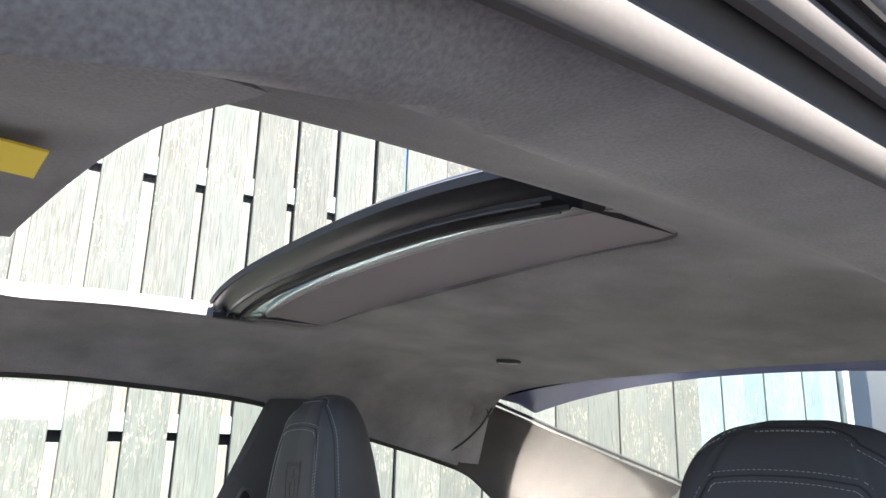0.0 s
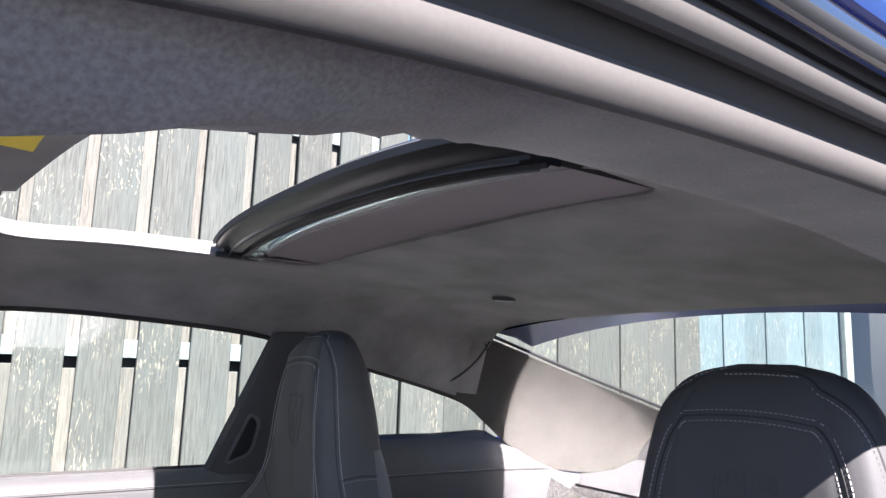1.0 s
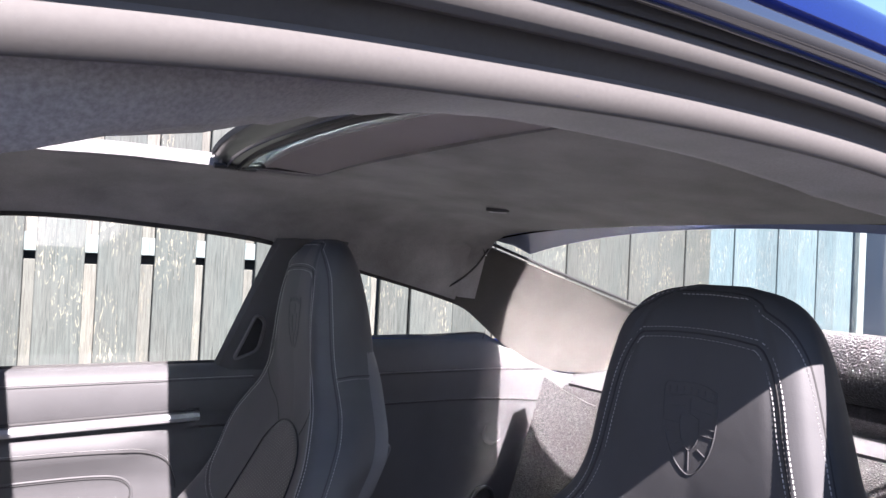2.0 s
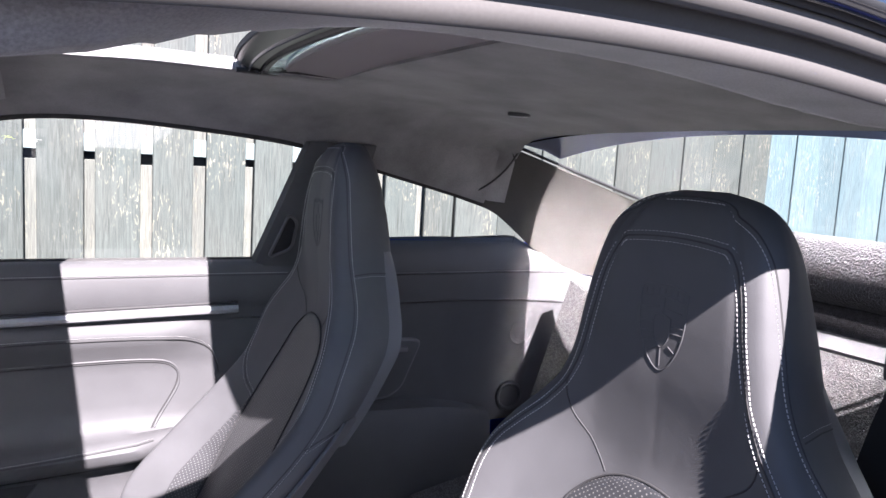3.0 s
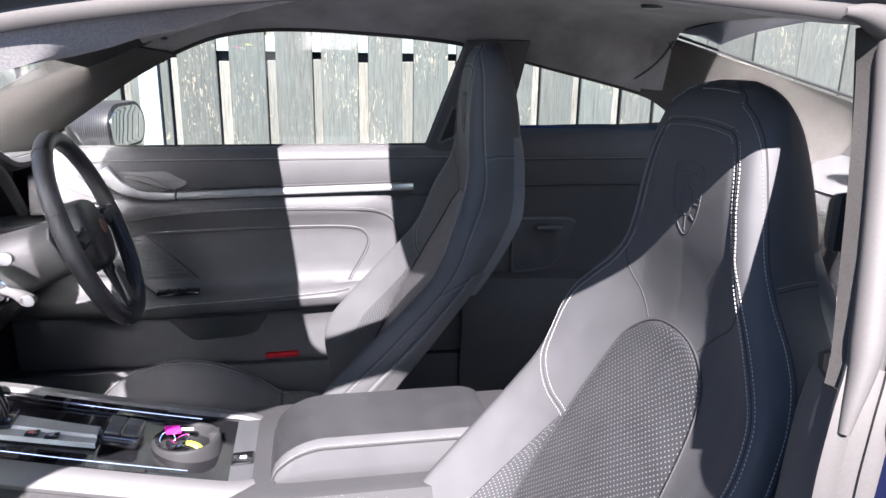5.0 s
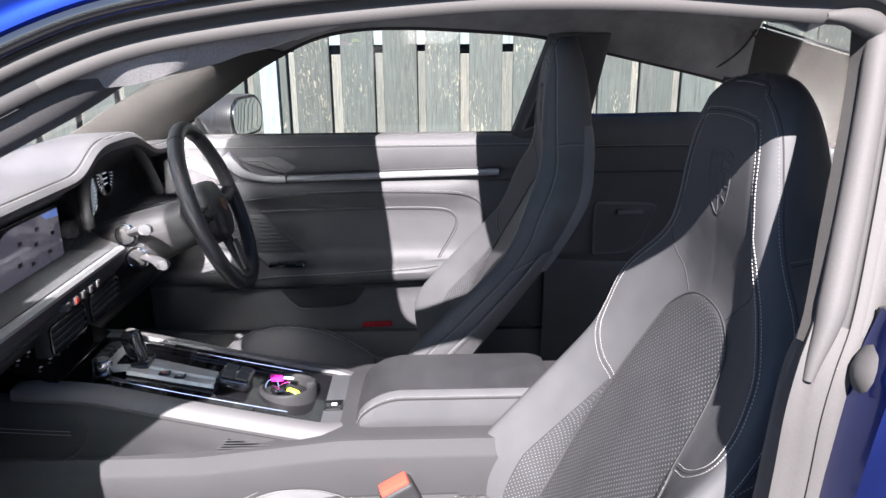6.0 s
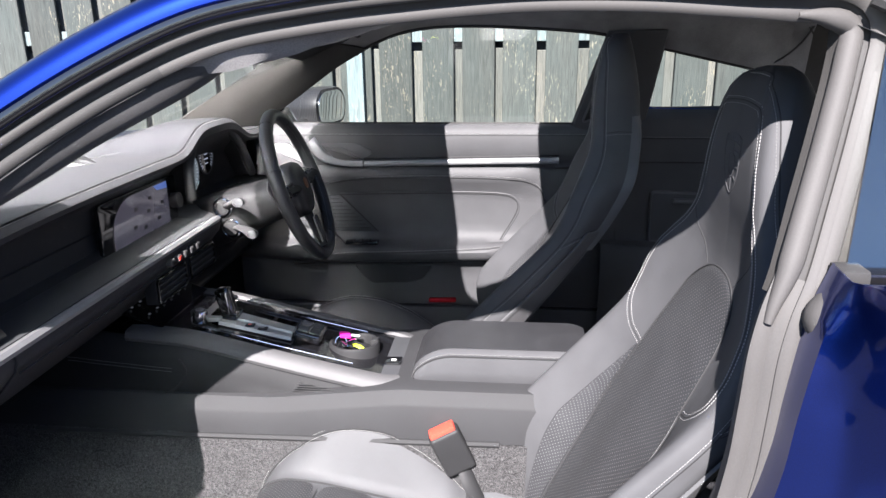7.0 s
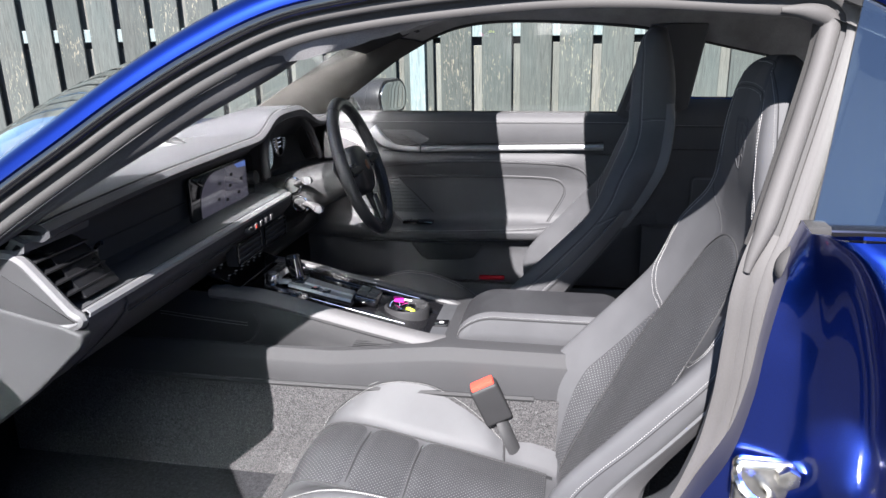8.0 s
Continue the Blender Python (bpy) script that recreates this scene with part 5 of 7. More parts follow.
# ---- dashboard ----
dash = thing("dashboard", (-0.6, 0, 0.45), "grey leather dashboard with silver trim line", "dashboard")
PROF = [(-0.96, 0.815), (-0.80, 0.855), (-0.60, 0.885), (-0.44, 0.901), (-0.375, 0.905), (-0.350, 0.902), (-0.337, 0.893), (-0.337, 0.884), (-0.350, 0.876),
        (-0.395, 0.866), (-0.412, 0.850), (-0.418, 0.80), (-0.415, 0.768), (-0.395, 0.757), (-0.34, 0.753), (-0.312, 0.755), (-0.303, 0.750), (-0.300, 0.738), (-0.306, 0.722),
        (-0.330, 0.695), (-0.372, 0.655), (-0.430, 0.605), (-0.52, 0.545), (-0.68, 0.47), (-0.9, 0.42)]
W = 0.655


def dash_point(i, y):
    x, z = PROF[i]
    b = abs(y) / 0.70
    if i < 9:
        x += -0.030 * (1 - b ** 2) * (i / 9) + 0.02 * (1 - i / 9) * 0
        z -= 0.012 * b ** 3
    if i < 4:
        x -= 0.04 * (1 - b ** 2)
    # instrument hood
    h = math.exp(-((y - 0.330) / 0.150) ** 4)
    if 2 <= i <= 8:
        z += (0.050 if i < 7 else 0.042) * h * (0.4 if i == 2 else 1)
    if 9 <= i <= 13:
        x -= 0.030 * h
    if i >= 14:
        x -= 0.10 * math.exp(-((y - 0.37) / 0.17) ** 6) * (1 if i < 20 else 0.3)
    return (x, y, z)


ys = [-W + 2 * W * k / 90 for k in range(91)]
part("body", sheet([[dash_point(i, y) for i in range(len(PROF))] for y in ys], thick=0.01), DASH_LEATHER, dash, "grey leather dashboard top and fascia")
lip = [Vector(dash_point(5, y)) + Vector((0, 0, 0.0016)) for y in ys]
part("stitching", stitches(along(lip, 260), [(0.3, 0, 1)] * 260), THREAD, dash)
part("seam", tube([p + Vector((-0.006, 0, 0.0005)) for p in lip], 0.0016, 6), SEAM, dash)
part("top_joint", tube(along([(-0.80, -0.30, 0.853), (-0.62, -0.22, 0.884), (-0.50, -0.18, 0.897)], 20), 0.0016, 6), PLASTIC, dash)
part("top_joint", tube(along([(-0.62, 0.10, 0.8865), (-0.50, 0.155, 0.905), (-0.44, 0.17, 0.914)], 20), 0.0014, 6), SEAM, dash)
# bright line along the fascia, with its grained shelf
line = [(-0.3005 - 0.10 * math.exp(-((y - 0.37) / 0.17) ** 6), y, 0.757) for y in ys if y < 0.16]
part("trim_line", sheet([[(x - 0.012, y, z + 0.001), (x, y, z + 0.004), (x + 0.006, y, z - 0.001), (x + 0.004, y, z - 0.008), (x - 0.006, y, z - 0.010)] for x, y, z in line], thick=0.002), ALU, dash, "brushed aluminium trim line")
part("shelf_inlay", sheet([[(-0.402, y, 0.7585), (-0.36, y, 0.7560), (-0.316, y, 0.7575)] for y in ys if y < 0.14], thick=0.002), PLASTIC_DARK, dash, "dark ribbed shelf")
part("glovebox_line", tube([Vector(dash_point(18, y)) + Vector((0.003, 0, -0.004)) for y in ys if -0.56 < y < -0.1], 0.0018, 6), SEAM, dash)
part("glovebox_line", tube([Vector(dash_point(i, -0.56)) + Vector((0.002, 0, 0)) for i in range(16, 22)], 0.0018, 6), SEAM, dash)
part("recess_line", tube([(-0.414, y, 0.803) for y in ys if -0.62 < y < -0.14], 0.0014, 6), SEAM, dash)
# end panel on the passenger's side, and corner vent
endp = rounded([(-0.60, 0.80), (-0.335, 0.741), (-0.297, 0.727), (-0.305, 0.706), (-0.40, 0.620), (-0.50, 0.545), (-0.62, 0.48)], [0.01, 0.01, 0.012, 0.015, 0.02, 0.02, 0.02], 5)
part("end_panel", prism([(x, -0.655, z) for x, z in endp], (0, -0.022, 0), 0.006, 3), TUNNEL, dash, "dark plastic dashboard end panel")
surround = [(-0.452, 0.842), (-0.405, 0.846), (-0.385, 0.835), (-0.318, 0.757), (-0.300, 0.748), (-0.318, 0.738), (-0.41, 0.742), (-0.47, 0.748)]
inner = rounded(surround, 0.012, 4)
part("vent_surround", tube([(x, -0.664, z) for x, z in inner], 0.010, 8, closed=True), PLASTIC, dash, "dull grey vent surround")
part("vent_cheek", prism([(x, -0.66, z) for x, z in rounded([(-0.60, 0.80), (-0.45, 0.846), (-0.40, 0.846), (-0.302, 0.745), (-0.36, 0.737), (-0.60, 0.75)], 0.012, 4)], (0, -0.014, 0), 0.005), TUNNEL, dash, "dark vent cheek")
vent = part("corner_vent", prism([(x, -0.62, z) for x, z in rounded([(-0.412, 0.848), (-0.385, 0.838), (-0.322, 0.765), (-0.40, 0.760)], 0.006, 3)], (0, 0.085, 0), 0.002), SATIN_BLACK, dash, "black corner air vent")
for k in range(4):
    z = 0.778 + 0.018 * k
    part("slat", box(-0.41, -0.332 - 0.013 * k, -0.655, -0.535, z, z + 0.003, 0.001), SATIN_BLACK, vent)
part("vent_wheel", tube([(-0.352 - 0.05 * math.cos(q) * 0.3, -0.528, 0.805 + 0.022 * math.sin(q)) for q in (math.pi * (k / 10 - 0.5) for k in range(11))], 0.004, 8), GLOSS, vent)
part("vent_hood", sheet([[(-0.46, y, 0.872), (-0.40, y, 0.876), (-0.375, y, 0.866), (-0.378, y, 0.852), (-0.40, y, 0.846)] for y in (-0.668, -0.64, -0.58, -0.52)], thick=0.006), LEATHER, dash)

# top speaker and sensor strip
SPK, SPA, SPB = Vector((-0.580, 0.068, 0.889)), Vector((-0.90, 0.42, -0.07)), Vector((0.42, 0.90, 0.0))
part("top_speaker", sheet([[SPK + SPA * (0.082 * math.cos(q) * k / 4) + SPB * (0.036 * math.sin(q) * k / 4) + Vector((0, 0, 0.014 * (1 - (k / 4) ** 2))) for q in (2 * math.pi * j / 28 for j in range(28))] for k in range(1, 5)], closed=True, ends=True), SILVER, dash, "silver speaker grille on the dashboard top")
for k in range(7):
    c = SPK - SPA * (0.010 + 0.009 * k) + Vector((0, 0, 0.0150 - 0.0018 * k))
    part("speaker_slot", tube([c - SPB * (0.024 - 0.002 * k), c + SPB * (0.024 - 0.002 * k)], 0.0022, 5), BLACK, dash)

# centre screen, set back in the fascia
scr = part("centre_screen", prism([(-0.404, y, z) for y, z in rounded([(-0.165, 0.744), (0.150, 0.744), (0.150, 0.856), (-0.165, 0.856)], 0.012, 4)], (0.008, 0, 0), 0.003), GLOSS, dash, "glossy touch screen")
part("map_picture", prism([(-0.3955, y, z) for y, z in rounded([(-0.125, 0.750), (0.105, 0.750), (0.105, 0.850), (-0.075, 0.850), (-0.125, 0.812)], [0.006, 0.006, 0.006, 0.03, 0.03], 4)], (0.0012, 0, 0)), SCREEN, scr, "pale map picture")
for k, (y, z) in enumerate(((-0.04, 0.815), (0.01, 0.80), (0.05, 0.775), (-0.05, 0.78), (0.02, 0.825), (-0.01, 0.77), (0.07, 0.805))):
    part("screen_icon", box(-0.3945, -0.3938, y, y + 0.012, z, z + 0.007, 0), BLACK, scr)
part("screen_sky", prism([(-0.3943, y, z) for y, z in ((0.045, 0.849), (0.104, 0.849), (0.104, 0.834), (0.06, 0.838))], (0.0006, 0, 0)), screen_material("blue map corner", (0.06, 0.10, 0.26), 0.15), scr)
part("screen_knob", disc((-0.388, 0.128, 0.80), (1, 0, 0.1), 0.017, 0.02, 24), BLACK, dash)

# switches and centre vents below the trim line
for k in range(5):
    y = -0.114 + 0.0285 * k
    key = part("toggle", box(-0.308, -0.290, y, y + 0.015, 0.724, 0.738, 0.003), SILVER, dash, "silver toggle switch")
    part("toggle_mark", box(-0.2905, -0.2892, y + 0.003, y + 0.012, 0.728, 0.735, 0), RED if k == 1 else BLACK, key)
for y0 in (-0.135, 0.01):
    v = part("centre_vent", box(-0.345, -0.318, y0, y0 + 0.13, 0.650, 0.705, 0.005, turn=None), BLACK, dash, "black centre air vent")
    part("vent_rim", tube([(-0.316, y, z) for y, z in rounded([(y0 + 0.004, 0.654), (y0 + 0.126, 0.654), (y0 + 0.126, 0.701), (y0 + 0.004, 0.701)], 0.006, 3)], 0.0022, 6, closed=True), GLOSS, v)
    for k in range(3):
        part("slat", box(-0.330, -0.314, y0 + 0.006, y0 + 0.124, 0.664 + 0.012 * k, 0.667 + 0.012 * k, 0), PLASTIC_DARK, v)

# instruments under the hood
cluster = thing("instrument_cluster", (-0.46, 0.375, 0.80), "round instrument dials under the dashboard hood", "instruments")
part("backing", prism([(-0.452, y, z) for y, z in rounded([(0.195, 0.765), (0.60, 0.765), (0.560, 0.845), (0.46, 0.900), (0.30, 0.925), (0.215, 0.885)], 0.03, 5)], (0.012, 0, 0), 0.004), BLACK, cluster)
for y, r, z in ((0.305, 0.050, 0.826), (0.405, 0.045, 0.850), (0.535, 0.032, 0.826)):
    d = part("dial", disc((-0.436, y, z), (1, 0, 0.05), r, 0.008), DIAL_FACE if y == 0.305 else GLOSS, cluster, "pale lit dial face" if y == 0.305 else "black dial")
    part("dial_ring", tube([(-0.431, y + r * math.cos(q), z + r * math.sin(q)) for q in (2 * math.pi * k / 40 for k in range(40))], 0.0025, 6, closed=True), CHROME if y == 0.305 else PLASTIC, d)
    marks = bmesh.new()
    for k in range(24):
        q = math.radians(225 - 270 * k / 23)
        c = Vector((-0.4305, y + 0.82 * r * math.cos(q), z + 0.82 * r * math.sin(q)))
        bmesh.ops.create_cube(marks, size=1, matrix=Matrix.Translation(c) @ pose(0, 0, 0, math.degrees(q), 0, 0) @ Matrix.Diagonal((0.001, 0.006 if k % 4 else 0.010, 0.0014, 1)))
    part("dial_marks", marks, DIAL_INK, d)
    bars = bmesh.new()
    for k in range(4):
        bmesh.ops.create_cube(bars, size=1, matrix=Matrix.Translation((-0.4305, y, z + 0.018 - 0.012 * k)) @ Matrix.Diagonal((0.001, 0.022 - 0.004 * (k % 2), 0.003, 1)))
    part("dial_text", bars, DIAL_INK, d)
part("hood_rim", tube(along([(-0.372, 0.172, 0.79), (-0.372, 0.176, 0.862), (-0.372, 0.205, 0.908), (-0.372, 0.250, 0.934), (-0.372, 0.315, 0.944), (-0.372, 0.400, 0.929), (-0.372, 0.470, 0.890), (-0.372, 0.520, 0.840), (-0.372, 0.570, 0.775)], 50), 0.012, 10), DASH_LEATHER, cluster, "leather hood edge")
part("hood_inner", sheet([[(-0.372, y, z), (-0.45, y * 0.97 + 0.011, z - 0.008)] for _, y, z in along([(0, 0.174, 0.78), (0, 0.180, 0.860), (0, 0.208, 0.904), (0, 0.252, 0.930), (0, 0.315, 0.940), (0, 0.398, 0.926), (0, 0.467, 0.888), (0, 0.516, 0.84), (0, 0.565, 0.775)], 50)], thick=0.004), BLACK, cluster)
rvent = part("side_vent", prism([(-0.36, y, z) for y, z in rounded([(0.575, 0.765), (0.648, 0.765), (0.648, 0.85), (0.590, 0.85)], 0.008, 4)], (0.03, 0, 0), 0.004), PLASTIC_DARK, dash, "dark-framed driver's side vent")
part("vent_mouth", prism([(-0.331, y, z) for y, z in rounded([(0.585, 0.775), (0.640, 0.775), (0.640, 0.84), (0.598, 0.84)], 0.006, 4)], (0.002, 0, 0)), BLACK, rvent)

# ---- steering column and wheel ----
WC = Vector((-0.178, 0.338, 0.787))
AX = Vector((math.cos(radians(19)), 0.085, math.sin(radians(19)))).normalized()
SIDE = Vector((0, 1, 0))
SIDE = (SIDE - AX * SIDE.dot(AX)).normalized()
UPW = AX.cross(SIDE).normalized()
if UPW.z < 0:
    UPW = -UPW


def on_wheel(a, b, d=0.0):
    return WC + SIDE * a + UPW * b + AX * d


wheel = thing("steering_wheel", WC, "three-spoke leather steering wheel with round crest hub", "steering wheel")
R = 0.180
ring = [on_wheel(R * math.cos(q), R * math.sin(q), 0.014) for q in (2 * math.pi * k / 72 for k in range(72))]
part("rim", tube(ring, 0.0165, 14, closed=True, flat=1.0), LEATHER_BLACK, wheel, "black leather rim")
for q0 in (20, 160, 62, 118, 242, 298):
    part("rim_joint", tube([on_wheel(R * math.cos(radians(q0)) + 0.0172 * math.cos(w) * math.cos(radians(q0)), R * math.sin(radians(q0)) + 0.0172 * math.cos(w) * math.sin(radians(q0)), 0.014 + 0.0172 * math.sin(w)) for w in (2 * math.pi * k / 16 for k in range(16))], 0.0007, 4, closed=True), SEAM, wheel)
inner_line = [on_wheel((R - 0.0155) * math.cos(q), (R - 0.0155) * math.sin(q), 0.020) for q in (2 * math.pi * k / 200 for k in range(201))]
part("stitching", stitches(inner_line, [(ring[0] - WC)] * 201, 0.007, 0.004), THREAD, wheel)
hub = []
for k in range(7):
    s_, d_ = ((1.0, -0.03), (1.02, -0.005), (1.0, 0.010), (0.92, 0.020), (0.7, 0.026), (0.4, 0.029), (0.05, 0.030))[k]
    hub.append([on_wheel(0.075 * s_ * math.copysign(abs(math.cos(q)) ** 0.8, math.cos(q)), -0.008 + 0.068 * s_ * math.copysign(abs(math.sin(q)) ** 0.8, math.sin(q)), d_) for q in (2 * math.pi * j / 40 for j in range(40))])
part("hub", sheet(hub, closed=True, ends=True), LEATHER_BLACK, wheel, "round black hub pad")
part("hub_crest", disc(on_wheel(0, 0, 0.031), AX, 0.014, 0.004, 20), CRESTGOLD, wheel, "small coloured shield badge")
for sgn in (-1, 1):
    sp = [on_wheel(sgn * (0.06 + 0.10 * k / 5), 0.004 + 0.004 * k / 5, 0.004 + 0.008 * k / 5) for k in range(6)]
    part("spoke", tube(sp, lambda t: 0.030 - 0.008 * t, 10, flat=0.42), BLACK, wheel, "black spoke with buttons")
    keys = part("spoke_buttons", prism([on_wheel(sgn * a, b, 0.017) for a, b in rounded([(0.082, -0.016), (0.138, -0.010), (0.138, 0.018), (0.082, 0.022)], 0.006, 3)], AX * 0.006, 0.002), GLOSS, wheel)
    for k in range(3):
        part("button_line", tube([on_wheel(sgn * 0.086, -0.008 + 0.010 * k, 0.0235), on_wheel(sgn * 0.134, -0.004 + 0.009 * k, 0.0235)], 0.0008, 4), PLASTIC, keys)
    part("paddle", prism([on_wheel(sgn * a, b, -0.028) for a, b in rounded([(0.075, -0.030), (0.100, -0.034), (0.135, 0.028), (0.105, 0.045), (0.075, 0.03)], 0.008, 4)], AX * 0.004, 0.0015), SILVER, wheel, "silver shift paddle")
low = [on_wheel(0, -0.06 - 0.105 * k / 5, 0.004 + 0.010 * k / 5) for k in range(6)]
part("lower_spoke", tube(low, lambda t: 0.024 - 0.004 * t, 10, flat=0.4), BLACK, wheel)
part("spoke_bezel", prism([on_wheel(a, b, 0.017) for a, b in rounded([(-0.016, -0.085), (0.016, -0.085), (0.024, -0.152), (-0.024, -0.152)], 0.006, 4)], AX * 0.005, 0.002), SILVER, wheel, "silver lower spoke bezel")
column = thing("steering_column", (-0.30, 0.338, 0.72), "black steering column shroud with stalks", "steering column")
rows = []
for k in range(9):
    t = k / 8
    c = WC - AX * (0.035 + 0.24 * t)
    w, h = 0.060 + 0.018 * t, 0.050 + 0.020 * t
    rows.append([c + SIDE * (w * math.copysign(abs(math.cos(q)) ** 0.7, math.cos(q))) + UPW * (h * math.copysign(abs(math.sin(q)) ** 0.7, math.sin(q)) - 0.012) for q in (2 * math.pi * j / 32 for j in range(32))])
part("shroud", sheet(rows, closed=True, ends=True), CHEEK, column, "black plastic shroud")
for dz, tip, rad in ((0.012, (-0.15, 0.020), 0.0135), (-0.042, (-0.150, -0.060), 0.0125)):
    base = WC - AX * 0.165 + UPW * (dz + 0.006) - SIDE * 0.062
    end = WC - AX * 0.095 + UPW * (tip[1] + 0.004) + SIDE * tip[0]
    part("stalk_ring", tube([base - SIDE * 0.012 + (AX * math.cos(q) + UPW * math.sin(q)) * 0.021 for q in (2 * math.pi * k / 28 for k in range(28))], 0.0035, 8, closed=True), CHROME, column, "bright ring round the stalk")
    part("stalk_boss", disc(base - SIDE * 0.012, SIDE, 0.018, 0.016, 24), BLACK, column)
    st = part("stalk", tube(along([base, base.lerp(end, 0.5) + AX * 0.006, end], 12), lambda t: rad * (0.75 + 0.45 * t), 10, flat=0.7), PLASTIC_STALK, column, "grey control stalk")
    part("stalk_tip", disc(end, SIDE, rad * 0.85, 0.010, 16, 0.002), PLASTIC_DARK, st)
part("lower_cover", sheet([[(-0.43 + 0.10 * math.sin(math.pi * j / 8) * 0.6, 0.22 + 0.24 * k / 6, 0.76 - 0.20 * j / 8) for j in range(9)] for k in range(7)], thick=0.006), SATIN_BLACK, column)
part("knee_pad", box(-0.52, -0.40, 0.15, 0.62, 0.54, 0.70, 0.03, 3), SATIN_BLACK, column)
# ---- centre console ----
console = thing("centre_console", (-0.1, 0, 0.15), "centre console with silver edges and glossy black top", "console")


def deck(x):
    """Height of the console's sloping deck."""
    return spline([(-0.50, 0.600), (-0.35, 0.588), (-0.27, 0.580), (-0.10, 0.541), (0.05, 0.508), (0.155, 0.488), (0.2, 0.482)], x)[0]


rows = []
for k in range(41):
    x = -0.75 + 1.35 * k / 40
    t = 0.470 if x < -0.1 else 0.470 + 0.028 * min(1, (x + 0.1) / 0.25)
    rows.append([(x, -0.165, 0.385 + 0.012 * min(1, max(0, x + 0.3))), (x, -0.164, 0.405), (x, -0.161, t - 0.034), (x, -0.158, t - 0.028), (x, -0.147, t - 0.004), (x, -0.135, t), (x, 0.135, t), (x, 0.147, t - 0.004), (x, 0.158, t - 0.028), (x, 0.161, t - 0.034), (x, 0.164, 0.405), (x, 0.165, 0.385)])
part("tunnel_top", sheet(rows, thick=0.006), TUNNEL, console, "dark grey plastic tunnel cover")
part("tunnel_line", tube([(-0.60 + 0.95 * k / 20, -0.1665, 0.386 + 0.012 * min(1, max(0, -0.3 + 0.95 * k / 20))) for k in range(21)], 0.0065, 6), SEAM, console)
rows = [[(-0.95 + 1.55 * k / 20, s * 0.168, 0.392), (-0.95 + 1.55 * k / 20, s * 0.176, 0.30), (-0.95 + 1.55 * k / 20, s * 0.182, 0.145)] for s in (-1,) for k in range(21)]
part("tunnel_carpet", sheet(rows, thick=0.006), CARPET, console, "grey carpeted tunnel side")
rows = [[(-0.95 + 1.55 * k / 20, 0.168, 0.392), (-0.95 + 1.55 * k / 20, 0.176, 0.30), (-0.95 + 1.55 * k / 20, 0.182, 0.145)] for k in range(21)]
part("tunnel_carpet", sheet(rows, thick=0.006), CARPET, console, "grey carpeted tunnel side")
# leather cheeks under the silver edge
for s in (-1, 1):
    rows = []
    for k in range(33):
        x = -0.62 + 0.77 * k / 32
        t = deck(x)
        bulge = 0.012 * math.exp(-((x + 0.38) / 0.16) ** 4)
        rows.append([(x, s * 0.118, t - 0.012), (x, s * (0.128 + bulge), t - 0.03), (x, s * (0.134 + bulge), max(t - 0.06, 0.462)), (x, s * (0.138 + bulge * 0.5), max(t - 0.09, 0.458)), (x, s * 0.140, 0.455)])
    part("cheek", sheet(rows, thick=0.005), CHEEK, console, "dark leather console cheek")
    rows = []
    for k in range(41):
        x = -0.40 + 0.560 * k / 40
        t = deck(x)
        e = math.sin(math.pi * min(1, (k + 0.5) / 4) / 2)
        inn = 0.0
        if k > 36:
            inn = 0.020 * ((k - 36) / 4) ** 2
        rows.append([(x, s * (0.097 - inn), t + 0.001), (x, s * (0.101 - inn), t + 0.007 * e), (x, s * (0.116 - inn), t + 0.008 * e), (x, s * (0.129 - inn), t - 0.001), (x, s * (0.134 - inn), t - 0.012), (x, s * (0.131 - inn), t - 0.020), (x, s * (0.118 - inn), t - 0.022), (x, s * (0.106 - inn), t - 0.012)])
    part("silver_edge", sheet(rows, closed=True, ends=True), SILVER, console, "satin silver console edge")
    knee = [(-0.52 + 0.22 * k / 60, s * 0.1425 + s * 0.010 * math.exp(-((-0.52 + 0.22 * k / 60 + 0.38) / 0.16) ** 4), deck(-0.52 + 0.22 * k / 60) - 0.060) for k in range(61)]
    part("stitching", stitches(knee, [(0, s, 0.2)] * 61), THREAD, console)
    part("stitching", stitches([(a, b, c - 0.007) for a, b, c in knee], [(0, s, 0.2)] * 61), THREAD, console)
    part("cheek_joint", tube(along([(-0.285, s * 0.147, deck(-0.285) - 0.040), (-0.275, s * 0.145, deck(-0.28) - 0.065), (-0.30, s * 0.145, 0.478), (-0.34, s * 0.144, 0.460)], 14), 0.0022, 6), SEAM, console)
rear_edge = [(0.158 + 0.012 * math.cos(math.pi * (k / 16 - 0.5)), -0.108 + 0.216 * k / 16, deck(0.16) - 0.004) for k in range(17)]
part("silver_edge_rear", tube(rear_edge, 0.012, 10, flat=1.0), SILVER, console)
part("deck", sheet([[(-0.42 + 0.58 * k / 24, y, deck(-0.42 + 0.58 * k / 24) + 0.000) for y in (-0.106, -0.05, 0.05, 0.106)] for k in range(25)], thick=0.006), GLOSS, console, "glossy black console top")
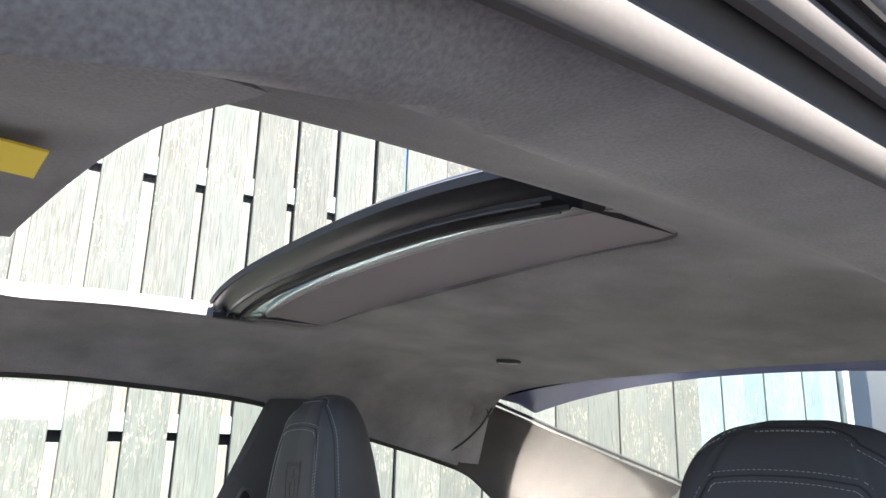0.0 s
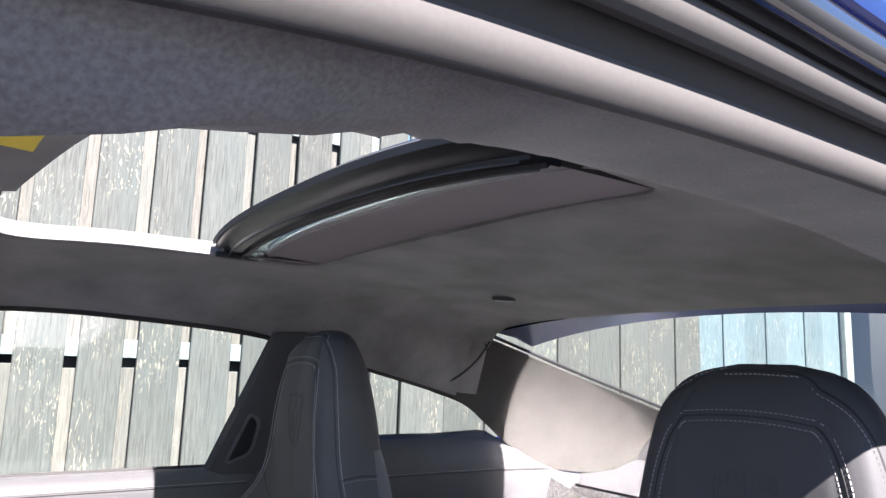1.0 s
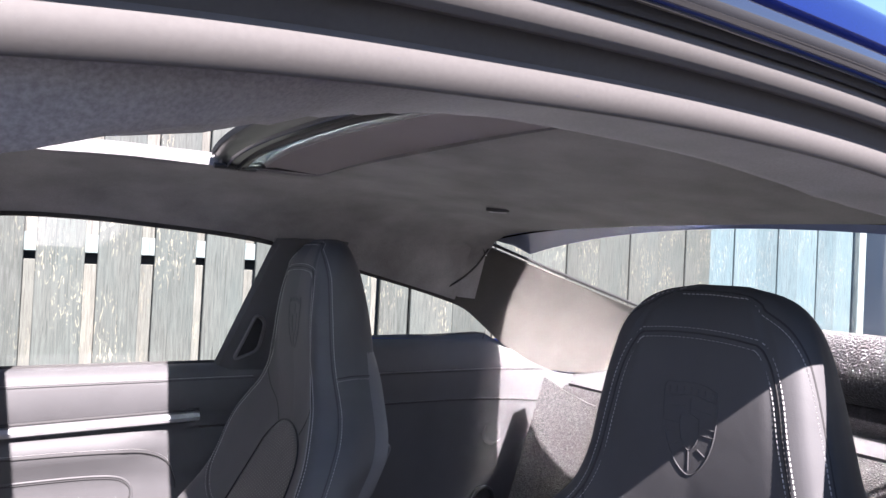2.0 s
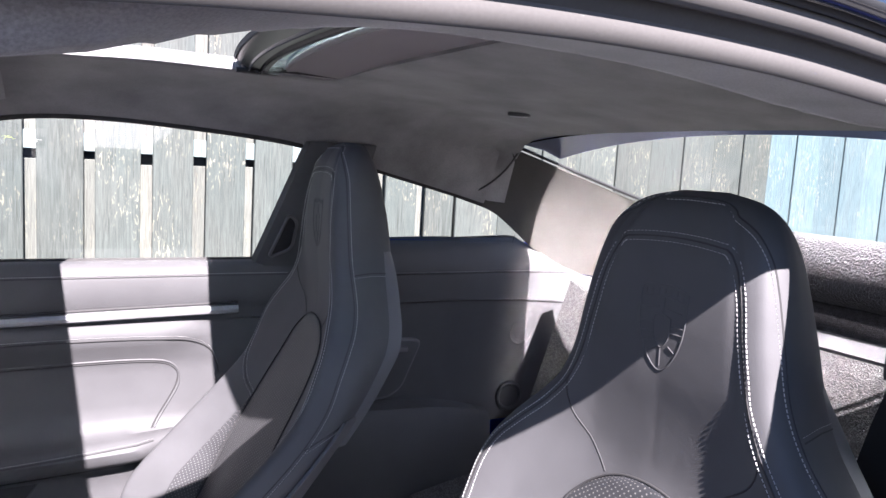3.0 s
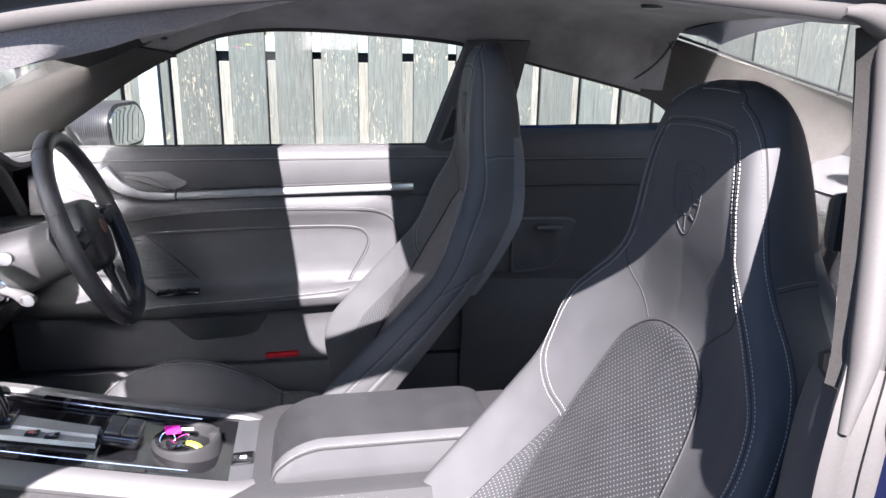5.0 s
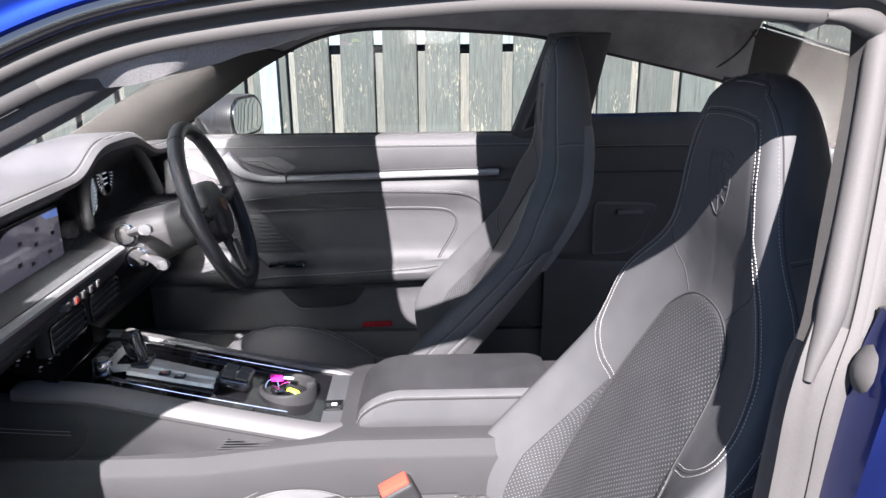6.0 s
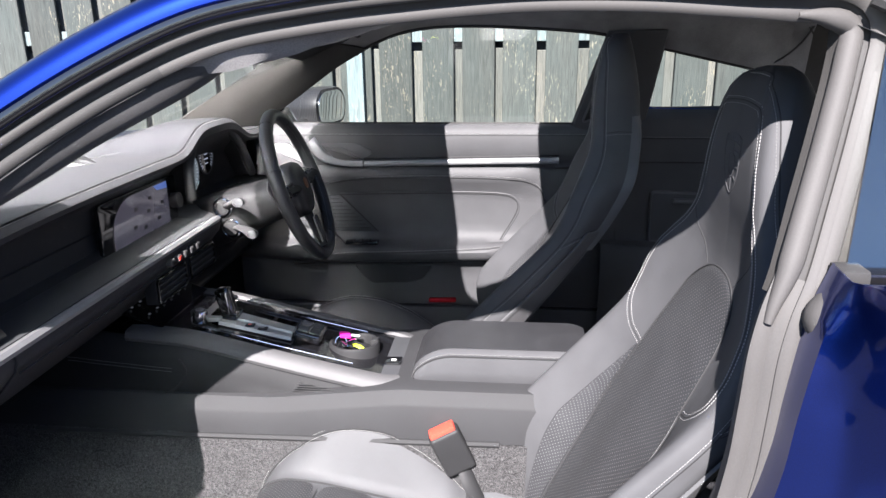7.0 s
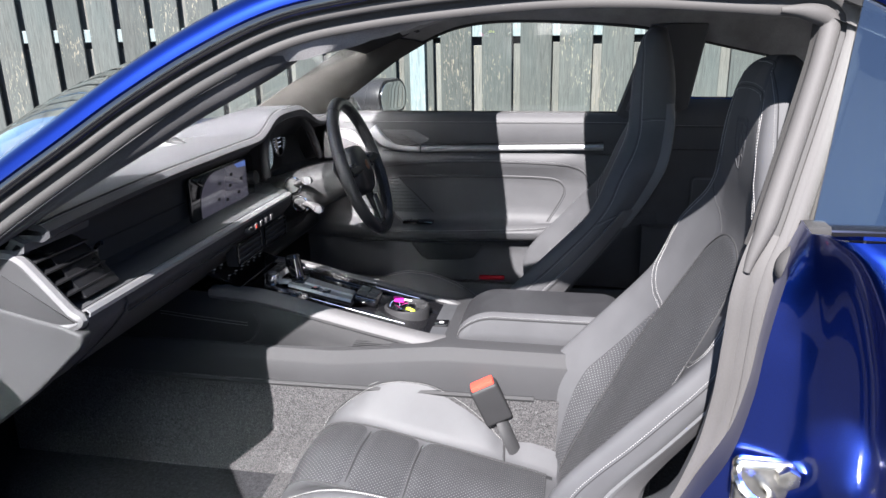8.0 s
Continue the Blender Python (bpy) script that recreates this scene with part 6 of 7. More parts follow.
# touch keys towards the dashboard, with icons
part("touch_plate", sheet([[(-0.46 + 0.13 * k / 6, y, 0.640 - 0.046 * k / 6) for y in (-0.11, 0, 0.11)] for k in range(7)], thick=0.004), GLOSS, console, "black touch panel")
for i in range(3):
    for j in range(6):
        part("touch_icon", box(-0.4420 + 0.036 * i, -0.4380 + 0.036 * i, -0.088 + 0.034 * j, -0.082 + 0.034 * j, 0.6372 - 0.0128 * i, 0.6382 - 0.0128 * i, 0), ICON, console)
for y in (-0.062, 0.062):
    kn = part("knob", disc((-0.272, y, 0.600), (0.1, 0, 1), 0.015, 0.026, 24, 0.003), CHROME, console, "chrome rotary knob")
    part("knob_cap", disc((-0.2705, y, 0.6145), (0.1, 0, 1), 0.010, 0.003, 24), PLASTIC, kn)
for k in range(5):
    part("rocker", box(-0.303, -0.283, -0.042 + 0.018 * k, -0.028 + 0.018 * k, 0.584, 0.603, 0.003), BLACK, console)
part("gear_plate", sheet([[(-0.240 + 0.150 * k / 12, y * (1 - 0.25 * k / 12) - 0.020, deck(-0.240 + 0.150 * k / 12) + z) for y, z in ((-0.030, 0.003), (-0.027, 0.010), (-0.010, 0.012), (-0.008, 0.017), (0.022, 0.018), (0.026, 0.004))] for k in range(13)], thick=0.004), ALU, console, "brushed aluminium gear plate")
part("switch_bridge", prism([(x, y, 0.583) for x, y in rounded([(-0.300, -0.054), (-0.236, -0.048), (-0.236, 0.030), (-0.300, 0.056)], 0.010, 4)], (0, 0, 0.008), 0.003), ALU, console, "brushed aluminium bridge between the knobs")
part("gear_slot", box(-0.262, -0.205, -0.036, 0.006, 0.580, 0.594, 0.004), GLOSS, console)
lever = part("gear_lever", box(-0.246, -0.214, -0.028, -0.002, 0.575, 0.646, 0.008, 3, Matrix.Translation((-0.23, 0, 0.6)) @ pose(0, 0, 0, 0, -12, 0) @ Matrix.Translation((0.23, 0, -0.6))), GLOSS, console, "stubby gear selector")
part("lever_edge", tube([(-0.222, -0.0285, 0.580), (-0.228, -0.0285, 0.640)], 0.0016, 6), CHROME, lever)
part("lever_edge", tube([(-0.222, -0.0015, 0.580), (-0.228, -0.0015, 0.640)], 0.0016, 6), CHROME, lever)
for y in (-0.078, 0.080):
    part("bright_line", tube([(-0.262 + 0.31 * k / 14, y, deck(-0.262 + 0.31 * k / 14) + 0.004) for k in range(15)], 0.0011, 6), CHROME, console)
    part("tray", sheet([[(-0.20 + 0.19 * k / 8, y + q, deck(-0.20 + 0.19 * k / 8) + 0.004) for q in (-0.016, 0.016)] for k in range(9)], thick=0.002), GLOSS, console)
for k in range(2):
    x = -0.187 + 0.027 * k
    b = part("deck_button", box(x, x + 0.020, -0.043, -0.029, deck(x + 0.01) + 0.0105, deck(x + 0.01) + 0.0145, 0.0015), GLOSS, console, "square console button")
    part("button_icon", box(x + 0.006, x + 0.013, -0.038, -0.034, deck(x + 0.01) + 0.0145, deck(x + 0.01) + 0.0150, 0), RED if k == 0 else ICON, b)
fob = part("key_dock", box(-0.088, -0.030, -0.040, 0.024, deck(-0.06) + 0.004, deck(-0.06) + 0.026, 0.008, 3, Matrix.Translation((-0.06, 0, 0.54)) @ pose(0, 0, 0, 0, 14, 0) @ Matrix.Translation((0.06, 0, -0.54))), GLOSS, console, "black ridged button pod")
for k in range(4):
    part("pod_key", box(-0.082 + 0.025 * (k % 2), -0.060 + 0.025 * (k % 2), -0.035 + 0.027 * (k // 2), -0.011 + 0.027 * (k // 2), deck(-0.06) + 0.024, deck(-0.06) + 0.029, 0.002, 2, Matrix.Translation((-0.06, 0, 0.54)) @ pose(0, 0, 0, 0, 14, 0) @ Matrix.Translation((0.06, 0, -0.54))), PLASTIC_DARK, fob)
# cup holder
CUP = Vector((0.036, -0.004, 0.516))
cup = part("cup_holder", sheet([[CUP + Vector((r * 1.12 * math.cos(q), r * math.sin(q), z)) for q in (2 * math.pi * j / 40 for j in range(40))] for r, z in ((0.039, -0.055), (0.040, -0.01), (0.040, 0.008), (0.042, 0.012), (0.046, 0.012), (0.048, 0.008), (0.047, -0.03))], closed=True), BLACK, console, "round black cup holder")
part("cup_base", disc(CUP + Vector((0, 0, -0.052)), (0, 0, 1), 0.044, 0.004, 32), BLACK, cup)
part("cup_clip", box(0.070, 0.086, -0.002, 0.018, 0.503, 0.530, 0.003), BLACK, cup)
part("rear_pad", prism([(x, y, deck(0.14) + 0.002) for x, y in rounded([(0.09, -0.098), (0.150, -0.090), (0.150, 0.090), (0.09, 0.098)], 0.015, 4)], (0, 0, 0.004), 0.002), PLASTIC_DARK, console, "ribbed rear pad")
rb = part("rear_button", prism([(x, y, deck(0.13) + 0.006) for x, y in rounded([(0.108, -0.052), (0.142, -0.050), (0.142, -0.018), (0.108, -0.020)], 0.004, 3)], (0, 0, 0.004), 0.0015), GLOSS, console)
part("button_icon", box(0.121, 0.131, -0.040, -0.032, deck(0.13) + 0.0102, deck(0.13) + 0.0108, 0), WHITE, rb)
for s in (-1, 1):
    ribs = bmesh.new()
    for i in range(8):
        z = 0.463 + 0.0052 * i
        x1 = 0.128 - 0.0245 * i
        tube([(-0.075 + 0.004 * i, s * 0.1398, z), (x1, s * 0.1398, z)], 0.0011, 5, bm=ribs)
    part("rib_panel", ribs, CHEEK, console, "finely ribbed side panel")

# keys in the cup holder
keys = thing("key_ring", CUP + Vector((-0.015, 0, 0.0)), "bunch of keys with pink and lime tags in the cup holder", "keys")
part("split_ring", tube([CUP + Vector((-0.010 + 0.016 * math.cos(q), -0.010 + 0.016 * math.sin(q), 0.010 + 0.008 * math.cos(q))) for q in (2 * math.pi * k / 24 for k in range(24))], 0.0013, 6, closed=True), CHROME, keys)
part("split_ring", tube([CUP + Vector((-0.030 + 0.012 * math.cos(q), 0.004 + 0.006 * math.sin(q), 0.006 + 0.012 * math.sin(q))) for q in (2 * math.pi * k / 24 for k in range(24))], 0.0012, 6, closed=True), CHROME, keys)
part("pink_tag", box(-0.012, 0.012, -0.008, 0.008, -0.003, 0.003, 0.002, 2, Matrix.Translation(CUP + Vector((-0.022, 0.012, 0.020))) @ pose(0, 0, 0, 20, 15, 30)), PINK, keys)
part("white_tag", box(-0.009, 0.009, -0.006, 0.006, -0.002, 0.002, 0.001, 2, Matrix.Translation(CUP + Vector((0.000, 0.014, 0.018))) @ pose(0, 0, 0, -30, 10, 10)), WHITE, keys)
part("lime_tag", tube(along([CUP + Vector((0.002, -0.010, 0.008)), CUP + Vector((0.018, -0.018, 0.006)), CUP + Vector((0.030, -0.022, -0.004))], 8), 0.006, 8, flat=0.4), LIME, keys)
part("key_body", box(-0.02, 0.02, -0.011, 0.011, -0.006, 0.006, 0.005, 3, Matrix.Translation(CUP + Vector((-0.012, -0.008, 0.000))) @ pose(0, 0, 0, 10, 35, 40)), GLOSS, keys)
part("key_body", box(-0.018, 0.018, -0.010, 0.010, -0.005, 0.005, 0.004, 3, Matrix.Translation(CUP + Vector((-0.005, 0.004, -0.022))) @ pose(0, 0, 0, 0, -20, 80)), BLACK, keys)

# armrest
arm = thing("armrest", (0.34, -0.03, 0.47), "padded leather armrest with pale stitching", "armrest")
AY0, AY1 = -0.112, 0.055
rows = []
for k in range(33):
    t = k / 32
    x = 0.168 + 0.352 * t
    f = min(1.0, math.sqrt(max(0.0, 1 - (1 - min(1, t / 0.26)) ** 2)))
    top = 0.488 + (0.562 - 0.488) * f - 0.010 * max(0, (t - 0.9) / 0.1) ** 2
    low = 0.484
    w = 1 - 0.16 * (1 - f) ** 2
    ym = (AY0 + AY1) / 2
    rows.append([(x, ym + (y - ym) * w, z) for y, z in ((AY0 + 0.006, low), (AY0, low + 0.010), (AY0 - 0.002, low + (top - low) * 0.45), (AY0 + 0.004, top - 0.008), (AY0 + 0.014, top), (ym, top + 0.003), (AY1 - 0.014, top), (AY1 - 0.003, top - 0.010), (AY1, low + 0.01), (AY1 - 0.006, low))])
part("pad", sheet(rows, closed=True, ends=True), LEATHER, arm, "grey leather pad")
# Lid top laid over the pad in a darker colour.
part("lid_top", sheet([[(p[0], p[1], p[2] + 0.0012) for p in r[4:7]] for r in rows], thick=0.001), LEATHER_BLACK, arm, "lid top, coloured darker than the pad")
ed = along([r[3] for r in rows], 200)
part("stitching", stitches([p + Vector((0, -0.002, 0.001)) for p in ed], [(0, -0.7, 0.7)] * 200), THREAD, arm)
part("seam", tube([p + Vector((0, -0.0015, -0.004)) for p in ed], 0.0016, 5), SEAM, arm)
part("stitching", stitches([p + Vector((0, 0.012, 0.0045)) for p in ed], [(0, -0.3, 1)] * 200), THREAD, arm)
part("base", box(0.175, 0.52, AY0 + 0.008, AY1 - 0.004, 0.455, 0.488, 0.008), PLASTIC_DARK, arm)

# seat belt buckle
buckle = thing("seat_belt_buckle", (0.27, -0.155, 0.30), "black seat belt buckle with red release button", "buckle")
BT = Matrix.Translation((0.258, -0.178, 0.388)) @ pose(0, 0, 0, 0, -24, 12) @ Matrix.Scale(1.18, 4)
part("body", box(-0.026, 0.026, -0.015, 0.015, -0.042, 0.036, 0.007, 3, BT), BLACK, buckle)
part("release_button", box(-0.022, 0.022, -0.011, 0.013, 0.030, 0.043, 0.004, 2, BT), RED, buckle, "red release button")
part("stem", tube(along([BT @ Vector((0.004, 0, -0.04)), (0.296, -0.190, 0.315), (0.328, -0.192, 0.25)], 10), 0.016, 8, flat=0.4), BLACK, buckle)

# ---- seats ----
YC = -0.330
# height; x of the centre, half width of the insert, crest (half width, x), outer edge (half width, x), rear edge (half width, x)
BACK = [(0.20, 0.400, 0.125, 0.205, 0.420, 0.222, 0.450, 0.200, 0.500), (0.27, 0.425, 0.128, 0.208, 0.400, 0.226, 0.430, 0.198, 0.500),
        (0.33, 0.450, 0.130, 0.210, 0.386, 0.228, 0.418, 0.197, 0.502), (0.38, 0.474, 0.130, 0.212, 0.377, 0.230, 0.410, 0.197, 0.512),
        (0.42, 0.494, 0.130, 0.213, 0.376, 0.231, 0.412, 0.197, 0.520), (0.46, 0.514, 0.130, 0.214, 0.390, 0.232, 0.428, 0.197, 0.530),
        (0.50, 0.533, 0.129, 0.215, 0.420, 0.233, 0.460, 0.197, 0.556), (0.55, 0.556, 0.126, 0.216, 0.466, 0.234, 0.508, 0.198, 0.594),
        (0.60, 0.582, 0.122, 0.217, 0.513, 0.235, 0.552, 0.199, 0.630), (0.65, 0.608, 0.117, 0.218, 0.560, 0.236, 0.596, 0.200, 0.665),
        (0.69, 0.629, 0.112, 0.218, 0.594, 0.236, 0.626, 0.201, 0.692), (0.73, 0.650, 0.104, 0.217, 0.616, 0.235, 0.648, 0.201, 0.716),
        (0.77, 0.668, 0.092, 0.213, 0.631, 0.231, 0.662, 0.200, 0.737), (0.80, 0.678, 0.084, 0.202, 0.643, 0.223, 0.674, 0.199, 0.750),
        (0.83, 0.684, 0.080, 0.176, 0.656, 0.205, 0.688, 0.184, 0.758), (0.86, 0.685, 0.078, 0.146, 0.668, 0.178, 0.698, 0.162, 0.762),
        (0.89, 0.684, 0.077, 0.122, 0.674, 0.150, 0.702, 0.140, 0.765), (0.93, 0.681, 0.075, 0.104, 0.676, 0.130, 0.702, 0.121, 0.767),
        (0.98, 0.680, 0.070, 0.094, 0.677, 0.119, 0.703, 0.109, 0.764), (1.03, 0.683, 0.064, 0.085, 0.682, 0.109, 0.706, 0.099, 0.756),
        (1.066, 0.689, 0.056, 0.074, 0.689, 0.099, 0.712, 0.089, 0.748), (1.090, 0.698, 0.045, 0.060, 0.699, 0.083, 0.719, 0.074, 0.741),
        (1.103, 0.709, 0.032, 0.043, 0.710, 0.060, 0.724, 0.053, 0.737), (1.110, 0.720, 0.012, 0.018, 0.721, 0.026, 0.728, 0.022, 0.733)]
TURN = radians(4.5)


def back_point(u, z, lift=0.0):
    """A point of the backrest at height z: |u| runs 0 to 1 round its section, from the middle of the front over one side to the middle of the rear; negative u is the other side."""
    cx, iw, aw, ax, bw, bx, kw, kx = spline(BACK, z)
    s, a = (1 if u >= 0 else -1), abs(u)
    keys = [(0.0, 0.0, cx), (0.28, iw, cx - 0.002), (0.37, iw + 0.50 * (aw - iw), cx + 0.46 * (ax - cx)), (0.455, iw + 0.90 * (aw - iw), ax + 0.06 * (cx - ax)), (0.49, aw, ax),
            (0.53, aw + 0.62 * (bw - aw), ax + 0.22 * (bx - ax)), (0.575, bw, bx), (0.66, bw - 0.1 * (bw - kw), 0.55 * bx + 0.45 * kx), (0.75, kw, kx), (0.79, kw - 0.016 * min(1.0, kw / 0.08), kx + 0.008), (1.0, 0.0, kx + 0.014)]
    w, x = spline(keys, a)
    x, y = x - 0.9 * lift - 0.66, s * w
    return Vector((0.66 + x * math.cos(TURN) - y * math.sin(TURN), YC + x * math.sin(TURN) + y * math.cos(TURN), z + 0.4 * lift))


def back_line(uv, lift, n):
    """Points and surface normals along a line on the backrest, given by corners (u, height)."""
    pts, nor = [], []
    for q in along([(u, v, 0) for u, v in uv], n):
        u, v = q.x, q.y
        p = back_point(u, v)
        du = back_point(u + 0.004, v) - back_point(u - 0.004, v)
        dv = back_point(u, min(v + 0.004, 1.109)) - back_point(u, v - 0.004)
        m = du.cross(dv).normalized()
        cx, kx = spline(BACK, v)[0], spline(BACK, v)[7]
        if m.dot(p - Vector(((cx + kx) / 2 + 0.02, YC, v - 0.02))) < 0:
            m = -m
        pts.append(p + m * lift)
        nor.append(m)
    return pts, nor


def seam_on_back(parent, uv, n=90, twin=0.0, thread=True, lift=0.0006):
    pts, nor = back_line(uv, -0.0003, n)
    part("seam", tube(pts, 0.0011, 5), SEAM, parent)
    if thread:
        off = [0.0048] + ([-0.0048] if twin else [])
        for o in off:
            part("stitching", stitches([p + m * lift for p, m in zip(pts, nor)], nor, side=o), THREAD, parent, "pale stitching")


seat = thing("front_seat", (0.35, YC, 0.16), "dark grey leather sports seat with perforated centre, sunlit", "car seat", group="front seats")
us = [k / 90 for k in range(-90, 90)]
zs_ = [0.20 + 0.86 * k / 130 for k in range(130)] + [1.06 + 0.050 * math.sin(math.pi / 2 * k / 24) for k in range(25)]
part("backrest", sheet([[back_point(u, z) for u in us] for z in zs_], closed=True, ends=True), LEATHER, seat, "grey leather backrest with built-in headrest")
# perforated insert under an arched seam, a little proud
INSERT_W = [(0.26, 0.124), (0.40, 0.129), (0.50, 0.128), (0.58, 0.124), (0.64, 0.119), (0.69, 0.113), (0.73, 0.106), (0.76, 0.096), (0.782, 0.082), (0.798, 0.064), (0.808, 0.044), (0.8135, 0.022), (0.815, 0.004)]
rows = []
for i in range(61):
    z = 0.26 + 0.555 * math.sin(math.pi / 2 * i / 60)
    w = spline(INSERT_W, z)[0]
    iw = spline(BACK, z)[1]
    rows.append([back_point(0.28 * min(1.0, w / iw) * q, z, 0.0040 * (1 - abs(q) ** 6) * min(1.0, w / 0.06)) for q in (j / 14 for j in range(-14, 15))])
part("backrest_insert", sheet(rows, thick=0.002), INSERT, seat, "perforated leather centre panel")
edge_ = [r[0] for r in rows] + [r[-1] for r in rows[::-1]]
part("insert_seam", tube([p + Vector((-0.001, 0, 0.0006)) for p in edge_], 0.0014, 6), SEAM, seat)
for s in (-1, 1):
    # double seam: round the headrest, over the shoulder, then in to the centre panel
    seam_on_back(seat, [(s * 0.288, 0.640), (s * 0.35, 0.655), (s * 0.41, 0.676), (s * 0.455, 0.700), (s * 0.48, 0.735), (s * 0.485, 0.78), (s * 0.485, 0.83), (s * 0.48, 0.89), (s * 0.46, 0.94), (s * 0.44, 0.98), (s * 0.432, 1.005), (s * 0.415, 1.026), (s * 0.385, 1.043), (s * 0.34, 1.054), (s * 0.29, 1.060)], 190, twin=1, lift=0.0007)
    # outer edge seam
    seam_on_back(seat, [(s * 0.565, 0.28), (s * 0.565, 0.45), (s * 0.57, 0.6), (s * 0.57, 0.75), (s * 0.57, 0.86), (s * 0.565, 0.96), (s * 0.557, 1.02), (s * 0.548, 1.050), (s * 0.530, 1.072), (s * 0.505, 1.085), (s * 0.47, 1.0925), (s * 0.42, 1.0975), (s * 0.35, 1.101), (s * 0.25, 1.103)], 210)
    # from the shoulder notch to the arch
    seam_on_back(seat, [(s * 0.20, 0.806), (s * 0.29, 0.835), (s * 0.39, 0.866), (s * 0.475, 0.893)], 30, thread=False)
    # across the side of the headrest, and down the side of the lower bolster
    seam_on_back(seat, [(s * 0.58, 0.905), (s * 0.66, 0.908), (s * 0.745, 0.907)], 24)
    seam_on_back(seat, [(s * 0.575, 0.672), (s * 0.63, 0.690), (s * 0.70, 0.705)], 24)
    # perforated strip on the inner face of the lower bolster
    rows = []
    for i in range(31):
        z = 0.27 + 0.365 * i / 30
        k = min(1.0, (0.640 - z) / 0.16) ** 0.8
        rows.append([back_point(s * (0.285 + 0.075 * k * q), z, 0.0018) for q in (0.0, 0.25, 0.5, 0.75, 1.0)])
    part("bolster_insert", sheet(rows, thick=0.0015), INSERT, seat, "perforated strip beside the centre panel")
    part("seam", tube([r[-1] for r in rows], 0.0012, 5), SEAM, seat)
seam_on_back(seat, [(-0.29, 1.060), (-0.15, 1.063), (0.0, 1.064), (0.15, 1.063), (0.29, 1.060)], 50, twin=1)
seam_on_back(seat, [(-0.25, 1.103), (-0.12, 1.1035), (0.0, 1.1037), (0.12, 1.1035), (0.25, 1.103)], 40)
# plastic side shells and rear shell
for s in (-1, 1):
    rows = []
    for i in range(25):
        t = i / 24
        z = 0.25 + 0.45 * t
        u0 = 0.615 + 0.055 * t
        rows.append([back_point(s * (u0 + (0.745 - u0) * q), z) + Vector((0.0, s * (0.006 if 0 < q else 0.001), 0)) for q in (0.0, 0.04, 0.35, 0.7, 1.0)])
    rows.append([p + Vector((0.006, -s * 0.006, 0.006)) for p in rows[-1]])
    part("side_shell", sheet(rows, thick=0.003), PLASTIC, seat, "grey plastic side shell")
    # Lip coloured paler than the shell, for the sky light it catches.
    part("shell_lip", sheet([[r[0] + Vector((-0.001, s * 0.002, 0)), r[1] + Vector((0, s * 0.003, 0)), r[1].lerp(r[2], 0.45) + Vector((0, s * 0.003, 0)), r[1].lerp(r[2], 0.5) + Vector((0, -s * 0.001, 0))] for r in rows], thick=0.002), SHELL, seat, "bevelled front lip of the shell, sky light in its colour")
    rows = []
    for i in range(37):
        z = 0.66 + 0.28 * i / 36
        e = math.sin(math.pi * min(1.0, (36 - i + 0.3) / 8) / 2)
        rows.append([back_point(s * u, z) + Vector((d * e, s * d * e, 0)) for u, d in ((0.725, 0.0), (0.745, 0.005), (0.765, 0.007), (0.79, 0.006), (0.82, 0.002))])
    part("shell_edge", sheet(rows, thick=0.003), SHELL, seat, "rim of the hard back shell")
rows = [[back_point(u, 0.26 + 0.66 * i / 30) + Vector((0.005, 0, 0)) for u in (0.80, 0.86, 0.92, 0.97, 0.999, -0.97, -0.92, -0.86, -0.80)] for i in range(31)]
part("rear_shell", sheet(rows, thick=0.004), PLASTIC_DARK, seat, "dark rear shell")
# pressed shield on the headrest: plain bands, no lettering
V0, V1 = 0.933, 1.018


def shield(a, b):
    """A place on the headrest's face: a across (-1 to 1), b up (0 to 1)."""
    z = V0 + (V1 - V0) * b
    return (a * 0.28 * 0.027 / spline(BACK, z)[1], z)


def raised(lines, r):
    bms = []
    for ln_ in lines:
        pts, _ = back_line([shield(a, b) for a, b in ln_], 0.0002, max(6, 5 * len(ln_)))
        bms.append(tube(pts, r, 6))
    return join(*bms)


outer = [(-1, 0.93), (-0.55, 0.985), (0, 1.0), (0.55, 0.985), (1, 0.93), (1.0, 0.6), (0.86, 0.35), (0.5, 0.12), (0, 0.0), (-0.5, 0.12), (-0.86, 0.35), (-1.0, 0.6), (-1, 0.93)]
small = [(-0.36, 0.62), (0, 0.66), (0.36, 0.62), (0.34, 0.42), (0.2, 0.32), (0, 0.27), (-0.2, 0.32), (-0.34, 0.42), (-0.36, 0.62)]
bars_ = [[(-0.8 + 0.27 * k, 0.875 - 0.02 * abs(k - 3) / 3 + 0.01), (-0.8 + 0.27 * k, 0.955 - 0.02 * abs(k - 3) / 3)] for k in range(7)]
part("pressed_shield", raised([outer, small, [(-0.98, 0.82), (0, 0.87), (0.98, 0.82)], [(0, 0.84), (0, 0.66)], [(0.40, 0.54), (0.97, 0.54)], [(-0.97, 0.54), (-0.40, 0.54)], [(-0.34, 0.46), (-0.93, 0.46)],
                               [(0.2, 0.74), (0.95, 0.70)], [(0.36, 0.44), (0.9, 0.42)], [(-0.34, 0.30), (-0.62, 0.24)], [(0.3, 0.34), (0.8, 0.30)], [(0.16, 0.28), (0.6, 0.19)], [(0, 0.26), (0, 0.05)], [(-0.2, 0.72), (-0.8, 0.70)]] + bars_, 0.0006), LEATHER, seat, "shield pressed into the leather")

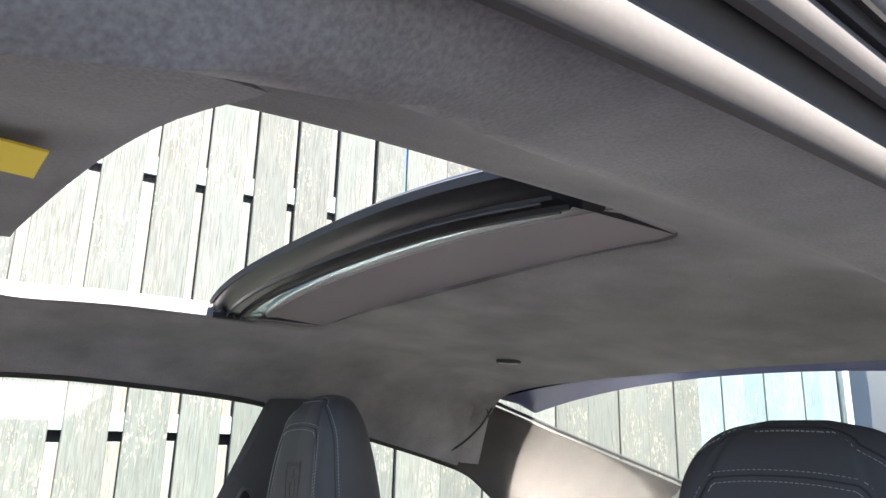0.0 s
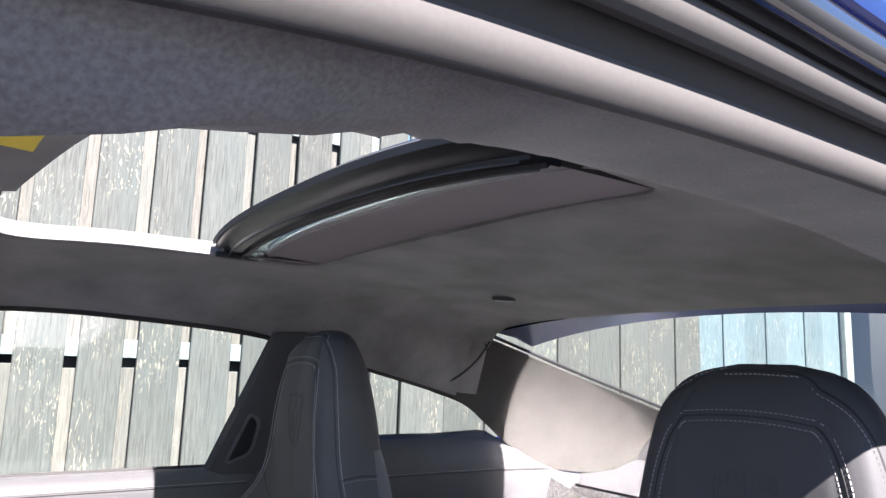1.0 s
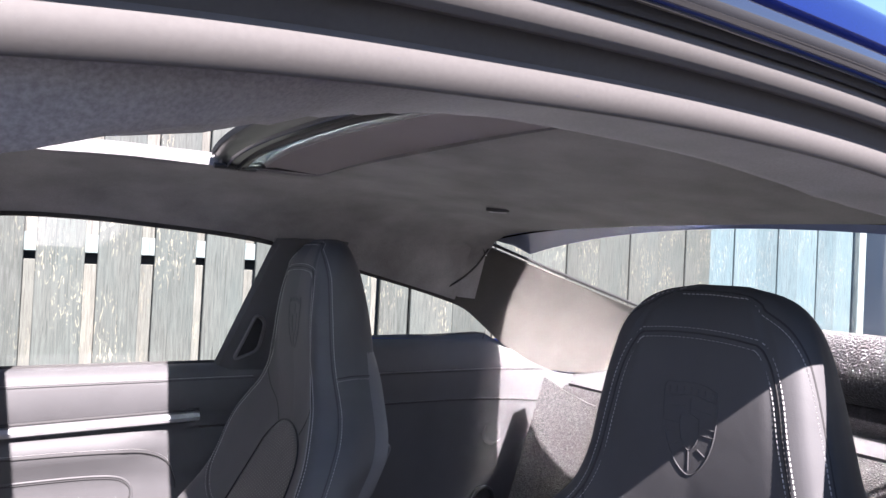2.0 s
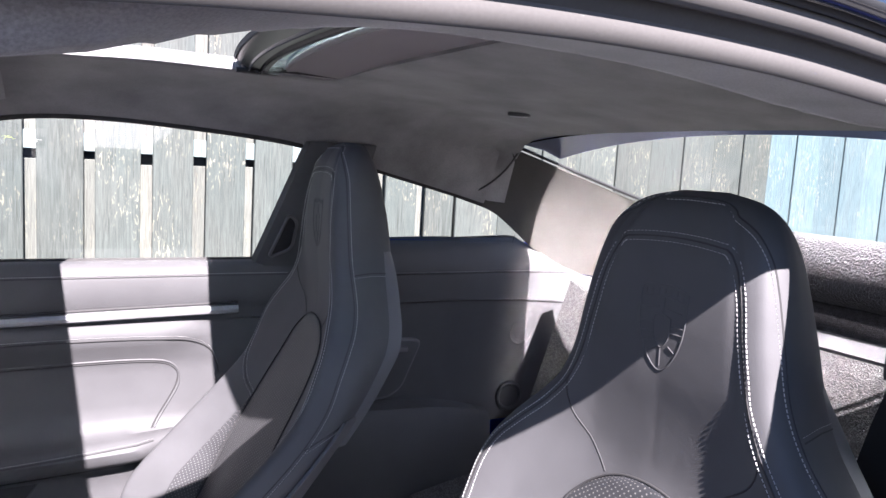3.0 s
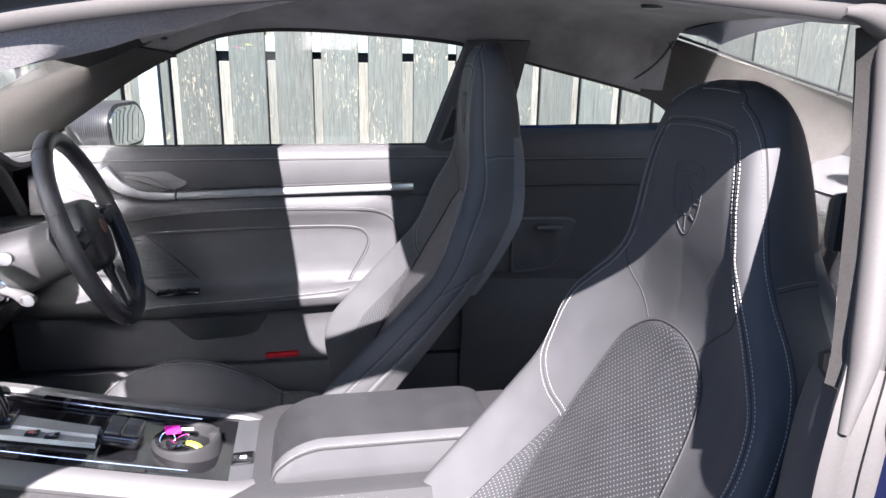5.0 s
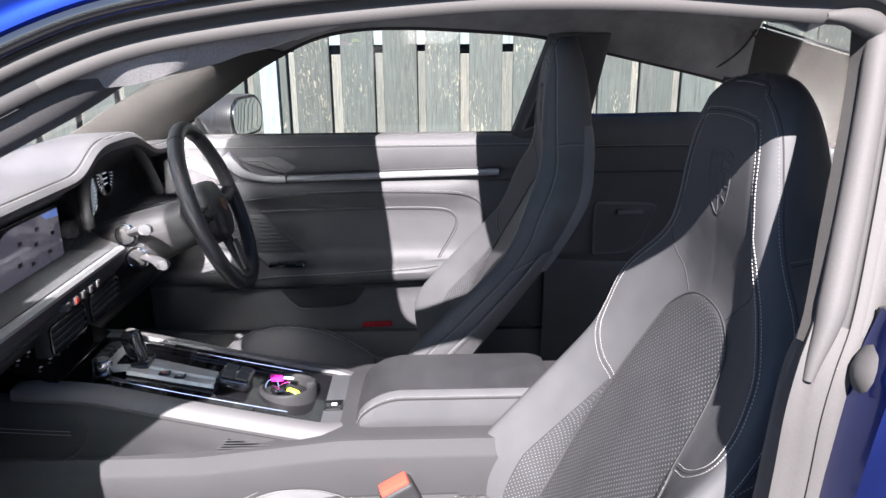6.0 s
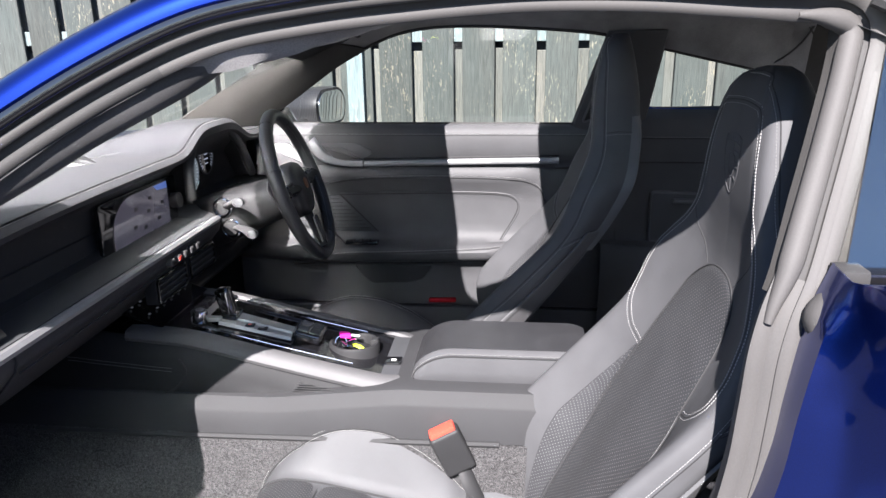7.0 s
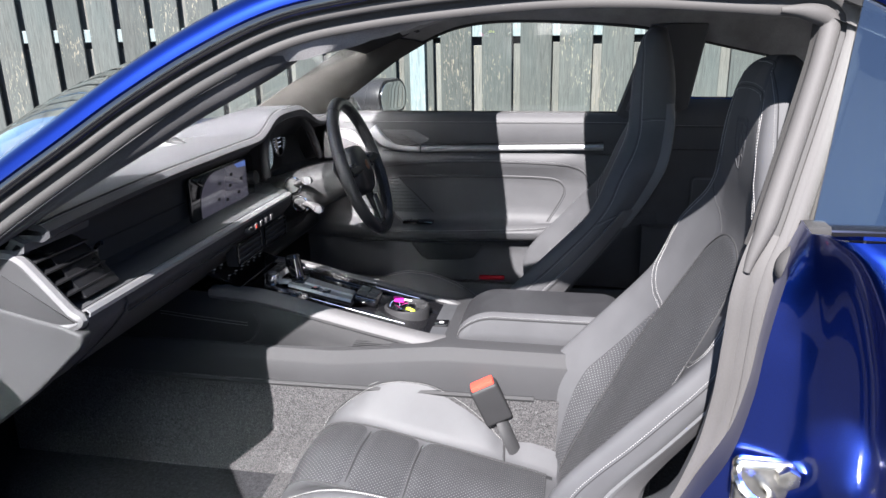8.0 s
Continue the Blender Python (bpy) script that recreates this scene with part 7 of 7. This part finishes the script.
# cushion
CUSH = [(0.00, -0.128, 0.235, 0.195, 0.0), (0.05, -0.120, 0.285, 0.205, 0.002), (0.11, -0.100, 0.318, 0.212, 0.006), (0.18, -0.062, 0.332, 0.218, 0.034), (0.28, -0.010, 0.328, 0.222, 0.082), (0.38, 0.045, 0.318, 0.225, 0.116),
        (0.52, 0.120, 0.302, 0.226, 0.132), (0.66, 0.195, 0.288, 0.224, 0.106), (0.78, 0.255, 0.277, 0.218, 0.060), (0.86, 0.292, 0.270, 0.214, 0.026), (0.93, 0.350, 0.258, 0.212, 0.046), (1.0, 0.430, 0.235, 0.21, 0.040)]


def cushion_point(u, v, lift=0.0):
    x, z, w, b = spline(CUSH, v)
    a, s = abs(u), (1 if u >= 0 else -1)
    keys = [(0.0, 0.0, -0.004), (0.28, 0.50, 0.0), (0.36, 0.60, 0.30), (0.46, 0.76, 0.85), (0.54, 0.88, 1.0), (0.62, 0.97, 0.80), (0.70, 1.0, 0.30), (0.85, 0.99, -0.6), (1.0, 0.96, -1.5)]
    p, q = spline(keys, a)
    h = q * b * (0.55 if s < 0 else 1.0) if q > 0 else q * 0.09
    return Vector((x, YC + s * p * w, z + h + lift + 0.010 * (1 - min(1, p / 0.5) ** 2)))


us2 = [k / 30 for k in range(-30, 31)]
rows = [[cushion_point(u, 0.0) + Vector((0.02, 0, -0.12)) for u in us2], [cushion_point(u, 0.0) + Vector((0.002, 0, -0.04)) for u in us2]] + [[cushion_point(u, k / 40) for u in us2] for k in range(41)]
part("cushion", sheet(rows, thick=0.004), LEATHER, seat, "grey leather seat cushion with raised sides")
rows = [[cushion_point(0.27 * q, 0.03 + 0.93 * i / 40, 0.005 * (1 - abs(q) ** 6) - 0.006 * (math.exp(-((i - 12) / 0.9) ** 2) + math.exp(-((i - 21) / 0.9) ** 2))) for q in (j / 12 for j in range(-12, 13))] for i in range(41)]
part("cushion_insert", sheet(rows, thick=0.002), INSERT, seat, "perforated leather cushion centre")
for i in (12, 21):
    part("insert_fold", tube([p + Vector((0, 0, 0.0008)) for p in rows[i]], 0.0022, 6), SEAM, seat)
for s in (-1, 1):
    part("insert_seam", tube([cushion_point(s * 0.272, 0.03 + 0.93 * k / 60, 0.001) for k in range(61)], 0.0022, 6), SEAM, seat)
    ln_ = [cushion_point(s * 0.52, 0.02 + 0.86 * k / 150, 0.0020) if s < 0 else cushion_point(13 / 30, 0.02 + 0.86 * k / 150).lerp(cushion_point(14 / 30, 0.02 + 0.86 * k / 150), 0.55) + Vector((0, -0.0042, 0.0036)) for k in range(151)]
    part("seam", tube([p - Vector((0, 0, 0.0018)) for p in ln_], 0.0011, 5), SEAM, seat)
    part("stitching", stitches(ln_, [(0, -0.5 * s, 1)] * 151, side=0.0045), THREAD, seat, "pale stitching")
    part("stitching", stitches(ln_, [(0, -0.5 * s, 1)] * 151, side=-0.0045), THREAD, seat, "pale stitching")
    cross = along([cushion_point(s * 0.28, 0.86, 0.001), cushion_point(s * 0.40, 0.855, 0.001), cushion_point(s * 0.52, 0.85, 0.001), cushion_point(s * 0.64, 0.85, 0.001), cushion_point(s * 0.74, 0.85, 0.001)], 20)
    part("bolster_fold", tube(cross, 0.0024, 6), SEAM, seat)
    part("seat_side", sheet([[(-0.17 + 0.56 * k / 10, YC + s * 0.212, 0.30 - 0.05 * k / 10), (-0.17 + 0.56 * k / 10, YC + s * 0.222, 0.22), (-0.16 + 0.54 * k / 10, YC + s * 0.20, 0.16)] for k in range(11)], thick=0.008), PLASTIC_DARK, seat, "plastic seat side")
part("seat_base", box(-0.15, 0.40, YC - 0.19, YC + 0.19, 0.152, 0.25, 0.02), BLACK, seat)
far_seat = copy_thing(seat, Matrix.Translation((0.35 - 0.128, 0.340, 0.16 + 0.037)) @ Matrix.Scale(-1, 4, (0, 1, 0)))
far_seat["label"] = "dark grey leather sports seat behind the steering wheel, half shaded"
part("seat_mount", box(-0.20, 0.24, -YC - 0.19, -YC + 0.19, 0.15, 0.215, 0.01), BLACK, car)

# ---- sun visors ----
def visor(y0, y1, label, back, drop):
    v = thing("sun_visor", (0.03, (y0 + y1) / 2, 1.19), label, "sun visor")
    rows_ = []
    for k in range(17):
        y = y0 + (y1 - y0) * k / 16
        e = math.sqrt(max(0.05, 1 - abs(2 * k / 16 - 1) ** 6))
        a, b_ = -0.085, back + 0.10 * max(0.0, abs(y) - 0.15) * (1 if drop else 0)
        rows_.append([(a + (b_ - a) * t, y, lining(a + (b_ - a) * t, abs(y)) - 0.004 - d * e - drop * t ** 2) for t, d in ((0.0, 0.0), (0.02, 0.010), (0.5, 0.013), (0.95, 0.011), (1.0, 0.004), (0.95, -0.002), (0.5, -0.002), (0.02, -0.002))])
    part("flap", sheet(rows_, closed=True, ends=True), SUEDE, v)
    return v


v1 = visor(-0.50, -0.12, "grey suede sun visor with a yellow and white label", 0.130, 0.026)
visor(0.16, 0.53, "grey suede sun visor folded up", 0.092, 0.0)
for x0, x1, mat, nm in ((0.060, 0.106, WHITE, "white_label"), (0.106, 0.124, YELLOW, "yellow_label")):
    rows = [[(x, y, lining(x, abs(y)) - 0.0235 - 0.026 * ((x + 0.085) / 0.235) ** 2) for y in (-0.385, -0.36, -0.33)] for x in (x0, (x0 + x1) / 2, x1)]
    part(nm, sheet(rows, thick=0.001), mat, v1)
